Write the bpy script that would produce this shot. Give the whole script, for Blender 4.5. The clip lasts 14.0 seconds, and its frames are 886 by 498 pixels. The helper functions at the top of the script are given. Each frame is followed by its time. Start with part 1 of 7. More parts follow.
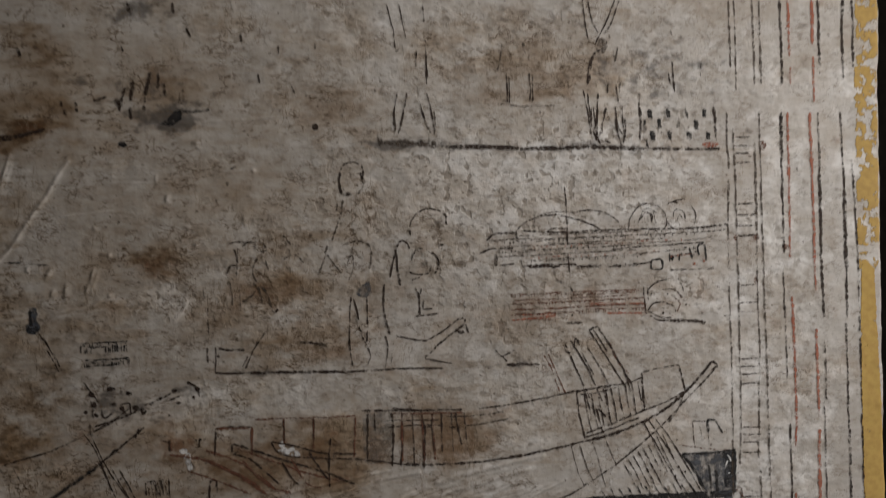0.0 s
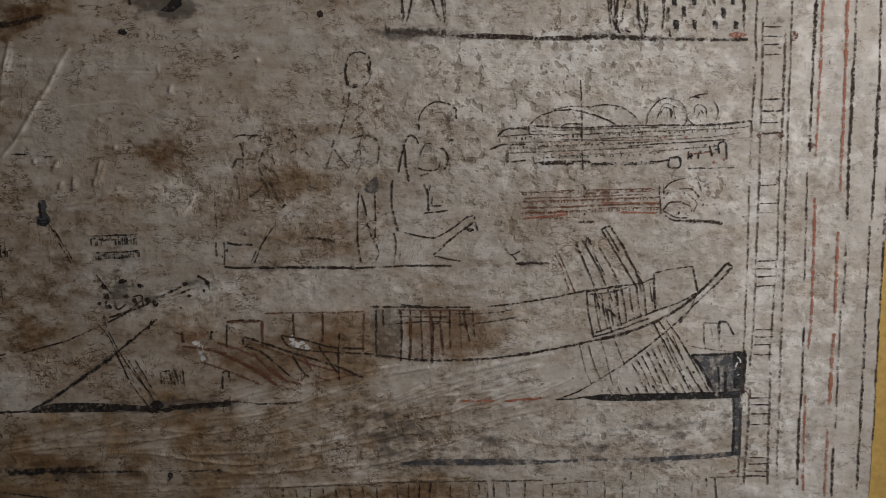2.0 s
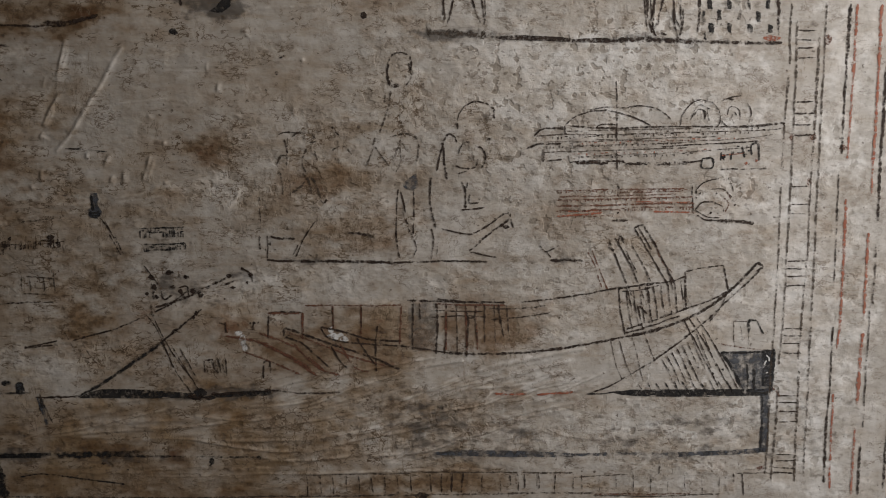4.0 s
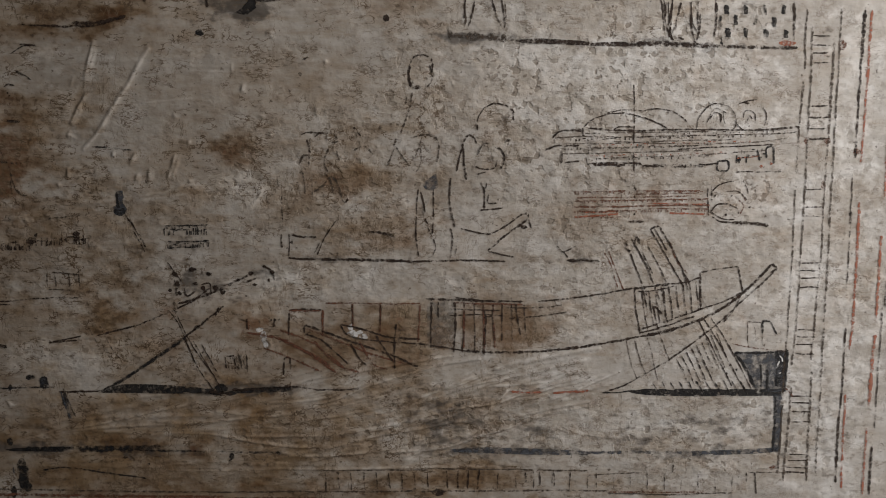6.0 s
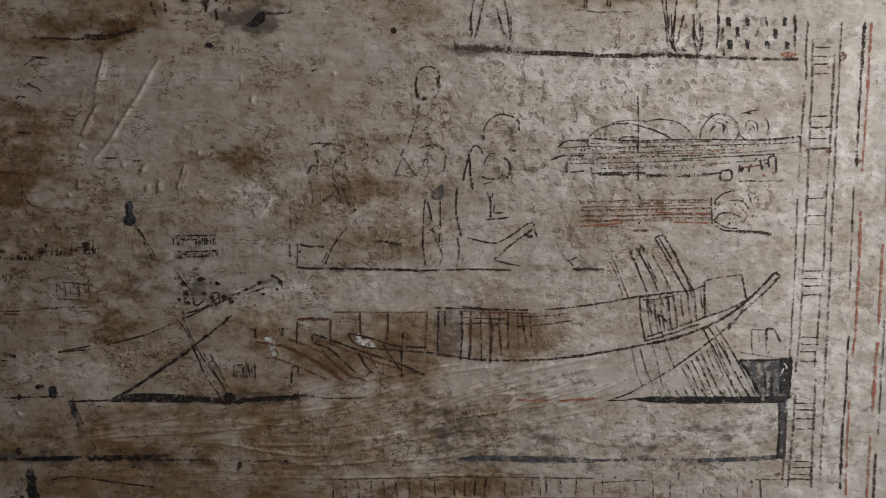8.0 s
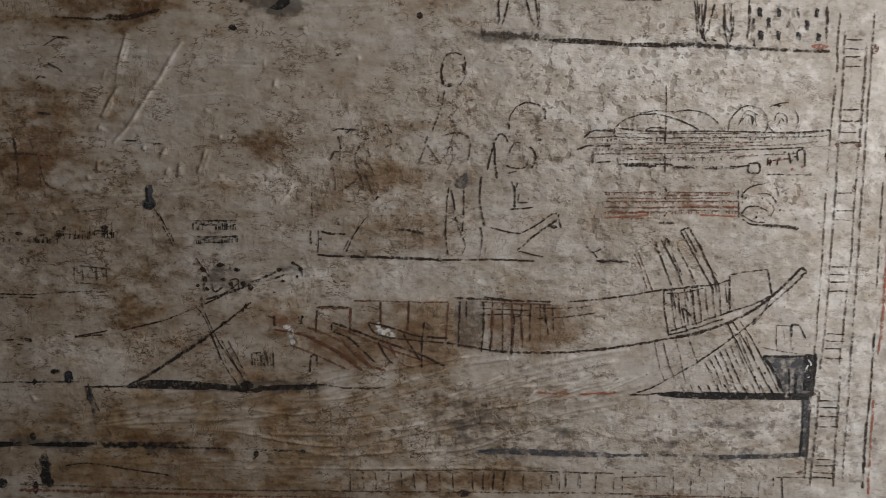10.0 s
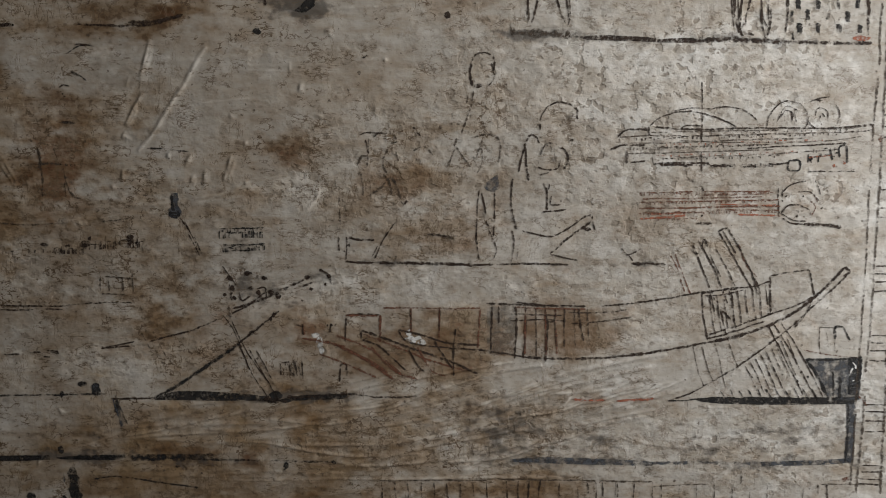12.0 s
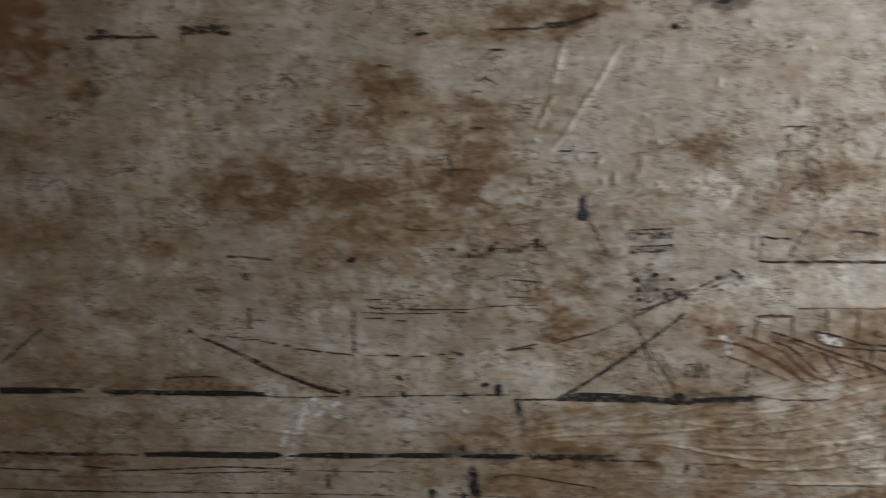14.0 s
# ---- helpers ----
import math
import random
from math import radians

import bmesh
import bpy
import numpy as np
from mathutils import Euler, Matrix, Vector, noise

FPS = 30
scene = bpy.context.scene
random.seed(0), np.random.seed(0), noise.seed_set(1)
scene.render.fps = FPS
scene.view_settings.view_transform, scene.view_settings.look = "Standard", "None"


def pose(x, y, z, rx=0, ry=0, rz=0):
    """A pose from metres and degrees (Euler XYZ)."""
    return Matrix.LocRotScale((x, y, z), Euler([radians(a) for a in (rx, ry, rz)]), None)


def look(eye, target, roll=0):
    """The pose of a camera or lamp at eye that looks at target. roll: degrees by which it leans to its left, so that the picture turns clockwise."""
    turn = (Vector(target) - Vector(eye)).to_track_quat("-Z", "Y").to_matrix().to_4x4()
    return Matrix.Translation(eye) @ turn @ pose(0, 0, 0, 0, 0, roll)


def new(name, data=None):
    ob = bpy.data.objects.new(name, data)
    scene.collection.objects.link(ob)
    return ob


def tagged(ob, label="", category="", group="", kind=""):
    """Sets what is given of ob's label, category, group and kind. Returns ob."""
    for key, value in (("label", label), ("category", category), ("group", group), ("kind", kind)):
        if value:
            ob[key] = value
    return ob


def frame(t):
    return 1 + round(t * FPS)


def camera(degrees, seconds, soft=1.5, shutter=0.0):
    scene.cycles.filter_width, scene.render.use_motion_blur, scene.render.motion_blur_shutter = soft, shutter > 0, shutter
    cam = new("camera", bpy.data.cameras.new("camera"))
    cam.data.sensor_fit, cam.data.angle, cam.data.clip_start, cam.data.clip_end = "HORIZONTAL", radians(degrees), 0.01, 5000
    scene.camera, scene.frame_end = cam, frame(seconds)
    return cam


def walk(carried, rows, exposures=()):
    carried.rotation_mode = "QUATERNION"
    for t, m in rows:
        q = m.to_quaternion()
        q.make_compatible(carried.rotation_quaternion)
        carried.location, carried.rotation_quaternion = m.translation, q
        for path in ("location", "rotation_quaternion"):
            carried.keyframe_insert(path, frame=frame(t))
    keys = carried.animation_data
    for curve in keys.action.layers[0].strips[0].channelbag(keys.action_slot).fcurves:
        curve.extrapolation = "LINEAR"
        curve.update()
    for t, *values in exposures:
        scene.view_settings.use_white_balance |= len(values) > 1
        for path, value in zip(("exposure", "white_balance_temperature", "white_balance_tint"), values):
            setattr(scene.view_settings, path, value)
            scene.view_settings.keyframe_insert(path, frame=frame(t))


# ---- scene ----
SHUTTER = 0.5
cam = camera(69.7, 14.0, soft=1.0, shutter=SHUTTER)
PATH = [
    (0, pose(0.0061, -0.6558, 1.6152, 89.78, 1.05, -5.12)),
    (0.03333, pose(0.0074, -0.6538, 1.6135, 89.54, 1.06, -5.07)),
    (0.1, pose(0.0096, -0.6501, 1.6102, 89.07, 1.07, -4.98)),
    (0.2, pose(0.0124, -0.6452, 1.6055, 88.40, 1.08, -4.85)),
    (0.3, pose(0.0146, -0.6411, 1.6014, 87.79, 1.09, -4.72)),
    (0.5, pose(0.0172, -0.6355, 1.5943, 86.71, 1.09, -4.51)),
    (1, pose(0.0129, -0.6364, 1.5845, 84.92, 0.98, -4.14)),
    (1.5, pose(0.0197, -0.6432, 1.5799, 83.70, 0.86, -3.69)),
    (2, pose(0.0178, -0.6462, 1.5794, 83.61, 0.69, -3.26)),
    (2.5, pose(0.0159, -0.6427, 1.5810, 83.42, 0.55, -2.81)),
    (3, pose(0.0108, -0.6478, 1.5783, 83.36, 0.44, -2.53)),
    (5.5, pose(-0.0309, -0.6728, 1.5798, 83.74, -0.30, -1.97)),
    (6, pose(-0.0282, -0.6717, 1.5761, 83.75, -0.33, -2.03)),
    (6.5, pose(-0.0316, -0.6703, 1.5750, 83.62, -0.34, -2.09)),
    (7, pose(-0.0330, -0.6762, 1.5775, 84.03, -0.15, -2.16)),
    (9.5, pose(-0.0521, -0.6779, 1.5752, 84.66, -0.63, -2.37)),
    (10, pose(-0.0606, -0.6684, 1.5670, 84.34, -1.10, -2.07)),
    (10.5, pose(-0.0788, -0.6668, 1.5678, 84.11, -1.20, -1.27)),
    (11, pose(-0.0890, -0.6687, 1.5627, 84.24, -1.02, -1.11)),
    (11.5, pose(-0.0906, -0.6677, 1.5648, 84.38, -0.61, -1.07)),
    (12, pose(-0.0805, -0.6516, 1.5695, 84.40, -0.15, -1.17)),
    (12.5, pose(-0.0925, -0.6453, 1.5717, 83.80, 0.51, 0.08)),
    (13, pose(-0.1425, -0.6302, 1.5751, 83.43, 1.04, 1.18)),
    (13.5, pose(-0.2761, -0.6319, 1.5816, 82.52, 1.58, 2.93)),
    (13.75, pose(-0.3472, -0.6390, 1.5875, 82.44, 1.69, 3.96)),
    (13.97, pose(-0.4112, -0.6484, 1.5941, 82.57, 1.70, 4.93)),
    (14, pose(-0.4212, -0.6502, 1.5952, 82.61, 1.70, 5.09)),
]
EXPOSURES = [(0.0, -0.38, 6500, 10), (1.5, -0.34, 6500, 10), (3.0, -0.22, 6500, 10), (6.5, -0.10, 6500, 10), (9.5, -0.06, 6500, 10), (11.5, 0.14, 6400, 7),
             (12.5, 0.12, 6350, 6), (13.0, 0.17, 6320, 6), (13.5, 0.30, 6300, 6), (14.0, 0.70, 6280, 6)]
walk(cam, PATH, EXPOSURES)

# ---- light: daylight from a doorway in the east wall and a small shaft in the ceiling ----
world = bpy.data.worlds.new("sky")
scene.world = world
world.use_nodes = True
wn = world.node_tree.nodes
sky = wn.new("ShaderNodeTexSky")
sky.sky_type, sky.sun_disc = "NISHITA", False
sky.sun_elevation, sky.sun_rotation = radians(50), radians(120)
world.node_tree.links.new(sky.outputs[0], wn["Background"].inputs[0])
wn["Background"].inputs[1].default_value = 0.1

# room, in metres: the painted wall is the plane y = 0
WEST, EAST, SOUTH, HIGH = -2.2, 1.1, -2.6, 2.6
EDGE = 0.5545                      # where the painted wall ends
DOOR_S, DOOR_N, DOOR_H = -1.3, -0.4, 2.5
SHAFT_W, SHAFT_E, SHAFT_S, SHAFT_N = 0.25, 0.6, -0.85, -0.5
DATUM = 1.5                       # height of the drawing's own zero


def daylight(name, place, target, wide, high, watts, color):
    lamp = bpy.data.lights.new(name, "AREA")
    lamp.shape, lamp.size, lamp.size_y, lamp.energy, lamp.color = "RECTANGLE", wide, high, watts, color
    ob = new(name, lamp)
    ob.matrix_world = look(place, target)
    return ob


daylight("doorway_daylight", (EAST + 0.1, (DOOR_S + DOOR_N) / 2, 1.82), (0.0, -0.3, 1.5), 0.75, 0.85, 17, (1.0, 0.955, 0.915))
daylight("shaft_daylight", ((SHAFT_W + SHAFT_E) / 2, (SHAFT_S + SHAFT_N) / 2, HIGH + 0.02), (0.1, 0.0, 1.4), 0.26, 0.26, 3.1, (1.0, 0.955, 0.915))


# ---- materials ----
def nodes(name):
    m = bpy.data.materials.new(name)
    m.use_nodes = True
    nt = m.node_tree
    return m, nt, nt.nodes["Principled BSDF"]


def add(nt, kind, **values):
    n = nt.nodes.new(kind)
    for key, value in values.items():
        n.inputs[key].default_value = value
    return n


def scaled(nt, sx, sy, sz):
    g = nt.nodes.new("ShaderNodeNewGeometry")
    m = add(nt, "ShaderNodeMapping", Scale=(sx, sy, sz))
    nt.links.new(g.outputs["Position"], m.inputs["Vector"])
    return m.outputs["Vector"]


def grain(nt, vec, scale, detail=5, rough=0.6, lo=0.35, hi=0.65):
    n = add(nt, "ShaderNodeTexNoise", Scale=scale, Detail=detail, Roughness=rough)
    nt.links.new(vec, n.inputs["Vector"])
    r = add(nt, "ShaderNodeMapRange")
    r.interpolation_type = "SMOOTHSTEP"
    r.inputs["From Min"].default_value, r.inputs["From Max"].default_value = lo, hi
    nt.links.new(n.outputs["Fac"], r.inputs["Value"])
    return r.outputs["Result"]


def math_node(nt, op, a, b):
    n = nt.nodes.new("ShaderNodeMath")
    n.operation, n.use_clamp = op, True
    for k, v in enumerate((a, b)):
        if isinstance(v, (int, float)):
            n.inputs[k].default_value = v
        else:
            nt.links.new(v, n.inputs[k])
    return n.outputs[0]


def blend(nt, fac, a, b, way="MIX"):
    n = nt.nodes.new("ShaderNodeMix")
    n.data_type, n.blend_type = "RGBA", way
    for k, v in ((0, fac), (6, a), (7, b)):
        if isinstance(v, (int, float)):
            n.inputs[k].default_value = v
        elif isinstance(v, tuple):
            n.inputs[k].default_value = (*v, 1)
        else:
            nt.links.new(v, n.inputs[k])
    return n.outputs[2]


def attribute(nt, name):
    n = nt.nodes.new("ShaderNodeAttribute")
    n.attribute_name = name
    return n.outputs["Fac"]


def bump(nt, bsdf, height, strength, distance, by=None):
    b = add(nt, "ShaderNodeBump", Strength=strength, Distance=distance)
    nt.links.new(height, b.inputs["Height"])
    if by:
        nt.links.new(by, b.inputs["Strength"])
    nt.links.new(b.outputs[0], bsdf.inputs["Normal"])


def painted_plaster():
    """Old lime plaster: a worn pale coat chipped down to a tan one, with brown seepage, soot and pale abraded patches.
    The brown layer also carries light falloff towards the left.
    """
    m, nt, bsdf = nodes("old_plaster")
    flat, wide, long, tall = scaled(nt, 0.85, 0, 1), scaled(nt, 0.6, 0, 1), scaled(nt, 0.16, 0, 1), scaled(nt, 1, 0, 0.14)
    much = attribute(nt, "mottle")
    c = blend(nt, grain(nt, flat, 11, 4, 0.55), PLASTER_LOW, PLASTER_HIGH)
    # brushed coat: faint strokes both ways
    c = blend(nt, math_node(nt, "MULTIPLY", grain(nt, long, 70, 4, 0.6, 0.38, 0.66), 0.30), c, (0.74, 0.68, 0.60), "MULTIPLY")
    c = blend(nt, math_node(nt, "MULTIPLY", grain(nt, tall, 75, 4, 0.6, 0.40, 0.66), 0.28), c, (0.76, 0.71, 0.64), "MULTIPLY")
    def weather(c, name, vec, scale, low, high, color, most, soak=False, detail=5, rough=0.6):
        """Weathering that eats in grain by grain: the more of it, the more closed it is. soak: it tints, and does not cover."""
        n = add(nt, "ShaderNodeTexNoise", Scale=scale, Detail=detail, Roughness=rough)
        nt.links.new(vec, n.inputs["Vector"])
        t = nt.nodes.new("ShaderNodeMath")
        t.operation = "MULTIPLY_ADD"
        nt.links.new(n.outputs["Fac"], t.inputs[0])
        t.inputs[1].default_value = 2.2
        nt.links.new(attribute(nt, name), t.inputs[2])
        r = add(nt, "ShaderNodeMapRange")
        r.interpolation_type = "SMOOTHSTEP"
        r.inputs["From Min"].default_value, r.inputs["From Max"].default_value = low, high
        nt.links.new(t.outputs[0], r.inputs["Value"])
        return blend(nt, math_node(nt, "MULTIPLY", r.outputs["Result"], most), c, color, "MULTIPLY" if soak else "MIX")

    c = weather(c, "pale", flat, 48, 1.3, 1.75, (0.74, 0.725, 0.705), 0.75)
    # the pale coat has come away in small chips
    c = blend(nt, math_node(nt, "MULTIPLY", grain(nt, flat, 42, 5, 0.6, 0.46, 0.60), math_node(nt, "MULTIPLY", much, 0.62)), c, (0.41, 0.365, 0.31))
    c = blend(nt, math_node(nt, "MULTIPLY", grain(nt, wide, 60, 5, 0.62, 0.535, 0.585), math_node(nt, "MULTIPLY", much, 0.7)), c, (0.68, 0.67, 0.655))
    chips = math_node(nt, "MULTIPLY", grain(nt, flat, 108, 2.2, 0.5, 0.55, 0.635), much)
    c = blend(nt, math_node(nt, "MULTIPLY", chips, 0.85), c, (0.33, 0.295, 0.255))
    pits = math_node(nt, "MULTIPLY", grain(nt, wide, 150, 2, 0.5, 0.63, 0.67), much)
    c = blend(nt, math_node(nt, "MULTIPLY", pits, 0.7), c, (0.19, 0.155, 0.12))

    # brown seepage, which also holds the painted light falloff towards the left
    c = blend(nt, math_node(nt, "MULTIPLY", attribute(nt, "tint_and_falloff"), math_node(nt, "ADD", grain(nt, flat, 16, 5, 0.6, 0.3, 0.7), 0.35)), c, (0.56, 0.435, 0.295), "MULTIPLY")
    c = weather(c, "stain", wide, 20, 1.0, 2.2, (0.58, 0.44, 0.28), 0.95, True, 6, 0.65)
    c = weather(c, "stain", wide, 95, 1.2, 2.2, (0.58, 0.44, 0.29), 0.75, True)
    c = weather(c, "stain", flat, 190, 1.58, 1.86, (0.11, 0.07, 0.04), 0.7, detail=3)
    c = weather(c, "stain", long, 60, 1.35, 1.95, (0.68, 0.57, 0.43), 0.7, True)
    c = weather(c, "rust", flat, 46, 1.1, 2.3, (0.52, 0.345, 0.20), 0.9, True)
    c = weather(c, "rust", flat, 170, 1.72, 1.98, (0.16, 0.075, 0.04), 0.5, detail=3)
    c = weather(c, "soot", wide, 95, 1.27, 1.78, (0.065, 0.06, 0.057), 0.75)
    # hair cracks and scuffs that have taken up dirt, thickest in the stained parts
    def scuffs(c, vec, scale, thin, gate, most, color):
        n = add(nt, "ShaderNodeTexNoise", Scale=scale, Detail=4, Roughness=0.6)
        nt.links.new(vec, n.inputs["Vector"])
        off = nt.nodes.new("ShaderNodeMath")
        off.operation = "COMPARE"
        nt.links.new(n.outputs["Fac"], off.inputs[0])
        off.inputs[1].default_value, off.inputs[2].default_value = 0.5, thin
        where = grain(nt, flat, gate, 4, 0.6, 0.50, 0.60)
        dirt = math_node(nt, "ADD", math_node(nt, "MULTIPLY", attribute(nt, "tint_and_falloff"), 0.6), math_node(nt, "ADD", attribute(nt, "stain"), 0.02))
        return blend(nt, math_node(nt, "MULTIPLY", math_node(nt, "MULTIPLY", off.outputs[0], where), math_node(nt, "MULTIPLY", dirt, most)), c, color)

    c = scuffs(c, wide, 60, 0.012, 26, 2.0, (0.12, 0.08, 0.05))
    c = scuffs(c, scaled(nt, 0.3, 0, 1), 110, 0.014, 34, 2.0, (0.13, 0.09, 0.055))
    c = scuffs(c, scaled(nt, 1, 0, 0.3), 90, 0.010, 22, 1.4, (0.15, 0.105, 0.065))
    # lone dark specks, and rubbed pale ones where the coat is lumpy
    c = blend(nt, math_node(nt, "MULTIPLY", grain(nt, flat, 190, 2.5, 0.55, 0.665, 0.72), 0.7), c, (0.085, 0.065, 0.05))
    c = blend(nt, math_node(nt, "MULTIPLY", grain(nt, scaled(nt, 0.45, 0, 1), 300, 2, 0.5, 0.635, 0.69), math_node(nt, "MULTIPLY", much, 0.6)), c, (0.13, 0.10, 0.075))
    nt.links.new(c, bsdf.inputs["Base Color"])
    bsdf.inputs["Roughness"].default_value = 0.62
    bsdf.inputs["Specular IOR Level"].default_value = 0.45
    h1 = math_node(nt, "MULTIPLY", grain(nt, flat, 90, 4, 0.55, 0.25, 0.75), 0.34)
    h2 = math_node(nt, "MULTIPLY", grain(nt, long, 120, 3, 0.5, 0.3, 0.7), 0.12)
    h3 = math_node(nt, "MULTIPLY", grain(nt, flat, 280, 2, 0.5, 0.3, 0.7), 0.11)
    coat = math_node(nt, "MULTIPLY", math_node(nt, "SUBTRACT", 1.0, chips), 0.40)
    bump(nt, bsdf, math_node(nt, "ADD", math_node(nt, "ADD", h1, h2), math_node(nt, "ADD", h3, coat)), 0.65, 0.0022, math_node(nt, "ADD", math_node(nt, "MULTIPLY", much, 0.35), 0.30))
    return m


PLASTER_LOW, PLASTER_HIGH = (0.47, 0.445, 0.415), (0.58, 0.56, 0.535)


def paint(name, color, other, low, high, scale=380, most=1.0):
    """Brushed pigment worn through to the plaster: bare where the noise falls under low, whole over high."""
    m, nt, bsdf = nodes(name)
    flat = scaled(nt, 1, 0, 1)
    c = blend(nt, grain(nt, flat, 130, 4), color, other)
    nt.links.new(c, bsdf.inputs["Base Color"])
    bsdf.inputs["Roughness"].default_value = 0.8
    bsdf.inputs["Specular IOR Level"].default_value = 0.25
    clear = nt.nodes.new("ShaderNodeBsdfTransparent")
    mix = nt.nodes.new("ShaderNodeMixShader")
    n = add(nt, "ShaderNodeTexNoise", Scale=scale, Detail=5, Roughness=0.65)
    nt.links.new(flat, n.inputs["Vector"])
    t = nt.nodes.new("ShaderNodeMath")
    t.operation = "MULTIPLY_ADD"
    nt.links.new(attribute(nt, "load"), t.inputs[0])
    t.inputs[1].default_value = 0.30
    nt.links.new(n.outputs["Fac"], t.inputs[2])
    wide = add(nt, "ShaderNodeTexNoise", Scale=70, Detail=3, Roughness=0.6)
    nt.links.new(flat, wide.inputs["Vector"])
    t2 = nt.nodes.new("ShaderNodeMath")
    t2.operation = "MULTIPLY_ADD"
    nt.links.new(wide.outputs["Fac"], t2.inputs[0])
    t2.inputs[1].default_value = 0.6
    nt.links.new(t.outputs[0], t2.inputs[2])
    r = add(nt, "ShaderNodeMapRange")
    r.interpolation_type = "SMOOTHSTEP"
    r.inputs["From Min"].default_value, r.inputs["From Max"].default_value = low + 0.545, high + 0.565
    nt.links.new(t2.outputs[0], r.inputs["Value"])
    cover = math_node(nt, "MULTIPLY", r.outputs["Result"], most)
    nt.links.new(cover, mix.inputs[0])
    nt.links.new(clear.outputs[0], mix.inputs[1])
    nt.links.new(bsdf.outputs[0], mix.inputs[2])
    nt.links.new(mix.outputs[0], nt.nodes["Material Output"].inputs[0])
    return m


def plain(name, a, b, scale, rough=0.9):
    m, nt, bsdf = nodes(name)
    flat = scaled(nt, 1, 1, 1)
    g = grain(nt, flat, scale, 6, 0.65)
    nt.links.new(blend(nt, g, a, b), bsdf.inputs["Base Color"])
    bsdf.inputs["Roughness"].default_value = rough
    bump(nt, bsdf, grain(nt, flat, scale * 6, 5), 0.4, 0.004)
    return m


PLASTER = painted_plaster()
BLACK = paint("black_paint", (0.014, 0.014, 0.015), (0.034, 0.03, 0.028), 0.26, 0.56, 240, 0.93)
INK = paint("brown_black_paint", (0.024, 0.016, 0.013), (0.052, 0.034, 0.025), 0.30, 0.54, 300, 0.92)
FAINT = paint("faded_brown_paint", (0.06, 0.047, 0.037), (0.10, 0.073, 0.054), 0.32, 0.58, 300, 0.85)
RED = paint("red_ochre_paint", (0.36, 0.105, 0.06), (0.38, 0.15, 0.095), 0.28, 0.54, 260, 0.85)
FAINT_RED = paint("faded_red_ochre_paint", (0.13, 0.055, 0.035), (0.19, 0.085, 0.053), 0.32, 0.54, most=0.85)
BLUE_GREY = paint("blue_grey_paint", (0.032, 0.035, 0.044), (0.095, 0.10, 0.112), 0.30, 0.62, 130, 0.92)
WASH = paint("thin_brown_wash", (0.24, 0.14, 0.075), (0.30, 0.19, 0.11), 0.30, 0.70, 160, 0.4)
GREY_WASH = paint("thin_grey_wash", (0.15, 0.148, 0.14), (0.22, 0.21, 0.195), 0.30, 0.70, 160, 0.45)
OCHRE = paint("yellow_ochre_paint", (0.50, 0.335, 0.10), (0.44, 0.28, 0.085), 0.30, 0.40, 75)
OCHRE_FLAKED = paint("flaked_yellow_ochre_paint", (0.48, 0.32, 0.10), (0.42, 0.27, 0.09), 0.50, 0.54, 38)
LIME = paint("white_lime_splash", (0.72, 0.71, 0.70), (0.62, 0.60, 0.58), 0.32, 0.5, 150)
ROUGH_STONE = plain("rough_limestone", (0.10, 0.083, 0.066), (0.15, 0.128, 0.105), 9)
DARK_STONE = plain("dark_rough_stone", (0.05, 0.035, 0.03), (0.09, 0.07, 0.06), 14)
DUST = plain("dusty_floor", (0.17, 0.14, 0.11), (0.22, 0.19, 0.155), 6)


# ---- structure ----
def solid(name, bm, material, label="", category="", kind="structure"):
    me = bpy.data.meshes.new(name)
    bmesh.ops.recalc_face_normals(bm, faces=bm.faces)
    bm.to_mesh(me)
    bm.free()
    me.materials.append(material)
    ob = new(name, me)
    return tagged(ob, label, category, "", kind)


def block(bm, x0, x1, y0, y1, z0, z1):
    made = bmesh.ops.create_cube(bm, size=1.0)
    bmesh.ops.transform(bm, verts=made["verts"], matrix=Matrix.LocRotScale(((x0 + x1) / 2, (y0 + y1) / 2, (z0 + z1) / 2), None, (x1 - x0, y1 - y0, z1 - z0)))


def blocks(name, boxes, material, label, category):
    bm = bmesh.new()
    for b in boxes:
        block(bm, *b)
    return solid(name, bm, material, label, category)


blocks("floor", [(WEST - 0.3, EAST + 2.0, SOUTH - 0.3, 2.0, -0.2, 0.0)], DUST, "dusty beige stone floor of the chamber", "floor")
blocks("ceiling", [(WEST - 0.3, SHAFT_W, SOUTH - 0.3, 2.0, HIGH, HIGH + 0.25), (SHAFT_E, EAST + 0.3, SOUTH - 0.3, 2.0, HIGH, HIGH + 0.25),
                    (SHAFT_W, SHAFT_E, SOUTH - 0.3, SHAFT_S, HIGH, HIGH + 0.25), (SHAFT_W, SHAFT_E, SHAFT_N, 2.0, HIGH, HIGH + 0.25)],
       ROUGH_STONE, "rough limestone ceiling with a small light shaft", "ceiling")
blocks("wall_south", [(WEST - 0.3, EAST + 0.3, SOUTH - 0.3, SOUTH, 0, HIGH)], ROUGH_STONE, "bare rough limestone wall", "wall")
blocks("wall_west", [(WEST - 0.3, WEST, SOUTH, 2.0, 0, HIGH)], ROUGH_STONE, "bare rough limestone wall", "wall")
blocks("wall_east", [(EAST, EAST + 0.3, SOUTH, DOOR_S, 0, HIGH), (EAST, EAST + 0.3, DOOR_N, 2.0, 0, HIGH), (EAST, EAST + 0.3, DOOR_S, DOOR_N, DOOR_H, HIGH)],
       ROUGH_STONE, "rough limestone wall with an open doorway", "wall")
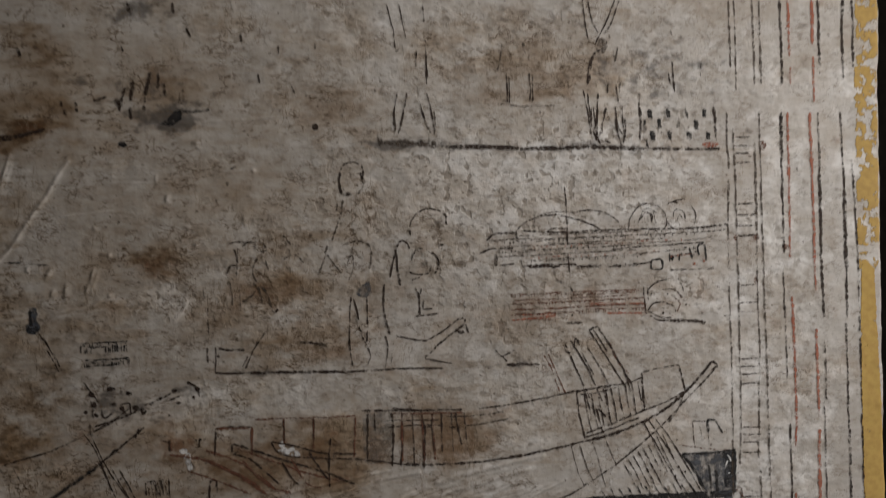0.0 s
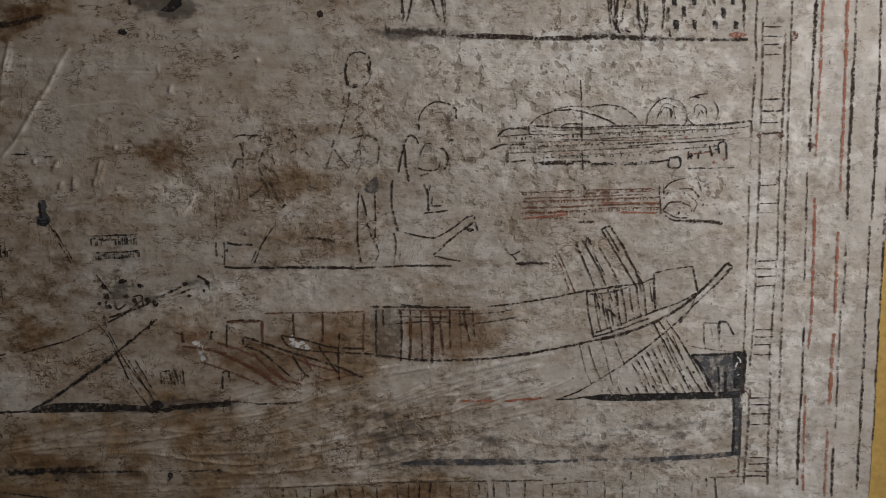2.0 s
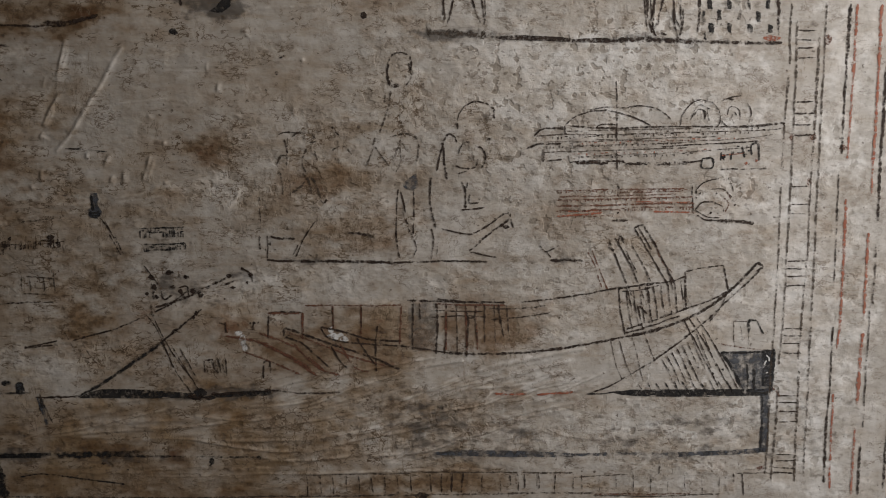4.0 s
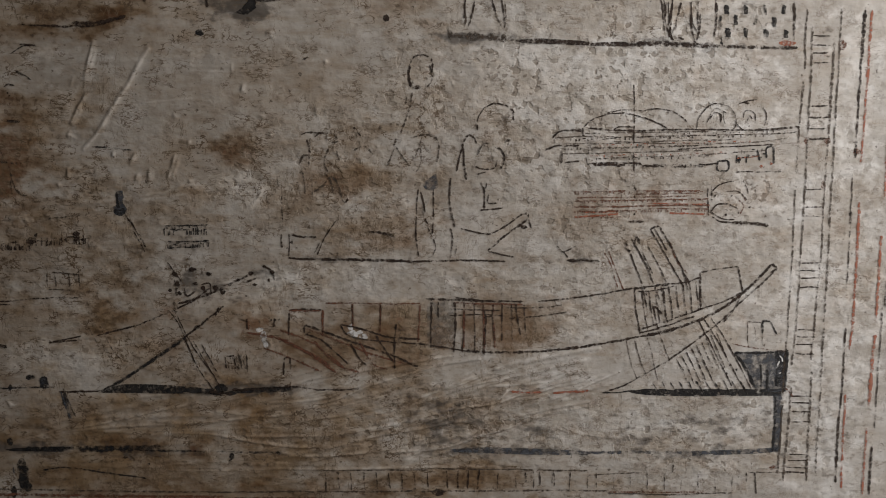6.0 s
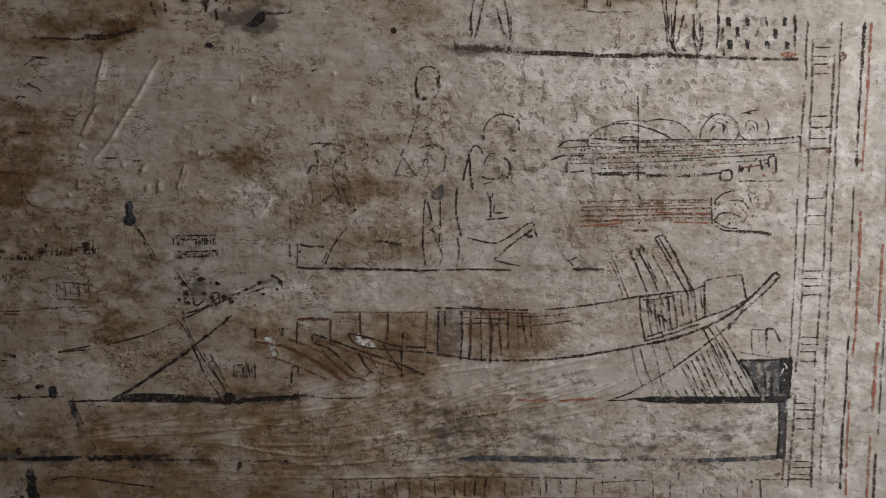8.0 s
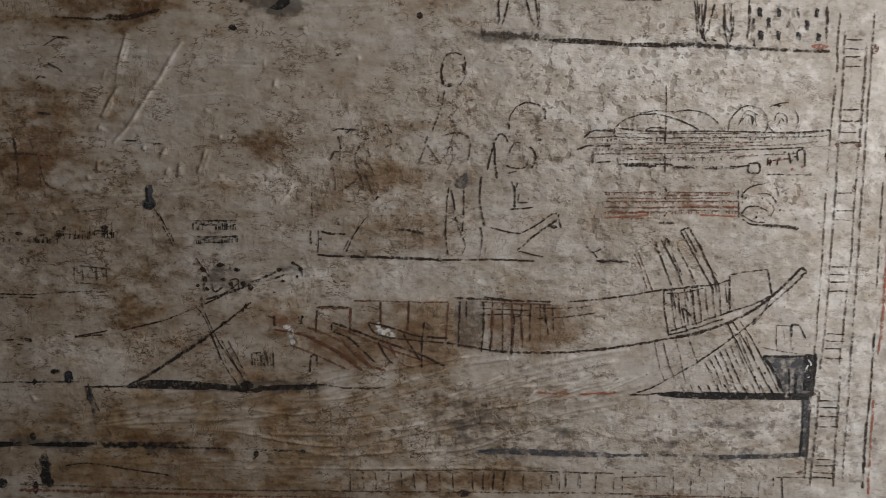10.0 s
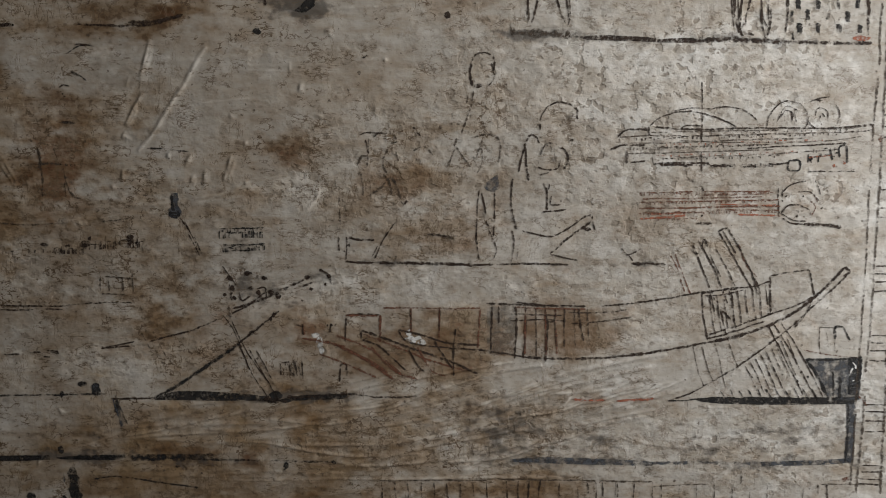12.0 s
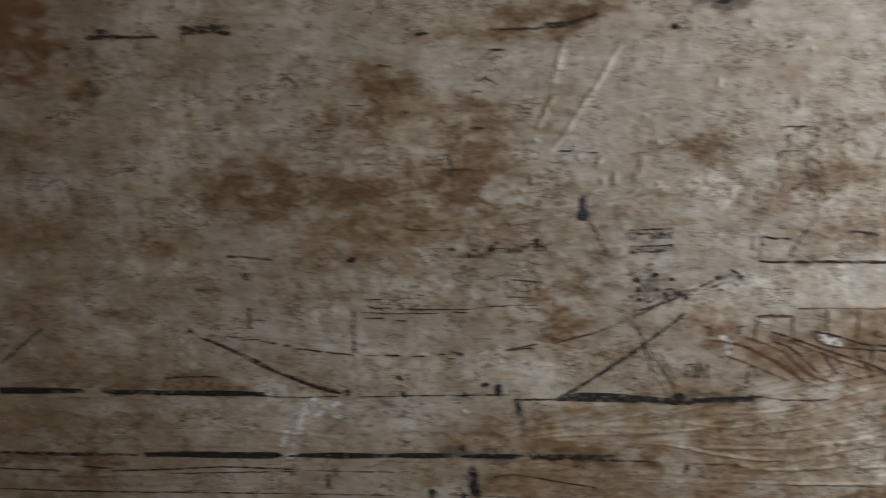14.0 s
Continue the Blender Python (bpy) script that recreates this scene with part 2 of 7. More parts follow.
blocks("wall_passage", [(WEST, EAST, 1.7, 2.0, 0, HIGH)], DARK_STONE, "dark rough stone at the back of the passage", "wall")


# the painted wall: one sheet, finely divided where it is seen, with relief and weathering
def lattice(shape, cell_x, cell_z, seed):
    """Smooth random field over the fine sheet, its bumps cell_x by cell_z metres."""
    rng = np.random.default_rng(seed)
    nz, nx = shape
    fx, fz = np.arange(nx) * STEP / cell_x, np.arange(nz) * STEP / cell_z
    grid = rng.random((int(fz[-1]) + 3, int(fx[-1]) + 3))
    ix, iz = fx.astype(int), fz.astype(int)
    tx, tz = fx - ix, fz - iz
    tx, tz = tx * tx * (3 - 2 * tx), (tz * tz * (3 - 2 * tz))[:, None]
    top = grid[iz][:, ix] * (1 - tx) + grid[iz][:, ix + 1] * tx
    low = grid[iz + 1][:, ix] * (1 - tx) + grid[iz + 1][:, ix + 1] * tx
    return top * (1 - tz) + low * tz


def fractal(shape, cell_x, cell_z, seed, octaves=4):
    out, total, amp = 0, 0, 1.0
    for k in range(octaves):
        out, total = out + amp * lattice(shape, cell_x / 2 ** k, cell_z / 2 ** k, seed + 17 * k), total + amp
        amp *= 0.6
    return out / total


STEP = 0.0011
X0, X1, Z0, Z1 = -1.03, EDGE, DATUM - 0.31, DATUM + 0.40
NX, NZ = int((X1 - X0) / STEP) + 1, int((Z1 - Z0) / STEP) + 1
SHAPE = (NZ, NX)
GX, GZ = X0 + np.arange(NX) * STEP, Z0 + np.arange(NZ) * STEP
UU, VV = np.meshgrid(GX * 1000, (GZ - DATUM) * 1000)
height = (fractal(SHAPE, 0.16, 0.10, 5) - 0.5) * 0.004 + (fractal(SHAPE, 0.024, 0.014, 6, 4) - 0.5) * 0.0012
# tint rises towards the left: browner plaster plus light falloff put into the colour
layer = {"stain": np.zeros(SHAPE), "rust": np.zeros(SHAPE), "soot": np.zeros(SHAPE), "pale": np.zeros(SHAPE), "mottle": np.zeros(SHAPE), "tint_and_falloff": 0.09 + 0.85 * np.clip((-UU - 380) / 600, 0, 1)}
TORN = fractal(SHAPE, 0.055, 0.034, 8, 5)
FINE = fractal(SHAPE, 0.018, 0.008, 9, 4)


# base staining; its leftward rise is in part light falloff put into the colour
layer["stain"] += 0.08 + 0.10 * np.clip((-UU + 100) / 500, 0, 1) + (TORN - 0.5) * 0.5


def patch(kind, u, v, ru, rv, much, angle=0.0):
    """A weathered patch round (u, v), in millimetres, torn at its rim."""
    c, s = math.cos(radians(angle)), math.sin(radians(angle))
    du, dv = UU - u, VV - v
    r = np.sqrt(((du * c + dv * s) / ru) ** 2 + ((dv * c - du * s) / rv) ** 2)
    r = r + (TORN - 0.5) * 2.6 + (FINE - 0.5) * 1.3
    layer[kind][:] = np.maximum(layer[kind], much * np.clip((1.75 - r) / 1.45, 0, 1))


def spline(pts, gap):
    """Points gap apart along a smooth curve through pts."""
    p = np.array(pts, float).reshape(-1, 2)
    if len(p) > 2:
        q = np.vstack([2 * p[0] - p[1], p, 2 * p[-1] - p[-2]])
        out = []
        for k in range(1, len(q) - 2):
            t = np.linspace(0, 1, 12, endpoint=False)[:, None]
            a, b, c, d = q[k - 1:k + 3]
            out.append(0.5 * (2 * b + (c - a) * t + (2 * a - 5 * b + 4 * c - d) * t ** 2 + (3 * b - a - 3 * c + d) * t ** 3))
        p = np.vstack(out + [q[-2:-1]])
    run = np.concatenate([[0], np.cumsum(np.hypot(*np.diff(p, axis=0).T))])
    n = max(2, int(run[-1] / gap) + 1)
    s = np.linspace(0, run[-1], n)
    return np.stack([np.interp(s, run, p[:, 0]), np.interp(s, run, p[:, 1])], 1)


def ridge(rise, thick, *uv, pale=0.6):
    """A raised run of plaster or paint along a curve, in millimetres; a negative rise is a scratch."""
    p = spline(uv, 0.8)
    swell = 0.55 + 0.45 * np.sin(np.linspace(0, math.pi, len(p))) * (0.8 + 0.4 * np.sin(np.arange(len(p)) * 0.35))
    k = int(thick * 2.2 / (STEP * 1000)) + 1
    for (u, v), much in zip(p, swell):
        i, j = int((u / 1000 - X0) / STEP), int((v / 1000 + DATUM - Z0) / STEP)
        if not (k < i < NX - k - 1 and k < j < NZ - k - 1):
            continue
        box = np.s_[j - k:j + k + 1, i - k:i + k + 1]
        g = np.exp(-((UU[box] - u) ** 2 + (VV[box] - v) ** 2) / (thick * 0.7) ** 2) * much
        mark[box] = np.maximum(mark[box], g * rise / 1000) if rise > 0 else np.minimum(mark[box], g * rise / 1000)
        if pale:
            layer["pale"][box] = np.maximum(layer["pale"][box], g * pale)


mark = np.zeros(SHAPE)


def wisps(n, spread, rise, seed, *uv):
    """Many hair-thin brush ridges that run along one guiding curve."""
    rng = random.Random(seed)
    p = spline(uv, 4)
    for _ in range(int(n * 0.22)):
        a = rng.uniform(0, 0.8)
        b = min(1.0, a + rng.uniform(0.12, 0.6))
        q = p[int(a * (len(p) - 1)):int(b * (len(p) - 1)) + 1]
        if len(q) < 3:
            continue
        off, tilt = rng.gauss(0, spread), rng.gauss(0, 0.05)
        curve = [(u, v + off + tilt * (u - q[0][0])) for u, v in q[::6]]
        if len(curve) > 1:
            ridge(rise * rng.uniform(0.5, 1.8), rng.uniform(1.6, 3.4), *[c for uv_ in curve for c in uv_], pale=rng.uniform(0.1, 0.5))


patch("stain", -416.1, 229.4, 72.0, 13.2, 0.60)
patch("stain", -352.4, 233.1, 42.0, 15.6, 0.75, 8)
patch("rust", -451, 81, 27.0, 42.0, 0.75)
patch("stain", -431.3, 81.2, 54.0, 54.0, 0.41)
patch("stain", -430.1, 11.6, 78.0, 24.0, 0.37)
patch("stain", -358, -35.7, 78.0, 42.0, 0.47)
patch("stain", -350.9, -68.9, 36.0, 19.2, 0.60)
patch("stain", -434.9, -62.7, 66.0, 24.0, 0.37)
patch("stain", -236.4, 111.2, 33.0, 18.0, 0.60)
patch("rust", -222.2, 104.4, 21.0, 10.8, 0.6)
patch("stain", -160.3, 168.9, 78.0, 48.0, 0.18)
patch("stain", -273.4, 41.4, 54.0, 18.0, 0.30)
patch("stain", -115.4, 77.3, 45.0, 24.0, 0.45)
patch("rust", -115.5, 74.4, 30.0, 15.0, 0.5)
patch("stain", -139.5, 36.1, 54.0, 33.0, 0.33)
patch("stain", -74.7, 24.4, 54.0, 24.0, 0.37)
patch("stain", -33.2, 133.1, 36.0, 42.0, 0.22)
patch("stain", -85.8, 118.2, 36.0, 18.0, 0.37)
patch("stain", -56.7, 89.4, 30.0, 18.0, 0.30)
patch("stain", 1.6, 170.7, 24.0, 36.0, 0.18)
patch("rust", -204, -81.4, 16.8, 14.4, 0.8)
patch("rust", -117.6, -103.2, 66.0, 27.0, 0.55)
patch("stain", -141.6, -97, 72.0, 30.0, 0.37)
patch("stain", -81.7, -153.5, 72.0, 18.0, 0.26)
patch("stain", -301.1, -208.7, 102.0, 16.8, 0.56)
patch("rust", -274.2, -215.4, 18.0, 10.8, 0.8)
patch("stain", -179.2, -171.8, 132.0, 24.0, 0.30)
patch("stain", -389.3, -182.7, 96.0, 24.0, 0.30)
patch("stain", -411.6, -258.6, 96.0, 24.0, 0.41)
patch("stain", -229.8, -247.9, 102.0, 24.0, 0.30)
patch("rust", -205.9, -267.7, 198.0, 9.6, 0.45)
patch("stain", 64.5, -79, 45.0, 30.0, 0.33)
patch("stain", -20.4, -185.7, 78.0, 36.0, 0.18)
patch("rust", 109.4, -156.7, 42.0, 6.0, 0.5)
patch("stain", 117.2, 240, 54.0, 24.0, 0.23)
patch("stain", 205.2, -48.2, 54.0, 24.0, 0.18)
patch("stain", 251.3, -104.7, 36.0, 30.0, 0.15)
patch("stain", 196.6, 13.1, 36.0, 24.0, 0.23)
patch("stain", 447.6, -23.4, 24.0, 30.0, 0.26)
patch("stain", 255.9, -201.1, 36.0, 24.0, 0.23)
patch("stain", 43.3, 119.3, 24.0, 24.0, 0.18)
patch("rust", 303.5, -254.3, 18.0, 15.0, 0.35)
patch("soot", -203.9, 245.1, 24.0, 9.6, 0.75)
patch("soot", 36.1, 220.9, 36.0, 4.8, 0.7)
patch("soot", 4.3, -186, 42.0, 33.0, 0.45)
patch("soot", 104.1, -196.5, 36.0, 24.0, 0.4)
patch("soot", 233.6, -200.9, 18.0, 15.0, 0.4)
patch("soot", 61, 125.2, 36.0, 24.0, 0.15)
patch("soot", -14.7, -91.2, 18.0, 13.2, 0.25)
patch("soot", 440.5, -176.5, 30.0, 54.0, 0.12)
patch("pale", -421, -120.4, 90.0, 30.0, 0.55)
patch("pale", -218.1, -53.9, 54.0, 24.0, 0.55)
patch("pale", -92.9, -29.7, 114.0, 19.2, 0.55)
patch("pale", -214.7, 65.1, 48.0, 18.0, 0.5)
patch("pale", -279.2, -108.8, 36.0, 21.0, 0.3)
patch("pale", 107, 183.3, 84.0, 42.0, 0.7)
patch("pale", 197.2, 149.7, 108.0, 36.0, 0.45)
patch("pale", 327.5, 185.8, 72.0, 36.0, 0.45)
patch("pale", 48.7, 154, 30.0, 24.0, 0.5)
patch("pale", 117.2, 240, 36.0, 15.0, 0.4)
patch("pale", 246.3, 247.5, 24.0, 18.0, 0.6)
patch("pale", 338.3, -188.7, 54.0, 36.0, 0.55)
patch("pale", 331.2, -73.4, 60.0, 36.0, 0.4)
patch("pale", 322.6, 68, 36.0, 36.0, 0.4)
patch("pale", 421.7, 146, 48.0, 144.0, 0.45)
patch("pale", 430.5, -131, 54.0, 156.0, 0.5)
patch("pale", 66.7, -205.8, 48.0, 24.0, 0.4)
patch("pale", 157.4, -98, 54.0, 30.0, 0.3)
patch("pale", -62.7, 60, 42.0, 30.0, 0.35)
patch("pale", -344.7, -120.8, 78.0, 24.0, 0.3)
patch("mottle", 179, 155.3, 228.0, 126.0, 1.0)
patch("mottle", 224, -200.8, 198.0, 72.0, 1.0)
patch("mottle", -115.6, 65.6, 156.0, 96.0, 0.8)
patch("mottle", -408.3, -6, 180.0, 120.0, 0.6)
patch("mottle", 155.4, -35.8, 300.0, 120.0, 0.65)
patch("mottle", 4.4, -198.8, 180.0, 72.0, 0.7)
patch("mottle", 418.6, 25.9, 72.0, 300.0, 0.55)
ridge(1.6, 3.2, -302.6, 205.3, -311.5, 193.5, -324.8, 170.5, -333.6, 158.6, -347.0, 138.0, -359.5, 119.5, -372.5, 104.9, pale=1.0)
ridge(0.9, 2.0, -356.5, 208.9, -358.2, 197.3, -364.5, 183.3, -368.4, 174.9, pale=0.5)
ridge(1.1, 2.0, -365.8, 159.9, -371.8, 152.5, -375.9, 139.6, -382.7, 129.3, pale=0.7)
ridge(0.6, 1.2, -379.4, 177.6, -383.3, 167.5, pale=0.4)
ridge(0.9, 1.5, -383.8, 119.1, -385.3, 113.5, pale=0.6)
ridge(0.9, 1.6, -318.5, 100.3, -324.1, 91.1, pale=0.6)
ridge(1.0, 1.6, -278.1, 98.3, -281.9, 87.9, -286.5, 75.1, pale=0.5)
ridge(0.8, 1.4, -305.3, 77.3, -307.9, 70.4, pale=0.5)
ridge(0.8, 1.4, -265.3, 73.5, -263.1, 69.5, pale=0.4)
ridge(0.7, 1.2, -193.7, 69.9, -198.7, 54.6, -206.4, 48.7, pale=0.4)
ridge(0.6, 1.1, -333.6, 47, -307.5, 54.1, -272.7, 59, -231.6, 80.1, pale=0.5)
ridge(0.6, 1.1, -429.1, 28, -400, 36.2, -359.7, 41.1, pale=0.4)
ridge(0.7, 1.3, -439.9, 36.1, -433.8, 24.5, pale=0.6)
ridge(0.8, 1.5, -126.2, 145.4, -123.9, 142, pale=0.5)
ridge(0.8, 1.5, -184.3, 122, -182.1, 118.5, pale=0.5)
ridge(0.8, 1.4, -207.7, 169.5, -208.5, 161.6, pale=0.5)
ridge(0.8, 1.4, -114.9, 118, -118, 105.2, -108.2, 97.8, pale=0.4)
ridge(0.8, 1.4, 1.6, 180.9, 7.5, 170.7, pale=0.4)
ridge(0.5, 1.0, 350.1, 24.5, 380.5, 35, pale=0.6)
ridge(0.7, 1.1, -419.8, -196.2, -359.7, -184.2, -305.6, -174.6, -275.4, -166, pale=0.8)
ridge(0.6, 1.1, -395.4, -185.8, -384.6, -204.7, -394.1, -214.1, pale=0.5)
ridge(0.8, 1.3, -408.9, -214, -396.8, -209.1, -391.3, -217.3, pale=0.6)
ridge(0.8, 1.6, -467.5, -160.2, -460.3, -166.5, pale=0.7)
ridge(0.7, 1.1, -14.4, -153.9, 4, -149, 34.7, -138.4, 53.1, -130.3, pale=0.7)
ridge(0.7, 1.1, 66, -160.8, 103.1, -154.7, 134, -143.4, 158.7, -137.2, pale=0.7)
ridge(0.6, 1.1, -118.6, -181.7, -69.6, -173.9, -20.5, -153.9, pale=0.5)
wisps(90, 13.2, 0.8, 1, -443.5, -197.9, -329.7, -180, -209.4, -168.4, -118.3, -153.3, -20.6, -128.7, 40.5, -110.1)
wisps(110, 18, 1.0, 2, -192.5, -222.6, -94.3, -204.3, -20.4, -182.5, 41.1, -157.5, 115.1, -135.7, 170.7, -123.3)
wisps(90, 12, 1.0, 3, -57.5, -217.5, 16.8, -202.1, 84.9, -177, 159.3, -155.1)
wisps(60, 15.6, 0.4, 4, -479.5, -207, -360.8, -205, -228.5, -203.1, -106.6, -204.2)
wisps(60, 13.2, 0.4, 5, -483.1, -257.7, -333.1, -253.1, -181, -251.8, -20.2, -253.7)
wisps(50, 10.8, 0.8, 6, 16.4, -160.5, 128, -154.9, 196.4, -142.5)
wisps(30, 15, 0.35, 7, -412.3, -71.8, -294.4, -47.8, -187.8, -23.7)
wisps(50, 54, 0.3, 8, -448.2, 81.1, -317.4, 87.6, -173.4, 94.4)
wisps(50, 42, 0.3, 9, -143.6, 140.6, -27.4, 147.5, 90, 151.5)
wisps(40, 30, 0.25, 10, 66.2, -173.6, 192.3, -200.5, 345.1, -195.3)
wisps(40, 42, 0.25, 11, 119.1, 172, 237.8, 179, 358.5, 174.6)
patch("rust", -936.9, 247.4, 36.0, 52.0, 1.5)
patch("stain", -906.7, 234.4, 36.0, 30.0, 0.37)
patch("soot", -843.5, 208.6, 15.6, 24.0, 0.5)
patch("stain", -855.7, 183.1, 24.0, 19.2, 0.60)
patch("stain", -911.8, 138, 42.0, 18.0, 0.41)
patch("stain", -947.5, 112, 36.0, 10.8, 0.45)
patch("stain", -741.8, 207.1, 36.0, 30.0, 0.30)
patch("rust", -755, 196.3, 18.0, 18.0, 0.35)
patch("stain", -587.8, 78, 114.0, 36.0, 0.63)
patch("stain", -636.2, 73.4, 54.0, 30.0, 0.60)
patch("stain", -658.9, 97.5, 120.0, 14.4, 0.37)
patch("stain", -578.8, 138.2, 42.0, 21.0, 0.52)
patch("stain", -541.4, 190.2, 36.0, 18.0, 0.56)
patch("stain", -628.8, 193.8, 24.0, 24.0, 0.41)
patch("stain", -445.5, 153.1, 36.0, 27.0, 0.48)
patch("rust", -448.3, 155.9, 15.0, 12.0, 0.5)
patch("stain", -435.4, 96.7, 48.0, 42.0, 0.37)
patch("stain", -471.1, 51.8, 156.0, 24.0, 0.33)
patch("stain", -782.3, 28.8, 78.0, 18.0, 0.45)
patch("stain", -861.8, 67.2, 30.0, 18.0, 0.41)
patch("stain", -931, 31.7, 66.0, 18.0, 0.33)
patch("stain", -829.1, -57.7, 36.0, 15.0, 0.52)
patch("stain", -897.3, -19, 66.0, 18.0, 0.33)
patch("stain", -730, -27.4, 48.0, 10.8, 0.48)
patch("stain", -908.1, -115.4, 120.0, 30.0, 0.41)
patch("stain", -790.8, -138.2, 72.0, 15.6, 0.56)
patch("rust", -629, -115.7, 42.0, 21.0, 0.45)
patch("stain", -821, -179.8, 78.0, 10.8, 0.45)
patch("stain", -941.7, -171.9, 42.0, 18.0, 0.30)
patch("stain", -947.6, -221.4, 114.0, 13.2, 0.63)
patch("stain", -896.9, -198.5, 36.0, 9.6, 0.37)
patch("stain", -538.9, -182.1, 90.0, 24.0, 0.26)
patch("soot", -538.5, -172.5, 66.0, 24.0, 0.25)
patch("stain", -916.6, -253.2, 36.0, 18.0, 0.45)
patch("stain", -616.8, -10.6, 120.0, 36.0, 0.26)
patch("stain", -380, -25.9, 54.0, 30.0, 0.30)
patch("stain", -399.4, 237.9, 72.0, 15.0, 0.56)
patch("rust", -339.6, 235, 24.0, 8.4, 0.6)
patch("stain", -499.4, 242.9, 96.0, 18.0, 0.30)
patch("stain", -689.1, 185, 78.0, 30.0, 0.23)
patch("pale", -645, -173.3, 30.0, 42.0, 0.9)
patch("pale", -634, -147.5, 24.0, 18.0, 0.8)
patch("pale", -815.2, -83.3, 48.0, 30.0, 0.45)
patch("pale", -487.8, -115.8, 114.0, 27.0, 0.5)
patch("pale", -753.1, 147.2, 114.0, 36.0, 0.35)
patch("pale", -497.3, 138.2, 48.0, 30.0, 0.4)
patch("pale", -810.7, -1.5, 36.0, 24.0, 0.45)
patch("pale", -389.2, 172.9, 48.0, 48.0, 0.3)
patch("pale", -589.7, -78.3, 24.0, 24.0, 0.4)
patch("mottle", -646.8, 97.2, 300.0, 156.0, 0.3)
patch("mottle", -662.5, -147.6, 300.0, 96.0, 0.3)
ridge(0.8, 1.4, -516.1, 99.1, -505, 81.6, -496.8, 66.9, pale=0.7)
ridge(0.6, 1.1, -358.7, 204, -364.3, 182.7, -369.9, 166.6, pale=0.5)
ridge(0.6, 1.1, -530.3, 34.5, -495.1, 30.8, -448.3, 32.7, pale=0.4)
wisps(60, 42, 0.35, 12, -678.4, 80.4, -528.7, 76.4, -384.6, 83.9)
wisps(50, 24, 0.4, 13, -998.3, -182.4, -794.6, -180.9, -601, -176.2)
wisps(40, 54, 0.3, 14, -953.7, 166.2, -764.4, 159.3, -583.7, 158.3)
wisps(40, 36, 0.3, 15, -848.7, -57.6, -688.1, -58.9, -534.1, -60.2)
wisps(40, 15, 0.4, 16, -1006.2, -244.3, -799.8, -239.8, -604.1, -236.8)
patch("stain", -334.3, 258.9, 54.0, 18.0, 0.41)
patch("stain", -345.1, 239.6, 42.0, 10.8, 0.68)
patch("stain", -307.9, 258.9, 24.0, 18.0, 0.45)
patch("soot", -232.9, 273, 54.0, 22.8, 0.28)
patch("stain", -227.5, 270.3, 66.0, 27.0, 0.33)
patch("soot", -200.7, 250.6, 30.0, 12.0, 0.6)
patch("rust", -205.4, 290, 24.0, 12.0, 0.4)
patch("stain", -343.6, 319.5, 36.0, 24.0, 0.52)
patch("soot", -242.1, 354.1, 24.0, 12.0, 0.6)
patch("stain", -61.7, 256.4, 54.0, 24.0, 0.30)
patch("rust", -44.6, 259.3, 30.0, 21.0, 0.35)
patch("stain", 155, 300.9, 78.0, 36.0, 0.41)
patch("rust", 154.6, 277.3, 66.0, 18.0, 0.3)
patch("stain", 198.1, 348.7, 66.0, 30.0, 0.30)
patch("soot", 174.1, 360.2, 36.0, 21.0, 0.3)
patch("soot", 289.5, 301.8, 66.0, 30.0, 0.3)
patch("stain", 234.3, 325.3, 18.0, 18.0, 0.45)
patch("soot", 345.7, 284, 36.0, 18.0, 0.2)
patch("pale", 251.8, 271.6, 36.0, 21.0, 0.9)
patch("pale", 233, 250.7, 30.0, 18.0, 0.6)
patch("pale", -14.6, 334.4, 72.0, 30.0, 0.3)
patch("pale", 101.9, 335.7, 42.0, 24.0, 0.3)
patch("stain", -105.3, 333.3, 96.0, 36.0, 0.18)
patch("stain", -269.3, 331.4, 90.0, 24.0, 0.15)
patch("pale", 520.1, 278.6, 24.0, 15.0, 0.7)
patch("pale", 525.4, 201.1, 24.0, 13.2, 0.8)
patch("pale", 527.5, 129.6, 21.0, 10.8, 0.7)
patch("mottle", 197.5, 313.1, 300.0, 96.0, 0.7)
wisps(40, 48, 0.3, 17, -338.8, 297.5, -177.9, 298.6, 19.3, 300)
patch("tint_and_falloff", -301.3, -215.1, 312.0, 66.0, 0.95)
patch("tint_and_falloff", -431.2, -6.1, 132.0, 138.0, 0.7)
patch("tint_and_falloff", -141.7, -103.2, 144.0, 48.0, 0.75)
patch("tint_and_falloff", -115.6, 65.6, 138.0, 72.0, 0.5)
patch("tint_and_falloff", -366.3, 232.9, 156.0, 30.0, 0.8)
patch("tint_and_falloff", 64.5, -79, 78.0, 36.0, 0.6)
patch("tint_and_falloff", -33.2, 130.2, 48.0, 60.0, 0.3)
patch("tint_and_falloff", 67.1, -225.3, 180.0, 48.0, 0.45)
patch("tint_and_falloff", -211.4, 179.6, 132.0, 72.0, 0.35)
patch("tint_and_falloff", 203.9, -17.4, 60.0, 36.0, 0.4)
patch("tint_and_falloff", 158.3, 61.1, 120.0, 36.0, 0.3)
patch("tint_and_falloff", -230.4, -267.4, 300.0, 24.0, 0.9)
patch("stain", -191.9, -197, 198.0, 36.0, 0.33)
patch("stain", -350.9, -246.5, 156.0, 24.0, 0.37)
patch("stain", -94.6, -236.5, 132.0, 24.0, 0.30)
patch("tint_and_falloff", -587.8, 78, 192.0, 102.0, 0.9)
patch("tint_and_falloff", -925.4, -148.5, 240.0, 78.0, 0.85)
patch("tint_and_falloff", -908.1, 223, 72.0, 96.0, 0.8)
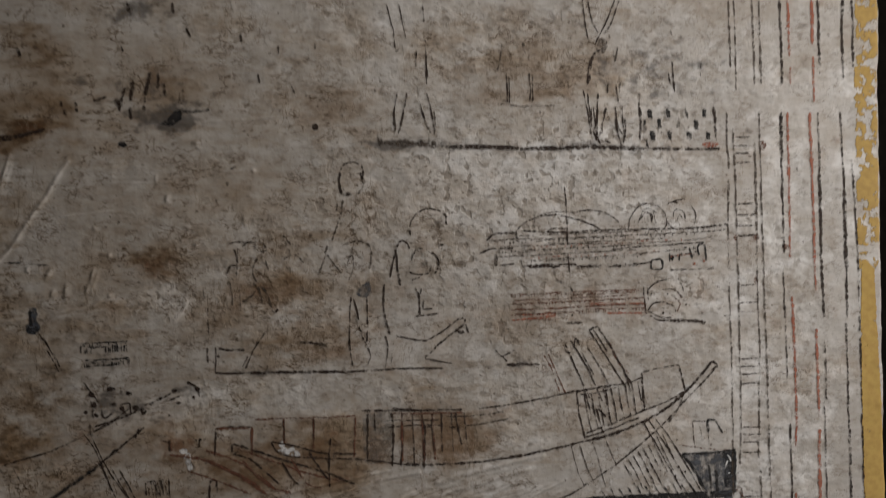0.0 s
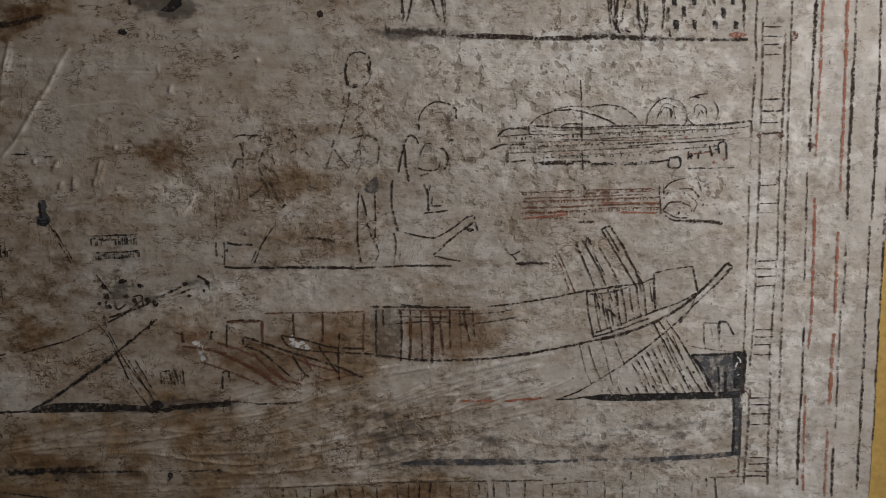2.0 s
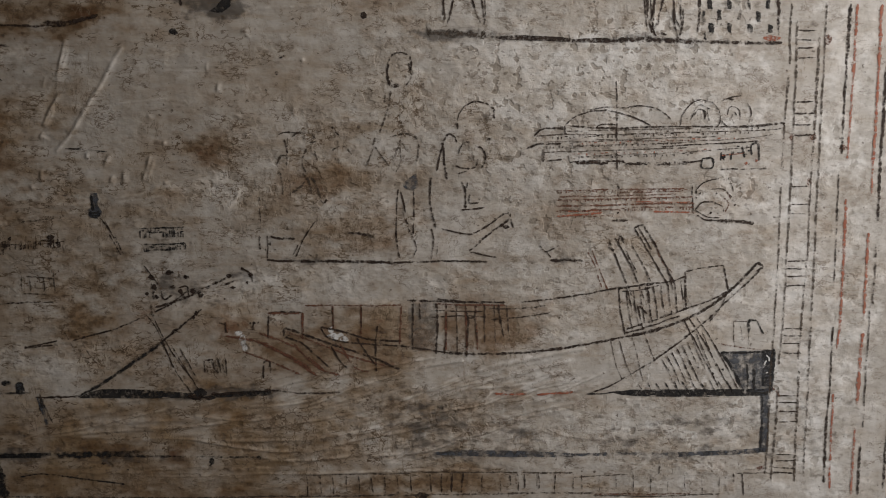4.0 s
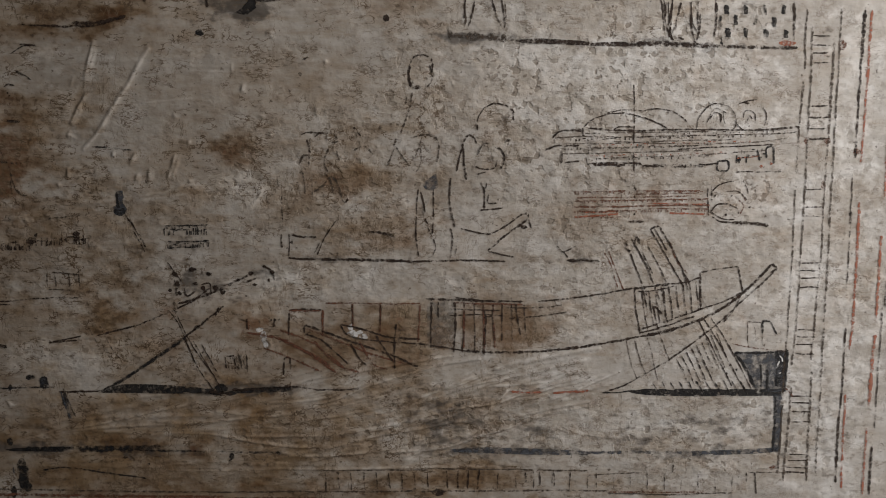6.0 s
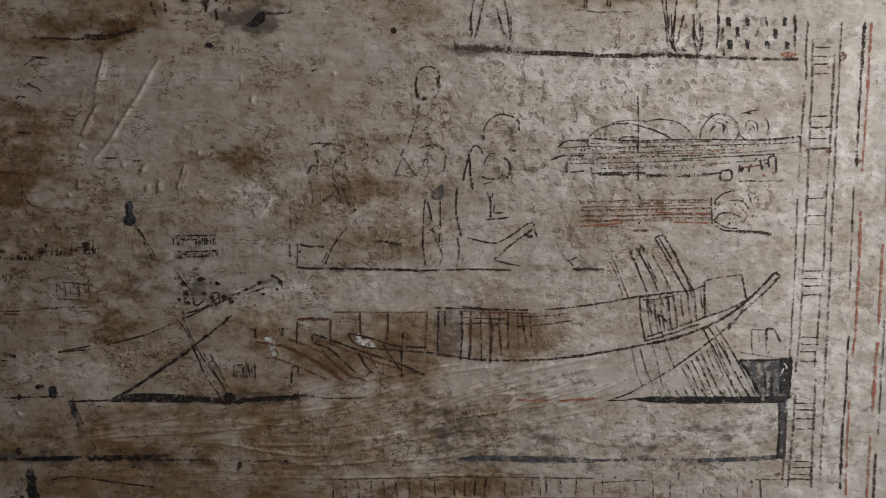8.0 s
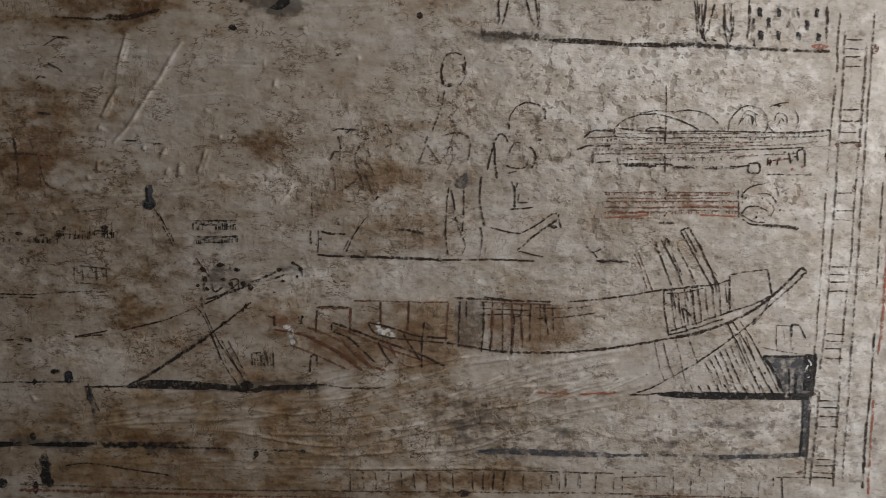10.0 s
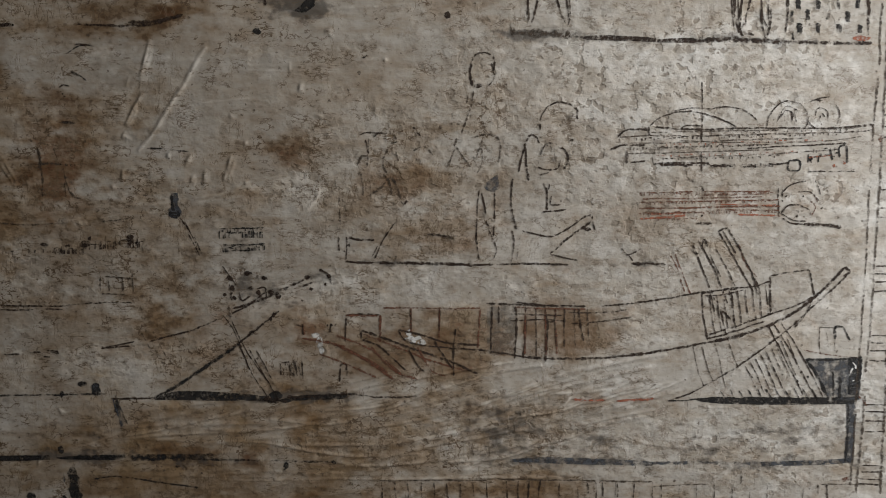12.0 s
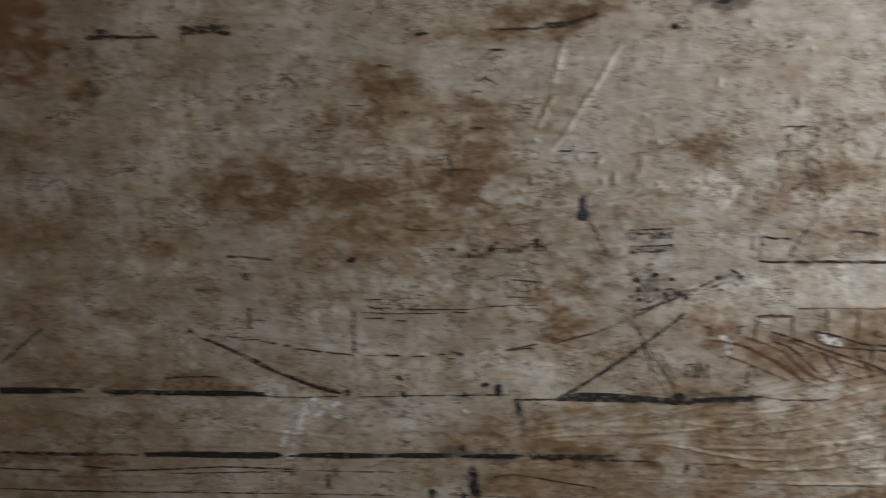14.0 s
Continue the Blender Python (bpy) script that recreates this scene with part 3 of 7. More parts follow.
patch("tint_and_falloff", -899.8, 74.2, 156.0, 120.0, 0.6)
patch("tint_and_falloff", -685.5, -21.8, 252.0, 54.0, 0.6)
patch("tint_and_falloff", -628.2, -212.2, 372.0, 48.0, 0.75)
patch("tint_and_falloff", -522.2, 238.6, 252.0, 30.0, 0.6)
patch("tint_and_falloff", -435, 119.2, 72.0, 78.0, 0.6)
patch("tint_and_falloff", -296.9, 281.2, 156.0, 78.0, 0.6)
patch("tint_and_falloff", 155, 300.9, 96.0, 54.0, 0.5)
patch("tint_and_falloff", -61.8, 253.5, 96.0, 42.0, 0.4)
ridge(1.2, 2.4, -387.4, 120.5, -381.8, 116, pale=0.6)
ridge(1.0, 2.4, -191.9, 139, -189.5, 136.7, pale=0.4)
ridge(1.0, 2.4, -136.7, 144.3, -133.8, 142, pale=0.5)
ridge(1.0, 2.4, -181, 221.1, -177, 217.3, pale=0.5)
ridge(0.9, 2.2, -126.4, 195.6, -124.1, 193.3, pale=0.4)
ridge(0.9, 2.2, -122, 119.7, -124.9, 116.8, pale=0.4)
ridge(0.9, 2.0, -209, 167.2, -207.9, 162.7, pale=0.3)
ridge(0.9, 2.0, -220.3, 190.8, -220.4, 184.1, pale=0.3)
ridge(1.0, 2.2, -320, 98.3, -323.6, 91.3, pale=0.6)
ridge(1.0, 2.2, -304.1, 82.3, -307.9, 69.4, pale=0.5)
ridge(1.0, 2.2, -317.6, 76.9, -319.5, 71.1, pale=0.5)
ridge(1.1, 2.4, -276.5, 97.7, -280.8, 86, -284.5, 74.4, pale=0.5)
ridge(0.8, 2.0, -512.6, 103.5, -504.7, 90.4, -493.2, 67.4, pale=0.8)
ridge(0.9, 2.0, -436.9, 36.5, -432.7, 24.9, pale=0.7)
ridge(1.0, 2.4, -193.3, -92.1, -187.3, -101.2, -190.4, -105.6, pale=0.6)
ridge(0.8, 1.6, -333, 43.5, -309.5, 53.7, -274.2, 67.5, -233.2, 76.1, pale=0.5)
ridge(0.7, 1.6, -478.9, 30.3, -420.6, 36.7, -350.5, 43.3, pale=0.5)
ridge(0.8, 1.6, -442.1, -201.8, -405.5, -189.2, -369.2, -182.8, -345, -178.3, pale=0.7)
ridge(0.8, 1.6, -212.2, -204.2, -163.4, -200.9, -90.1, -196.2, pale=0.6)
ridge(0.9, 1.6, -218.5, -223.3, -157.3, -207.2, -90.2, -181.7, pale=0.6)
ridge(0.9, 1.6, -163.4, -160, -114.8, -147.3, -76.1, -128.4, pale=0.6)
ridge(1.0, 2.2, -491, -220.9, -484.5, -210.1, pale=0.8)
ridge(1.0, 2.4, -465.5, -162.6, -463.3, -166.3, pale=0.8)
ridge(0.8, 1.6, -151.2, -232.7, -126.7, -226.2, -108.3, -216.6, pale=0.5)
ridge(0.8, 1.6, -249.4, -248.9, -212.6, -239.2, pale=0.5)
patch("soot", 287.3, -191.6, 84.0, 27.0, 0.3)
patch("soot", 205.3, -207.1, 36.0, 21.0, 0.35)
patch("soot", 236.6, -197.6, 15.6, 12.0, 0.35)
patch("soot", 191.6, -181, 54.0, 18.0, 0.25)
patch("soot", 54.4, -218.7, 72.0, 18.0, 0.3)
patch("pale", 387.2, -60.9, 48.0, 132.0, 0.5)
patch("pale", 299.1, 156.5, 84.0, 54.0, 0.5)
patch("pale", 430.2, 192.8, 36.0, 108.0, 0.5)
patch("pale", 153.8, 195.2, 60.0, 36.0, 0.6)
patch("pale", 367, -137.1, 36.0, 36.0, 0.4)
patch("rust", -93.5, -97.1, 84.0, 27.0, 0.5)
patch("rust", -142, -121.8, 54.0, 18.0, 0.45)
patch("rust", 64.6, -85.2, 48.0, 27.0, 0.4)
patch("soot", 67, -222.7, 132.0, 8.4, 0.4)
patch("soot", 244.2, -225.8, 96.0, 6.0, 0.35)
patch("soot", 182.7, 216.1, 180.0, 4.8, 0.3)
patch("stain", -7.7, -253.8, 156.0, 15.6, 0.55)
patch("tint_and_falloff", -7.7, -253.8, 192.0, 20.4, 0.8)
patch("rust", -189.5, -96.8, 96.0, 30.0, 0.35)
patch("rust", -69.2, -72.5, 96.0, 18.0, 0.35)
patch("rust", -266.9, -96.5, 48.0, 30.0, 0.25)
patch("rust", 242.7, -54.5, 42.0, 24.0, 0.25)
patch("rust", 210.6, 114.8, 132.0, 14.4, 0.2)
patch("rust", 207.3, 49.4, 96.0, 20.4, 0.35)
patch("rust", -39, 24.5, 84.0, 36.0, 0.3)
patch("rust", 322.8, -254.5, 36.0, 18.0, 0.3)
patch("soot", 216.9, 108.9, 108.0, 13.2, 0.18)
patch("soot", -134.3, -8.6, 54.0, 3.6, 0.35)
patch("soot", 148.5, -9.5, 36.0, 3.6, 0.35)
patch("soot", -245, -152.4, 24.0, 6.0, 0.5)
patch("soot", -270.5, -35.8, 30.0, 24.0, 0.3)
patch("soot", -292.2, 6, 42.0, 12.0, 0.2)
patch("tint_and_falloff", -392.5, -239.6, 156.0, 42.0, 1.0)
patch("tint_and_falloff", -179.2, -171.8, 180.0, 30.0, 0.8)
patch("tint_and_falloff", -88.3, -223.7, 156.0, 36.0, 0.7)
patch("tint_and_falloff", -437, -95.9, 72.0, 72.0, 0.4)
patch("tint_and_falloff", -218.9, 117.1, 276.0, 156.0, 0.42)
patch("tint_and_falloff", -250.7, -146.1, 282.0, 138.0, 0.6)
patch("tint_and_falloff", 35.1, -173.4, 120.0, 54.0, 0.45)
patch("mottle", -57.4, -204.7, 252.0, 60.0, 0.8)
patch("mottle", -93.2, -72.5, 120.0, 54.0, 0.5)
patch("tint_and_falloff", -282.5, -196.2, 252.0, 60.0, 1.0)
patch("tint_and_falloff", -105.5, -97.1, 120.0, 54.0, 0.85)
patch("stain", -279.6, -121.1, 72.0, 30.0, 0.4)
patch("tint_and_falloff", -224.2, -60, 72.0, 36.0, 0.35)
patch("soot", -267.7, -38.8, 36.0, 16.8, 0.45)
patch("soot", -187.8, -23.7, 18.0, 15.0, 0.35)
patch("rust", -295, -62.9, 24.0, 15.0, 0.6)
patch("soot", -202.9, -150.2, 54.0, 6.0, 0.55)
patch("soot", -444.5, -213.6, 72.0, 4.8, 0.5)
patch("soot", -301.4, -218.3, 78.0, 6.0, 0.4)
patch("stain", 41.3, -173.4, 108.0, 30.0, 0.35)
patch("soot", 16.6, -179.6, 72.0, 30.0, 0.25)
patch("mottle", 53.9, -186.4, 132.0, 42.0, 1.0)
ridge(1.6, 1.8, -13.2, -154, 16.3, -145.3, 53.1, -130.3, pale=0.6)
ridge(1.6, 1.8, 66, -162.1, 103.1, -154.7, 140.1, -140.9, pale=0.6)
ridge(1.4, 1.8, -106.4, -181.8, -57.3, -174, -14.4, -153.9, pale=0.5)
ridge(1.4, 1.8, -63.6, -198.2, -20.4, -187, 22.7, -170.1, pale=0.5)
ridge(1.3, 1.8, -142.6, -159.4, -93.9, -147.1, -32.8, -128.6, pale=0.5)
ridge(1.4, 1.8, 115.8, -164.4, 152.8, -148.7, 189.8, -132.9, pale=0.5)

ridge(2.56, 2.47, -215, -202.5, -166.3, -202.3, -127.1, -201.4, -80.4, -194.7, -31.2, -184.3, -0.3, -174.9, 55.3, -167, 92.4, -153.2, 134.2, -133.7, pale=0.75)
ridge(2.29, 2.28, -247.4, -174.3, -190.1, -179.8, -153.5, -171.9, -116.8, -160.1, -80.1, -145.8, -43.5, -134.7, -6.8, -124.2, 36.1, -117.5, pale=0.6)
ridge(2.16, 2.09, -55.8, -166.2, -31.2, -161.3, -0.5, -149.5, 30.2, -137, 67, -124.5, 112.6, -114, pale=0.5)
ridge(2.29, 2.28, -62.1, -222.6, -0.1, -216.7, 37.2, -204.2, 68.3, -196, 105.5, -182.2, pale=0.7)
ridge(1.89, 1.9, -140.8, -137.9, -92.2, -130.7, -55.7, -123.9, 3.6, -114.2, pale=0.5)
ridge(1.89, 1.9, -189.8, -165.3, -153.4, -163, -122.9, -158.2, -92.4, -152.1, pale=0.6)
ridge(2.03, 2.09, -400.7, -192, -358.6, -184.2, -304.9, -172, -268.1, -164.7, pale=0.6)
ridge(1.89, 1.9, -310.8, -185.2, -274.9, -187.4, -226.5, -182.7, -177.9, -175.5, pale=0.5)
ridge(2.03, 2.09, -105.2, -209.3, -68.2, -201.9, -31.1, -195.8, 12.2, -187.8, 28.9, -188, 49.2, -172.1, 67.5, -153.1, pale=0.6)
ridge(1.76, 1.9, -299.4, -197.9, -251.2, -200.3, -203, -209.6, -154.3, -215.2, -92.9, -212.6, pale=0.5)
ridge(2.03, 1.9, -6.6, -158.9, 30.3, -146.5, 67.3, -139.1, 104.3, -131, pale=0.6)
ridge(1.62, 1.71, -191.5, -240, -117.8, -240.8, -43.5, -239.7, 56.5, -240.1, pale=0.6)
ridge(1.2, 1.8, -301.1, -240, -252.6, -241.2, -191.5, -240, pale=0.5)
ridge(1.76, 1.9, -178.9, -221.4, -142.2, -225.6, -93, -222.3, -43.5, -216.3, pale=0.5)
ridge(1.5, 2.8, -386.2, 121.9, -387.6, 117.4, pale=0.6)
ridge(1.5, 2.8, -342.5, 101.7, -343.3, 98.3, pale=0.6)
ridge(1.5, 2.8, -320.4, 100.2, -323.4, 95.5, -326, 90.3, pale=0.6)
ridge(1.5, 2.8, -389.5, 84.2, -390.1, 75, pale=0.6)
ridge(1.5, 2.8, -401.2, 69.1, -398.5, 66.8, pale=0.6)
ridge(1.5, 2.8, -319.1, 78.8, -321.1, 73, pale=0.6)
ridge(1.5, 2.8, -306.8, 83.5, -308.4, 73.1, pale=0.6)
ridge(1.5, 2.8, -280.4, 98.7, -282.4, 92.4, -284.3, 86.6, pale=0.6)
ridge(1.5, 2.8, -285.6, 82.5, -288.2, 76.7, pale=0.6)
ridge(1.5, 2.8, -267, 73.4, -265.3, 71.6, pale=0.6)
ridge(1.5, 2.8, -279.9, 139.3, -278.8, 138.2, pale=0.6)
ridge(1.5, 2.8, -265.5, 113.2, -266.1, 111.5, pale=0.6)
ridge(1.5, 2.8, -125.8, 195.8, -124.1, 194.7, pale=0.6)
ridge(1.5, 2.8, -86.1, 189.5, -85, 188.4, pale=0.6)
ridge(1.5, 2.8, -136.3, 145.3, -134.6, 145.8, pale=0.6)
ridge(1.5, 2.8, -194.1, 140.1, -189.5, 139, pale=0.6)
ridge(1.5, 2.8, -183.6, 121.9, -181.9, 121.3, pale=0.6)
ridge(1.5, 2.8, -72.5, 150.5, -71.3, 149.9, pale=0.6)
ridge(1.5, 2.8, -183.5, 221.9, -178.3, 224.2, pale=0.6)
ridge(1.5, 2.8, -209.3, 170.1, -210.6, 164.4, pale=0.6)
ridge(1.76, 2.66, -367.7, 160.5, -372.7, 151.4, -377.7, 142.9, -384, 131, pale=0.8)
ridge(1.5, 2.6, -357.7, 211.8, -361.2, 199, -367.8, 178.9, pale=0.6)
ridge(1.62, 2.47, -325.4, 52.7, -309.1, 58.6, -289.4, 61, -259.6, 71.1, -233.3, 79.4, pale=0.5)
ridge(1.2, 2.4, -193.1, 63.8, -197.4, 55, -205.2, 47.9, pale=0.5)

# lumps where the coat is mottled
height += mark + (fractal(SHAPE, 0.013, 0.009, 41, 2) - 0.5) * 0.0016 * np.clip(0.25 + layer["mottle"], 0, 1)
# the sheet's free edge is worn and chipped
worn = np.clip((UU - (EDGE * 1000 - 9)) / 9, 0, 1) ** 2
height -= worn * (0.004 + 0.006 * fractal(SHAPE, 0.02, 0.03, 31))


def field_at(a, u, v):
    fx = np.clip((np.asarray(u) / 1000 - X0) / STEP, 0, NX - 1.001)
    fz = np.clip((np.asarray(v) / 1000 + DATUM - Z0) / STEP, 0, NZ - 1.001)
    i, j = fx.astype(int), fz.astype(int)
    tx, tz = fx - i, fz - j
    return (a[j, i] * (1 - tx) + a[j, i + 1] * tx) * (1 - tz) + (a[j + 1, i] * (1 - tx) + a[j + 1, i + 1] * tx) * tz


def sheet(name, xs, zs, ys, values, material):
    """A wall of that front, with its edges turned back to give it thickness."""
    nz, nx = len(zs), len(xs)
    co = np.zeros((nz, nx, 3))
    co[..., 0], co[..., 1], co[..., 2] = xs[None, :], ys, zs[:, None]
    idx = np.arange(nz * nx).reshape(nz, nx)
    quads = np.stack([idx[:-1, :-1], idx[:-1, 1:], idx[1:, 1:], idx[1:, :-1]], -1).reshape(-1, 4)
    rim = np.concatenate([idx[0], idx[1:, -1], idx[-1, -2::-1], idx[-2:0:-1, 0]])
    back = co.reshape(-1, 3)[rim].copy()
    back[:, 1] = 0.28
    n0, m = nz * nx, len(rim)
    nxt = np.roll(np.arange(m), -1)
    sides = np.stack([rim, np.arange(m) + n0, nxt + n0, rim[nxt]], 1)
    verts = np.vstack([co.reshape(-1, 3), back])
    faces = np.vstack([quads, sides])
    me = bpy.data.meshes.new(name)
    me.vertices.add(len(verts))
    me.vertices.foreach_set("co", verts.ravel())
    me.loops.add(faces.size)
    me.loops.foreach_set("vertex_index", faces.ravel().astype(np.int32))
    me.polygons.add(len(faces))
    me.polygons.foreach_set("loop_start", (np.arange(len(faces)) * 4).astype(np.int32))
    me.polygons.foreach_set("use_smooth", np.concatenate([np.ones(len(quads), bool), np.zeros(len(sides), bool)]))
    me.update(calc_edges=True)
    for key, value in values.items():
        at = me.attributes.new(key, "FLOAT", "POINT")
        at.data.foreach_set("value", np.concatenate([value.ravel(), np.zeros(m)]).astype(np.float32))
    me.materials.append(material)
    return new(name, me)


# coarse margins join the fine part to the room's corners
outer_x = np.concatenate([np.linspace(WEST, X0 - 0.05, 10), GX])
outer_z = np.concatenate([np.linspace(0, Z0 - 0.05, 10), GZ, np.linspace(Z1 + 0.05, HIGH, 8)])
full = (len(outer_z), len(outer_x))


def widen(a):
    return np.pad(a, ((10, 8), (10, 0)), mode="edge")


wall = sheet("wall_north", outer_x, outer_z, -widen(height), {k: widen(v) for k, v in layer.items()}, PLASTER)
tagged(wall, "old stained lime plaster wall with faded line drawings", "wall", "", "structure")


# ---- drawing tools: brush strokes that lie on the wall ----
class Pen:
    """Collects brush strokes, in millimetres; each becomes a mesh of its own."""

    def clear(self):
        self.strokes, self.n, self.rng, self.joined, self.many = [], 0, random.Random(3), False, False

    def begin(self):
        self.strokes.append(([], [], []))

    def ribbon(self, p, half, dose):
        self.n += 1
        lift = 0.40 + 0.03 * (self.n % 12)
        d = np.gradient(p, axis=0)
        d /= np.hypot(d[:, 0], d[:, 1])[:, None] + 1e-9
        side = np.stack([-d[:, 1], d[:, 0]], 1) * half[:, None]
        v, f, doses = self.strokes[-1]
        base = len(v)
        for row, share in ((p + side, 0.2), (p, 1.0), (p - side, 0.2)):
            y = -field_at(height, row[:, 0], row[:, 1]) - lift / 1000
            v += [(a / 1000, b, c / 1000 + DATUM) for (a, c), b in zip(row, y)]
            doses += list(dose * share)
        n = len(p)
        f += [(base + r * n + k, base + r * n + k + 1, base + r * n + n + k + 1, base + r * n + n + k) for r in (0, 1) for k in range(n - 1)]

    def line(self, wide, *uv, load=1.0):
        """One stroke through the points (u, v), unsteady and fading like a dry brush."""
        if not self.joined:
            self.begin()
        wide *= 1.45
        p = spline(uv, 1.6)
        n = len(p)
        ph = self.rng.uniform(0, 99)
        s = np.arange(n) * 1.6
        wob = np.array([[noise.noise((a * 0.09, ph, 0)), noise.noise((a * 0.09, ph, 7))] for a in s])
        p = p + wob * 0.55
        half = wide / 2 * (0.82 + 0.5 * np.array([noise.noise((a * 0.25, ph, 3)) for a in s]))
        ends = np.clip(np.minimum(s, s[-1] - s) / 1.5, 0.25 if s[-1] > 8 else 0.85, 1)
        fade = np.clip(0.92 + 0.8 * np.array([noise.noise((a * 0.05, ph, 13)) for a in s]), 0.5, 1) * load
        self.ribbon(p, half * ends, fade)

    def bars(self, wide, n, a, b, c, d, load=1.0):
        """n short strokes: the first from a to b, the last from c to d."""
        for k in range(n):
            t = k / max(1, n - 1)
            e = [self.rng.uniform(-0.8, 0.8) for _ in range(4)]
            p, q = [a[i] + (c[i] - a[i]) * t for i in (0, 1)], [b[i] + (d[i] - b[i]) * t for i in (0, 1)]
            self.line(wide, p[0] + e[0], p[1] + e[1], (p[0] + q[0]) / 2, (p[1] + q[1]) / 2, q[0] + e[2], q[1] + e[3], load=load * self.rng.uniform(0.65, 1))

    def fill(self, *uv, load=1.0):
        """A brushed-in shape."""
        self.begin()
        p = np.array(uv, float).reshape(-1, 2)
        q = np.roll(p, -1, 0)
        lo, hi = p[:, 1].min(), p[:, 1].max()
        rows, n = max(2, int((hi - lo) / 1.5)), max(3, int(np.ptp(p[:, 0]) / 1.8))
        v, f, doses = self.strokes[-1]
        for k in range(rows + 1):
            w = lo + (hi - lo) * (0.02 + 0.96 * k / rows)
            cut = sorted(a[0] + (w - a[1]) / (b[1] - a[1]) * (b[0] - a[0]) for a, b in zip(p, q) if (a[1] > w) != (b[1] > w))
            us = np.linspace(cut[0] + self.rng.uniform(-0.7, 0.7), cut[-1] + self.rng.uniform(-0.7, 0.7), n)
            ys = -field_at(height, us, np.full(n, w)) - 0.00036
            v += [(u / 1000, y, w / 1000 + DATUM) for u, y in zip(us, ys)]
            soft_rim = 0.5 if rows > 7 else 0.85
            rim = soft_rim if k in (0, rows) else 1.0
            doses += [load * rim * (soft_rim if i in (0, n - 1) else 1.0) for i in range(n)]
        f += [(k * n + i, k * n + i + 1, k * n + n + i + 1, k * n + n + i) for k in range(rows) for i in range(n - 1)]

    def spot(self, u, v, ru, rv, load=1.0):
        a = np.linspace(0, 2 * math.pi, 14, endpoint=False)
        r = np.array([1 + 0.35 * noise.noise((math.cos(t) * 1.4 + u, math.sin(t) * 1.4 + v, 1)) for t in a])
        self.fill(*np.stack([u + ru * r * np.cos(a), v + rv * r * np.sin(a)], 1).ravel(), load=load)

    def glyphs(self, high, u0, v0, u1, v1, n, wide=1.25, load=1.0):
        """A row of unreadable signs, as short plain bars in one mesh."""
        self.begin()
        self.joined, self.many = True, True
        for k in range(n):
            t = (k + self.rng.uniform(0.2, 0.8)) / n
            u, v = u0 + (u1 - u0) * t, v0 + (v1 - v0) * t
            l = high * self.rng.uniform(0.5, 1)
            if self.rng.random() < 0.6:
                self.line(wide, u, v, u + self.rng.uniform(-0.6, 0.6), v + l, load=load)
            else:
                self.line(wide, u - 1.2, v + l, u + 2.0, v + l, load=load)
        self.joined = False

    def part(self, name, material, parent, label=""):
        """Hang every stroke since the last call under parent, one object each."""
        for v, f, dose in self.strokes:
            me = bpy.data.meshes.new(name)
            me.from_pydata(v, [], f)
            at = me.attributes.new("load", "FLOAT", "POINT")
            at.data.foreach_set("value", [0.4 + 0.6 * d for d in dose])
            me.materials.append(material)
            ob = new(name, me)
            ob.parent = parent
            ob.matrix_parent_inverse = parent.matrix_basis.inverted()
            tagged(ob, label, kind="stuff" if self.many else "")
        keep = self.rng
        self.clear()
        self.rng = keep


pen = Pen()
pen.clear()


def thing(name, label, category, u, v, group=""):
    ob = new(name)
    ob.empty_display_size = 0.02
    ob.location = (u / 1000, -float(field_at(height, u, v)) - 0.0003, v / 1000 + DATUM)
    bpy.context.view_layer.update()
    return tagged(ob, label, category, group)


drawn = thing("boat_drawing", "long sketched boat with cabin and oars in brown-black brush lines", "wall drawing", 95.9, -109.1)
pen.line(2.1, -22.1, -51.1, 3.3, -52.3, 33.7, -53.6, 82.4, -54.3)
pen.line(1.8, 99.5, -54.3, 125.2, -51.9, 161.9, -46.9, 198.7, -40.2, 232.5, -35.8)
pen.line(1.4, 232.5, -35.2, 257.2, -33.4, 275.5, -27.8)
pen.line(1.4, 9.3, -49.9, 33.6, -52.4, 58, -55.5)
pen.part("deck_line", INK, drawn)
pen.line(1.7, -29.8, -99.9, -8.5, -103.7, 22.1, -108.8)
pen.line(2.5, 22.1, -108.8, 49.7, -110.2, 95.9, -109.7, 145.3, -104.9)
pen.line(2.5, 145.3, -104.9, 182.3, -98.7, 219.4, -91.9, 250.4, -85.8)
pen.line(2.7, 219.4, -91.3, 250.3, -83.9, 281, -72.6, 305.3, -58.9, 329.2, -39, 352.6, -13.6)
pen.line(2.1, 352.5, -12.9, 358.5, -17.9, 350.7, -23.5)
pen.line(2, 355.6, -22.2, 338.5, -39, 320.8, -55.8, 300, -76.5, 275.9, -95.9)
pen.line(1.8, 275.9, -95.9, 254.8, -112.3, 227.3, -130, 196.6, -147.7, 171.9, -156.5)
pen.line(1.8, 212.9, -84.4, 237.5, -76.9, 274.3, -63.9, 305, -53.3, 320.7, -44.6)
pen.line(1.8, 211.2, -88.8, 231.5, -83.8, 271.5, -70.1)
pen.line(1.7, 320.7, -44.6, 315.4, -60.8, 303.8, -77.1)
pen.part("hull_line", INK, drawn)
pen.line(2.4, 277.4, -63.9, 275.6, -42.1, 274.6, -22.3)
pen.line(1.6, 274.6, -22.3, 293.7, -18.5, 315.9, -16.1)
pen.line(1.8, 315.9, -16.1, 319.2, -29.7, 322.6, -44.6)
pen.part("stern_box", INK, drawn)
pen.line(1.8, 203.6, -38.9, 205.7, -60.6, 211.9, -90.7)
pen.line(1.6, 203.6, -40.8, 223.3, -37.7, 241.8, -35.8)
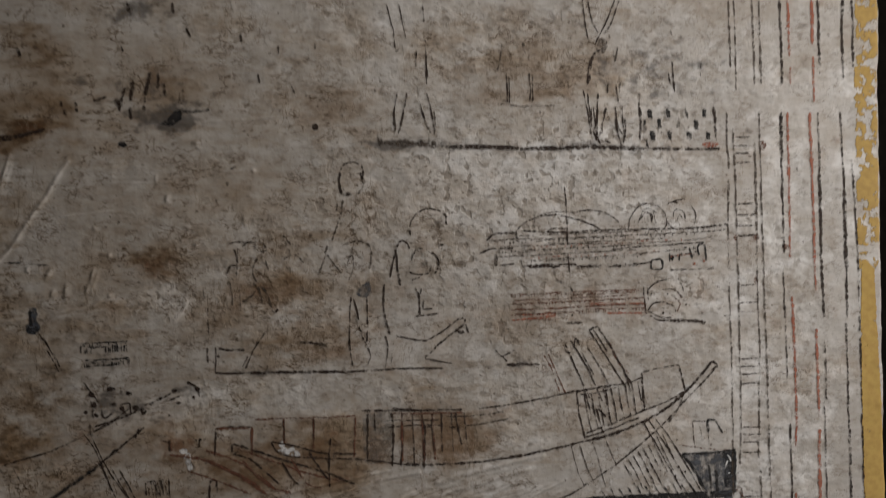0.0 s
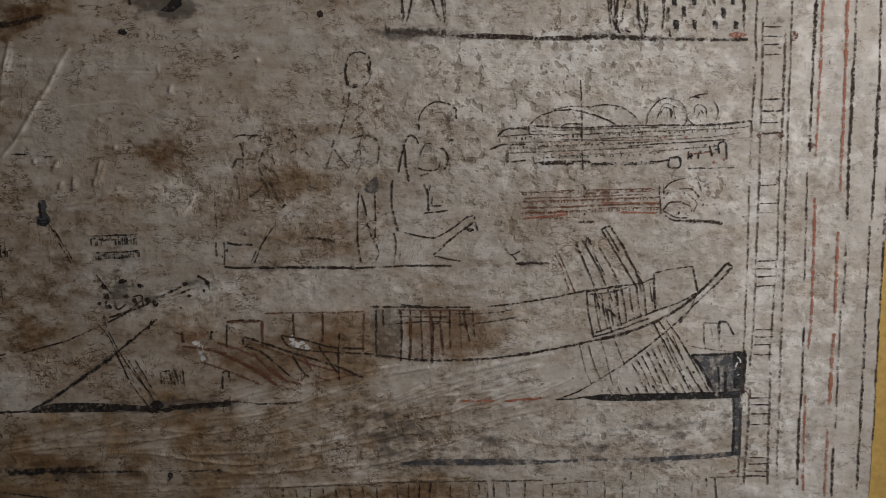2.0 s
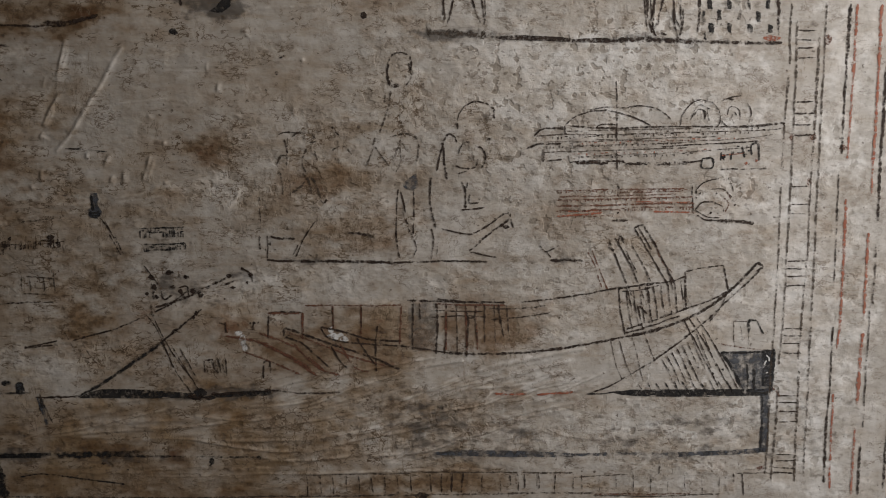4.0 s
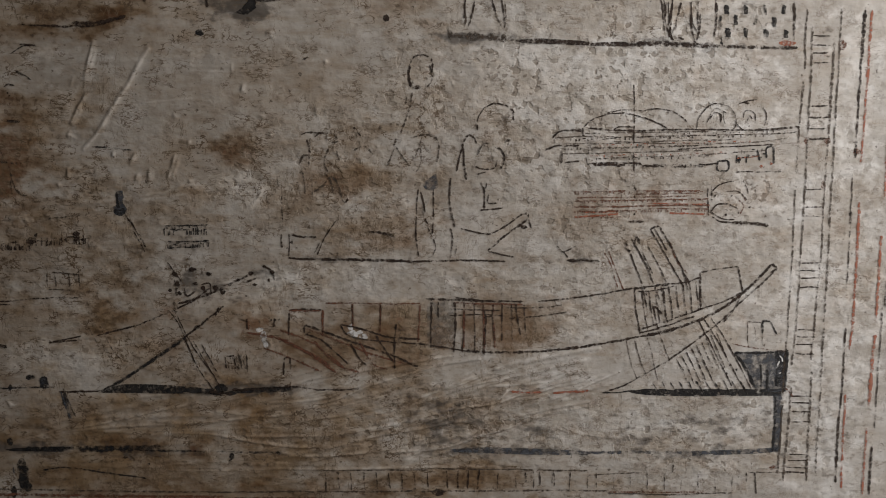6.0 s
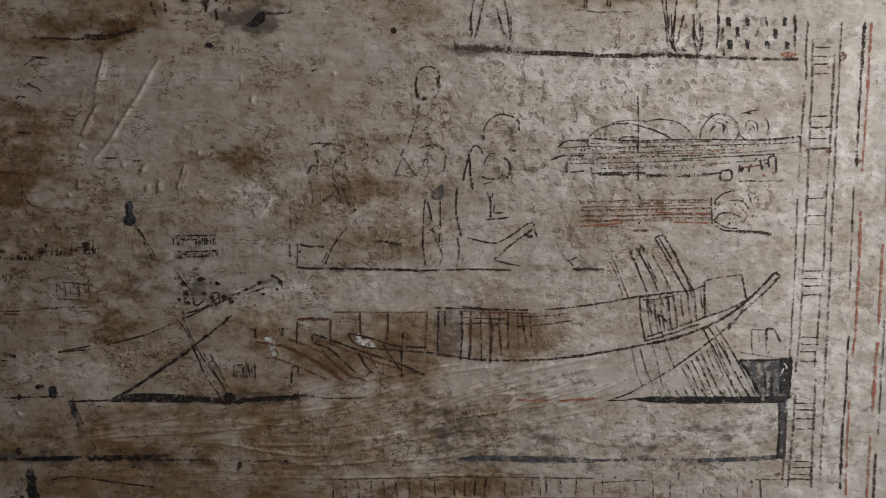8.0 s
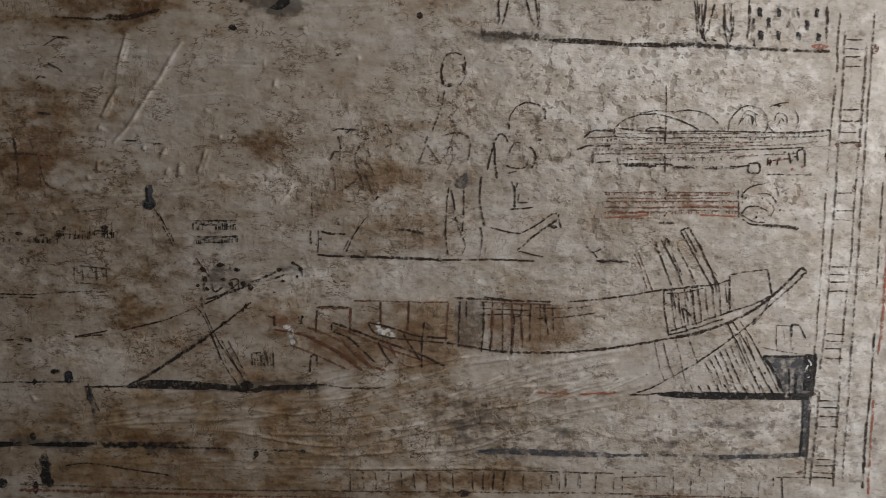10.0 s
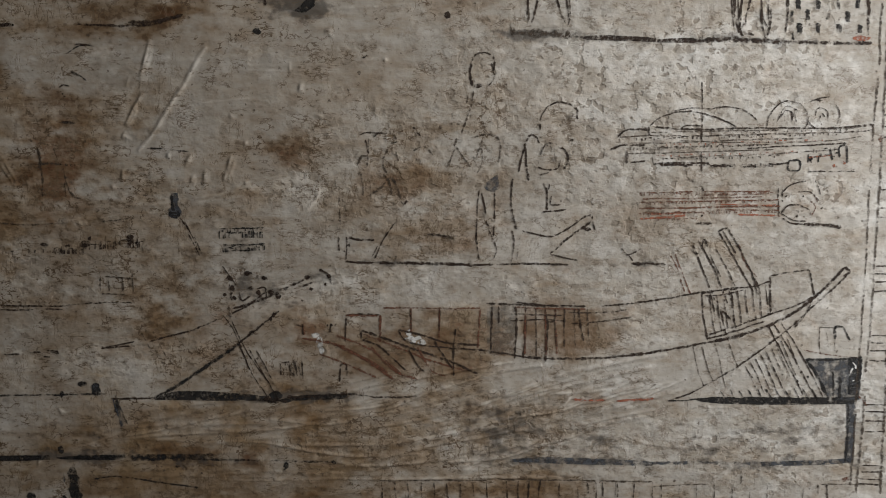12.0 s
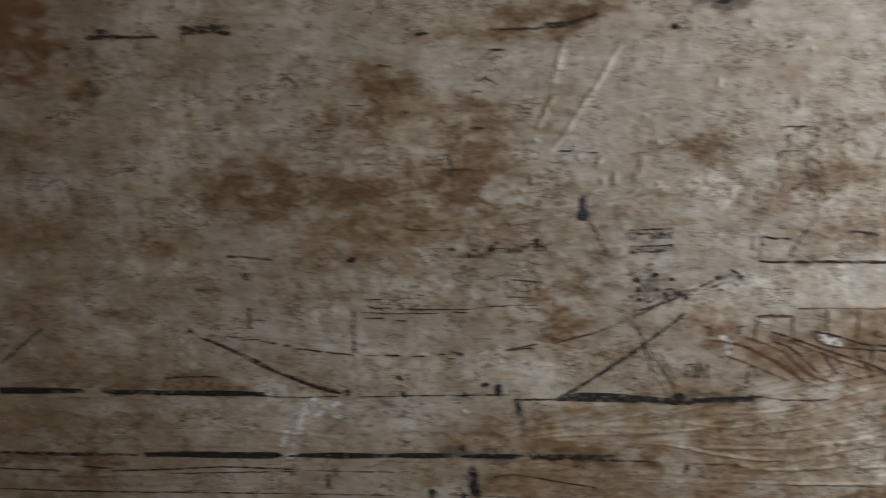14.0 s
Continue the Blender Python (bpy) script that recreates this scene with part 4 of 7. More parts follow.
pen.line(1.4, 206.8, -43.3, 226.6, -42, 248, -37.1)
pen.bars(1.2, 9, (211.1, -42), (219.2, -85.7), (270.1, -30.9), (275.5, -63.9), load=0.8)
pen.line(1.7, 234.5, -38.9, 239.8, -73.2)
pen.line(1.6, 224.2, -57.5, 231.6, -85.7)
pen.line(1.7, 226.1, -58.8, 235.2, -68.2)
pen.line(1.6, 210.9, -35.8, 218.1, -60.7)
pen.part("deck_cabin", INK, drawn)
pen.line(2.1, 217.5, 24.1, 222.3, 26.5, 227.8, 27.8)
pen.line(1.7, 218.2, 24.1, 234, -0.2, 257.4, -38.9)
pen.line(1.6, 222.4, 25.3, 237.6, 1)
pen.line(1.8, 227.8, 27.8, 245.1, -0.2, 263.5, -35.9)
pen.line(1.6, 191.8, 10.1, 203.9, -17.4, 217.6, -48.2)
pen.line(1.4, 197.8, 14.3, 216.2, -17.4, 231.3, -51.3)
pen.line(1.7, 201.2, 5.8, 203.8, 16.2, 207.8, 8.3)
pen.line(1.4, 215.2, 7.1, 228.4, -14.3, 239.3, -35.8)
pen.line(1.3, 209.3, 1, 222.7, -23.5)
pen.line(1.4, 246.5, -5.1, 254.5, -17.3, 262, -42.1)
pen.line(1.4, 190.7, 7, 194.6, 1, 198.3, 1)
pen.part("cabin_oar", INK, drawn)
pen.line(1.5, 173.8, 0.9, 182.5, -20.5, 191.3, -42)
pen.line(1.3, 169.5, -0.3, 176.2, -14.3, 185.1, -38.9)
pen.line(1.5, 239.6, 10.2, 249.9, -11.2, 261, -23.5)
pen.part("long_oar", FAINT_RED, drawn)
pen.line(1.3, 196.6, -96.9, 203.2, -123.5, 210.2, -141.3)
pen.line(1.3, 219.5, -93.2, 225.2, -110.9, 230.6, -133.2, 238.5, -155.6, load=0.7)
pen.line(1.5, 233, -88.8, 238.7, -104.6, 245.7, -120.5)
pen.line(1.3, 205.9, -96.9, 214.5, -123.5, 222.8, -141.4, load=0.6)
pen.part("steering_oar", FAINT, drawn)
pen.line(1.5, 281, -73.3, 298.1, -98.5, 322.6, -140.1, 333.1, -156.2)
pen.line(1.3, 274.8, -74.5, 295.6, -111.2, 316.8, -149.7)
pen.line(1.3, 288.5, -72, 307.5, -98.6, 339.3, -153.1)
pen.bars(1.2, 9, (253.2, -118.6), (261.4, -131.4), (295.6, -87.1), (314.3, -129.1), load=0.85)
pen.bars(0.96, 5, (255.3, -122.5), (267.1, -146.2), (276.4, -104.8), (297.7, -149.6), load=0.5)
pen.part("oar_blade", INK, drawn)
pen.bars(1.4, 12, (228, -144.6), (234.8, -156.9), (335.4, -142.1), (345.4, -158.9), load=0.9)
pen.spot(310.2, -134.9, 1.56, 1.56)
pen.spot(320.8, -130.5, 1.44, 1.44)
pen.part("oar_tooth", BLACK, drawn)
pen.line(2, -16.1, -52.3, -16, -72.6, -17, -104.9)
pen.line(1.3, -8.8, -54.2, -8.7, -72.6, load=0.7)
pen.line(2.1, 8.8, -54.2, 10.1, -72.7, 8.6, -110)
pen.line(2, 19.1, -54.2, 19.4, -85.1, 17.8, -110)
pen.line(1.6, 30, -55.4, 31.3, -108.8, load=0.7)
pen.line(2.4, 38.5, -54.2, 42.4, -72.7, 41.5, -97.6, 41.1, -113.3)
pen.line(2, 50.7, -56.1, 50.4, -72.8, 52.6, -97.7)
pen.line(1.7, 59.9, -56.1, 60.6, -97.7, load=0.7)
pen.line(1.7, 75.1, -56.1, 76.7, -72.8, 80.7, -91.5)
pen.line(1.3, 83.7, -56.7, 87, -97.8, load=0.6)
pen.line(1.3, 70.2, -56.1, 72.2, -97.7, load=0.5)
pen.line(1.5, 3.4, -62.2, 27.7, -63.4, 58.2, -64.1)
pen.line(1.3, 3.4, -69.6, 39.9, -68.4, 61.3, -70.3, load=0.8)
pen.line(1.3, 64.2, -61, 100.9, -61.1, 125.4, -58, load=0.6)
pen.line(1.3, 67.5, -72.8, 101.1, -70.4, 131.7, -65.5, load=0.5)
pen.line(1.5, 40, -71.5, 49.7, -70.3)
pen.part("plank_bar", INK, drawn)
pen.fill(14.2, -55.4, 91.7, -58, 95.3, -85.3, 93.3, -106.6, 52.8, -108.9, 15.9, -106.9)
pen.part("plank_wash", WASH, drawn, "thin brown wash between plank lines")
pen.fill(-17.7, -81.9, 8.4, -82.6, 9.8, -108.7, -17.7, -104.9)
pen.part("deck_shade", WASH, drawn)
pen.line(2.1, -132.1, -63.2, -131.9, -90.8)
pen.line(1.7, -129, -55.9, -93.1, -55.9, -57.1, -56.6, -28.1, -56)
pen.line(1.6, -100.3, -55.9, -100.5, -81.7)
pen.line(1.6, -70.3, -56.5, -70.5, -91)
pen.line(1.7, -28.1, -57.2, -29.3, -81.9, -30.5, -99.2)
pen.part("rowing_bench", FAINT_RED, drawn)
pen.line(1.6, -167.9, -63.1, -153, -62.5, -132.1, -63.2)
pen.line(1.7, -167.3, -63.1, -168.5, -90.7)
pen.line(1.7, -100.3, -57.1, -99.9, -78.6, load=0.7)
pen.line(1.5, -70.3, -57.2, -70.4, -79.9, load=0.7)
pen.part("bench_frame", INK, drawn)
pen.line(2.1, -152.1, -79.7, -151.1, -89.5, -146.3, -87.7)
pen.line(2.2, -151.5, -79.7, -129.5, -87.1, -96.5, -99.6, -63.3, -110.9, -29.8, -126.1)
pen.line(1.8, -150.5, -89.5, -132.6, -97, -105.8, -122)
pen.line(2, -113.1, -78.6, -87.3, -84.8, -63.2, -92.3, -28, -95.5)
pen.line(1.7, -113.1, -79.2, -108.4, -87.8, -101.9, -92.2)
pen.line(1.6, -101.9, -92.2, -84.4, -95.9, -29.8, -100.5)
pen.line(1.6, -53.5, -77.5, -55.3, -97.3, -55.4, -128.5)
pen.line(1.6, -75.3, -91, -66.3, -106.6, -57.2, -119.7)
pen.line(1.6, -102.5, -99.6, -93.6, -115.8, -84.6, -125.2)
pen.part("oar", INK, drawn)
pen.line(2.4, -189.4, -90.6, -159.7, -103.1, -118, -131.3)
pen.line(2, -177.3, -84.5, -141.7, -100.1, -105.9, -129.5)
pen.line(2, -195.7, -104.2, -166, -115.5, -133.1, -131.2)
pen.line(2, -141.6, -97, -117.9, -121.9, -93.7, -131.4)
pen.line(2, -213.1, -87.5, -195.3, -90.6, -165.6, -96.9)
pen.line(1.7, -93.5, -97.1, -78.5, -122.1, -63.3, -128.4)
pen.part("faded_oar", FAINT_RED, drawn)
pen.line(2, -173.8, -117.9, -172, -115.4, -167.2, -116.7, -167.4, -127.9)
pen.line(1.7, -173.9, -119.1, -174.8, -134.1)
pen.line(2, -212.7, -72.2, -211.9, -84.4)
pen.line(1.6, -183, -72.3, -184.4, -81.4)
pen.spot(-186.6, -74.1, 1.20, 1.20)
pen.spot(-182.4, -74.1, 1.20, 1.20)
pen.spot(-178.3, -73.5, 1.20, 1.20)
pen.line(1.6, -218.7, -73.4, -209.8, -75.9)
pen.part("bow_mark", INK, drawn)
pen.fill(-21.1, -53.3, -6, -52.7, 9.8, -52.7, 10, -80.5, 9, -107.3, -5.6, -107.3, -20.3, -104.7, -21, -77.4, load=0.8)
pen.part("grey_panel", GREY_WASH, drawn, "thin grey wash beside the planks")
pen.line(2.2, 70.6, -154.4, 86.2, -155.1, 106.1, -155.2, load=0.7)
pen.line(2.6, 116.1, -155.9, 136, -154.8, 156.6, -153.6, load=0.8)
pen.part("red_base", RED, drawn)

drawn = thing("painted_stand", "dark blue-grey flared stand on a thick painted bar", "wall drawing", 372.8, -225.2)
pen.fill(317.1, -110.7, 346.2, -110.1, 378.4, -108.4, 378.7, -130.8, 378.6, -157.8, 346.6, -157.6, 333.8, -136.9, load=0.62)
pen.part("flared_top", BLUE_GREY, drawn)
pen.line(3, 317.7, -111.3, 331.5, -130.5, 345.2, -156.3)
pen.line(2.4, 317.7, -111.3, 346.3, -112, 377.9, -109.6)
pen.line(2.4, 376, -109.6, 376.8, -130.7, 375.9, -156.5)
pen.line(1.8, 347, -124.2, 350.3, -156.4)
pen.line(3, 355.1, -130.6, 357.2, -153.8)
pen.fill(362.1, -110.6, 379.2, -110, 378.7, -130.5, 375.6, -151.1, 365.3, -151.1, 365.2, -129.2, load=0.75)
pen.part("flared_rim", BLACK, drawn)
pen.line(1.6, 368.1, -115.1, 371.5, -118.3, 372.4, -122.2, load=0.8)
pen.line(1.5, 365.8, -129.2, 367.4, -124.7, 369.1, -121.5, load=0.8)
pen.line(1.4, 368.8, -135.6, 371.3, -134.4, load=0.7)
pen.part("bare_scratch", LIME, drawn, "pale scratch through the dark paint")
pen.fill(363.9, -157.7, 374.1, -157.8, 376.2, -189.1, 376.7, -225.9, 366.4, -227.1, 365.9, -189)
pen.part("bar", BLUE_GREY, drawn)
pen.line(2.4, 365.9, -160.3, 368, -192.3, 367.6, -225.1)
pen.part("upright_edge", BLACK, drawn)

drawn = thing("painted_ground_bar", "thick worn black bar under the oar blade", "wall drawing", 285.6, -160.4)
pen.fill(198.2, -155.4, 222, -151.7, 253.5, -151.9, 285.3, -154.6, 342.5, -153.7, 371.8, -152.6, 373.7, -161, 343, -160.8, 285.6, -161.1, 241.3, -160.1, 216, -158.7)
pen.line(1.4, 171.9, -156.5, 190.7, -155.9, 209.4, -153.5)
pen.part("bar", BLACK, drawn)

drawn = thing("register_line", "worn dark painted line below the boats", "wall drawing", 193.3, -226.6, "register lines")
pen.fill(274.8, -223.5, 321, -223.3, 375.1, -220.6, 376.1, -226.6, 321.4, -228.6, 276.4, -229.5)
pen.fill(4.5, -218.2, 48.2, -217.3, 104.6, -219.8, 158.3, -223, 158.5, -228.2, 104.8, -227, 48.3, -224.5, 4.6, -222.1, load=0.8)
pen.line(3, 158.4, -225, 218.7, -224.9, 275, -226.2, load=0.55)
pen.part("line", BLUE_GREY, drawn)
pen.fill(-468.2, -213.4, -444.4, -211.7, -410, -211.4, -410.4, -217.8, -444.8, -217.4, -468.4, -216.5)
pen.line(3, -391.1, -214.8, -370.3, -215.7, load=0.8)
pen.line(2, -367.3, -215.7, -283.4, -218.4, -180.3, -220.8, load=0.4)
pen.part("line_left", BLACK, drawn)

drawn = thing("register_line", "faded brown line carrying the drawn figures", "wall drawing", 3, -10.3, "register lines")
pen.fill(-167.3, -6.3, -149, -6.9, -136.6, -7.4, -136.7, -9.8, -152, -9.9, -167.4, -9.3)
pen.fill(-131.9, -6.8, -116.5, -7.4, -116.5, -10.4, -131.9, -10.4)
pen.line(2.7, -115.3, -8.6, -68.9, -9.8, -36, -10.9)
pen.line(1.9, -36, -10.9, 21, -9.6, 63.3, -10.8, load=0.7)
pen.line(2.6, 128.9, -9.5, 148.5, -9.5, 164.4, -10.7)
pen.part("line", INK, drawn)

drawn = thing("register_line", "dark uneven line below the upper row of figures", "wall drawing", 176.7, 216, "register lines")
pen.fill(69.8, 220.2, 94.3, 221.1, 146, 219, 146.1, 214.5, 94.4, 216, 69.9, 216.3, load=0.7)
pen.fill(147.2, 218.4, 182.5, 218.9, 194.5, 215.7, 182.7, 213.8, 147.3, 213.9, load=0.75)
pen.line(4.2, 188.6, 216.2, 224.1, 217.2, 271.8, 215.6)
pen.line(3, 271.8, 215.6, 319.7, 215.1, 366.6, 215.1, load=0.8)
pen.part("line", INK, drawn)
pen.line(4.8, 1.3, 223.8, 30.2, 221.9, 68.1, 219.1, load=0.9)
pen.part("foot_mark", FAINT, drawn)

drawn = thing("register_line", "dark band drawn under the older boat", "wall drawing", -298.7, -152.1, "register lines")
pen.fill(-368.2, -152.8, -354.8, -145.5, -342.9, -143.1, -320.9, -143.2, -292.5, -145.2, -259.8, -147.9, -260, -154.2, -298.8, -153.9, -340.4, -153, load=0.72)
pen.part("bar", BLACK, drawn)
pen.line(2, -412.3, -151.3, -387.6, -150.9, -366.3, -150.4)
pen.line(3.6, -255.7, -152.3, -242, -153.7, -230, -155)
pen.line(2.6, -229.9, -150, -208.9, -150.1, -166.6, -146.7)
pen.line(1.8, -166.6, -146.7, -130.4, -150.7, -93.9, -149.6, load=0.7)
pen.part("line", INK, drawn)

drawn = thing("older_boat_drawing", "faded boat hull in broken dark lines", "wall drawing", -340, -145.6)
pen.line(3, -368.1, -151.6, -348.6, -140.6, -327.3, -127.1)
pen.line(3.2, -327.3, -127.1, -302.9, -110.5, -277.4, -92.8)
pen.part("hull_line", BLACK, drawn)
pen.line(1.8, -278.5, -92.8, -260.3, -78.2, -236, -58.8)
pen.line(2.4, -269.4, -85.5, -251.2, -72.1)
pen.line(1.8, -419.7, -97.8, -390.3, -94.9)
pen.line(1.8, -369.6, -90.1, -345.9, -84, -325.1, -78.6)
pen.line(1.8, -472.2, -101.3, -463, -102.5, load=0.8)
pen.line(1.6, -325.1, -78.6, -295.2, -65.9, -268.2, -53.9, load=0.8)
pen.line(2.4, -283, -55.7, -265.2, -50.8, -235.4, -39.4)
pen.line(2, -235.3, -37, -217.4, -29.7, -202.5, -22.5)
pen.line(1.8, -268.2, -53.9, -253.1, -41.8, -241.1, -35.8)
pen.line(1.6, -193.5, -15.3, -184.8, -20.7, -182, -30.9)
pen.line(1.8, -211.6, -32.8, -199.7, -28.5)
pen.part("hull_thin", INK, drawn)
pen.line(1.2, -293.3, -62.9, -281.2, -84.2, -267.8, -121.2, -248, -153.7)
pen.line(1.2, -286.3, -66, -270, -102.7, -247.4, -136.8)
pen.line(1.3, -278.6, -94, -267.8, -121.2)
pen.line(1.2, -269.8, -96.5, -253.1, -127.4, -239, -152.5)
pen.line(1.2, -261, -99.6, -244.3, -133.7, load=0.7)
pen.line(1.2, -292.9, -11.8, -276.4, -35.8, load=0.7)
pen.line(1.8, -286.1, -29.8, -283.9, -47.8)
pen.line(1.8, -276.5, -38.8, -273.9, -47.8, -264.9, -43)
pen.line(2.2, -287.6, -25, -283, -26.2)
pen.line(1.8, -271.1, -20.8, -262.9, -19)
pen.line(1.9, -252.4, -22.5, -246.7, -26.1)
pen.line(1.6, -258.8, -35.8, -249.9, -34.6, -248.5, -44.8)
pen.part("mast_stay", INK, drawn)
pen.spot(-241.8, -148.1, 7.20, 4.80, load=0.7)
pen.spot(-248, -153.7, 5.40, 3.00, load=0.8)
pen.spot(-231.8, -153.8, 6.00, 3.00)
pen.part("stays_foot", BLACK, drawn)
pen.line(3.6, -287.6, -53.8, -285.8, -66, load=0.8)
pen.bars(1.4, 6, (-234.8, -115.1), (-232.2, -128.8), (-219.7, -110.3), (-214.3, -127.6), load=0.8)
pen.line(1.4, -366.1, -79.1, -358.2, -96.2, -347.4, -114.6, load=0.6)
pen.line(1.2, -377.9, -80.9, -367.3, -102.3, load=0.5)
pen.part("stern_shade", FAINT, drawn)

drawn = thing("dark_emblem", "small blue-black painted emblem with trailing lines", "wall drawing", -339.7, 41.2)
pen.fill(-342.6, 63.2, -335.1, 63.3, -335.2, 49.9, -331.6, 41.2, -333.6, 35.3, -345, 37.6, -346.3, 45.8, -342.2, 48.1)
pen.part("body", BLUE_GREY, drawn)
pen.spot(-339.1, 41.2, 6.00, 4.80)
pen.line(2.4, -341.6, 60.9, -341.2, 44.1)
pen.part("core", BLACK, drawn)
pen.line(1.6, -333.5, 37.7, -326.1, 24.8)
pen.line(1.2, -330.2, 35.3, -323.4, 20.7, -312.8, 0)
pen.line(1.2, -326.3, 20.7, -319.9, 8.9, -315.7, -1.2)
pen.line(1.2, -320.6, 17.8, -314.3, 4.8, load=0.7)
pen.part("tail", INK, drawn)

drawn = thing("inscription", "small block of unreadable dark signs", "inscription", -272, 3.1, "inscriptions")
pen.line(1.3, -296, 26.1, -274, 26.7, -249.6, 27.4, load=0.8)
pen.part("sign", BLACK, drawn)
pen.glyphs(7.8, -295.3, 16.1, -249.9, 17.4, 26, load=0.6)
pen.part("inscribed_sign", BLACK, drawn)
pen.glyphs(3.6, -297.3, 22.5, -249.6, 25, 12, load=0.6)
pen.part("inscribed_sign", BLACK, drawn)
pen.glyphs(6, -292.4, 1.9, -248.6, 4.3, 26, load=0.6)
pen.part("inscribed_sign", BLACK, drawn)
pen.line(1.4, -290.9, 9.6, -268.8, 9.6, -249, 10.8, load=0.8)
pen.line(1.3, -291.2, 2.5, -274.8, 4.3, -263.2, 3.7, load=0.7)
pen.part("sign", BLACK, drawn)

drawn = thing("inscription", "row of worn unreadable dark signs", "inscription", -407.6, 5.8, "inscriptions")
pen.glyphs(8.4, -465, 0.9, -430.9, -0.2, 22)
pen.part("inscribed_sign", INK, drawn)
pen.glyphs(9.6, -430.6, 4.5, -373.1, 7, 30)
pen.part("inscribed_sign", INK, drawn)
pen.spot(-425.8, 16.3, 1.80, 2.40)
pen.spot(-385.1, 17.6, 3.60, 3.00)
pen.spot(-447.4, 8.6, 1.80, 1.80)
pen.spot(-378.5, 11.7, 2.40, 1.80)
pen.part("sign", INK, drawn)

drawn = thing("inscription", "faint boxed group of unreadable signs", "inscription", -401.6, -38.7, "inscriptions")
pen.line(1.6, -417.6, -17.9, -417.4, -41.7)
pen.line(1.6, -412.2, -22.6, -385.2, -25)
pen.line(1.4, -409.3, -22.6, -409.1, -38.7)
pen.line(1.4, -394.9, -23.8, -394.2, -40.5)
pen.line(1.6, -384.2, -17.9, -384.2, -38.7)
pen.line(1.2, -417.3, -40.5, -384.4, -41.7, load=0.8)
pen.part("sign", FAINT, drawn)

drawn = thing("paint_spots", "soft dark drops of paint on the plaster", "paint spot", -427.2, -145)
pen.spot(-441.3, -135.1, 4.20, 3.60, load=0.9)
pen.spot(-462.4, -146, 2.40, 3.60, load=0.8)
pen.spot(-455.8, -250.4, 5.40, 9.00)
pen.spot(-452.1, -256.8, 4.80, 6.00)
pen.spot(-456.4, -232.5, 4.80, 8.40, load=0.5)
pen.spot(-466.8, -263, 3.00, 6.60, load=0.8)
pen.spot(-251.9, 221.3, 4.80, 2.40)
pen.spot(-466.5, -205.8, 3.00, 4.80, load=0.6)
pen.spot(-232.1, -224.1, 3.00, 3.60, load=0.7)
pen.line(1.8, -232.2, -227.3, -235.3, -229.8)
pen.spot(-182.1, -221.4, 2.40, 2.40, load=0.7)
pen.spot(-346.2, -224.8, 3.00, 1.80, load=0.6)
pen.spot(-321.3, -232.7, 1.20, 1.20)
pen.spot(-405.8, -159.4, 3.60, 7.20, load=0.6)
pen.part("drop", BLACK, drawn)
pen.spot(-427.6, -141.3, 5.40, 7.20, load=0.85)
pen.line(1.8, -410, -151.3, -406.2, -166.9, -402.3, -181.3)
pen.line(1.8, -404.5, -157.6, -400.3, -166.9)
pen.line(1.8, -406.5, -151.4, -401.2, -182.6, load=0.6)
pen.line(1.4, -466.3, -229.2, -465.4, -241.9)
pen.part("drop_faint", BLUE_GREY, drawn)

drawn = thing("seated_shape", "faded round-topped outline above a bent outline", "wall drawing", -21, -8.5, "outline shapes")
pen.line(2.5, -37.9, 170.2, -40.3, 182.7, -39.1, 194)
pen.line(1.6, -39.1, 194, -34.5, 200.8, -26.4, 203.2, -19.5, 201)
pen.line(1.8, -17.1, 199.9, -15.9, 192, -17.1, 183)
pen.spot(-32.1, 170.3, 4.80, 2.40, load=0.7)
pen.line(1.4, -18.8, 193.1, -15.9, 179, -21.7, 170.4, load=0.7)
pen.part("round_top", INK, drawn)
pen.line(1.8, -36.2, 165.7, -40.3, 147.4, -48.4, 123.1)
pen.line(1.6, -41.4, 164.5, -43.8, 153.1, load=0.8)
pen.line(1.8, -39.1, 118.6, -24.4, 122.2, -13.3, 121.1)
pen.line(1.8, -13.3, 121.1, -8.5, 110.1, -11.9, 89.7)
pen.line(1.4, -28.5, 115.2, -27.3, 95.4, -32, 83.7, load=0.8)
pen.line(1.4, -56.7, 112.6, -47.9, 101.1, -39.1, 89.5)
pen.line(1.4, -36.1, 101.2, -33.2, 89.5, load=0.7)
pen.line(1.3, -24.4, 112.9, -30.8, 105.9, load=0.7)
pen.part("body_line", FAINT, drawn)
pen.fill(-26, 70.8, -16.6, 79.1, -11.3, 82.7, -9.5, 67.4, -16.5, 63.8, -23.7, 66.1, load=0.6)
pen.part("feather_patch", BLUE_GREY, drawn)
pen.line(1.4, -30.2, 66.1, -31.9, 48.3, -33.1, 12.6)
pen.line(1.8, -27.8, 63.1, -24.2, 48.4, -23, 41.3)
pen.line(1.4, -14.2, 66.2, -14.1, 42.5, -15.2, 18.6, load=0.8)
pen.line(1.6, -23, 34.1, -20, 29.4)
pen.line(1.2, -21.2, 27.6, -12.1, 6.6, -15.1, -5.5, load=0.6)
pen.line(1.2, -33.1, 24.5, -30, -5.5, load=0.7)
pen.part("leg_line", INK, drawn)

drawn = thing("seated_shape", "large round-topped outline with bent legs", "wall drawing", 51.2, -8.4, "outline shapes")
pen.line(1.4, 31.4, 126.1, 31.3, 139.4, 38.2, 150.4)
pen.line(1.6, 38.2, 150.4, 48.7, 154.6, 60.5, 153, 68.9, 147.3)
pen.line(1.8, 68.9, 147.3, 68.4, 139.8, 72.6, 136.9)
pen.line(2, 61.1, 116.5, 65.3, 117.1)
pen.part("round_top", INK, drawn)
pen.line(2, 9.4, 84, 12.8, 98.6, 16.8, 114.4)
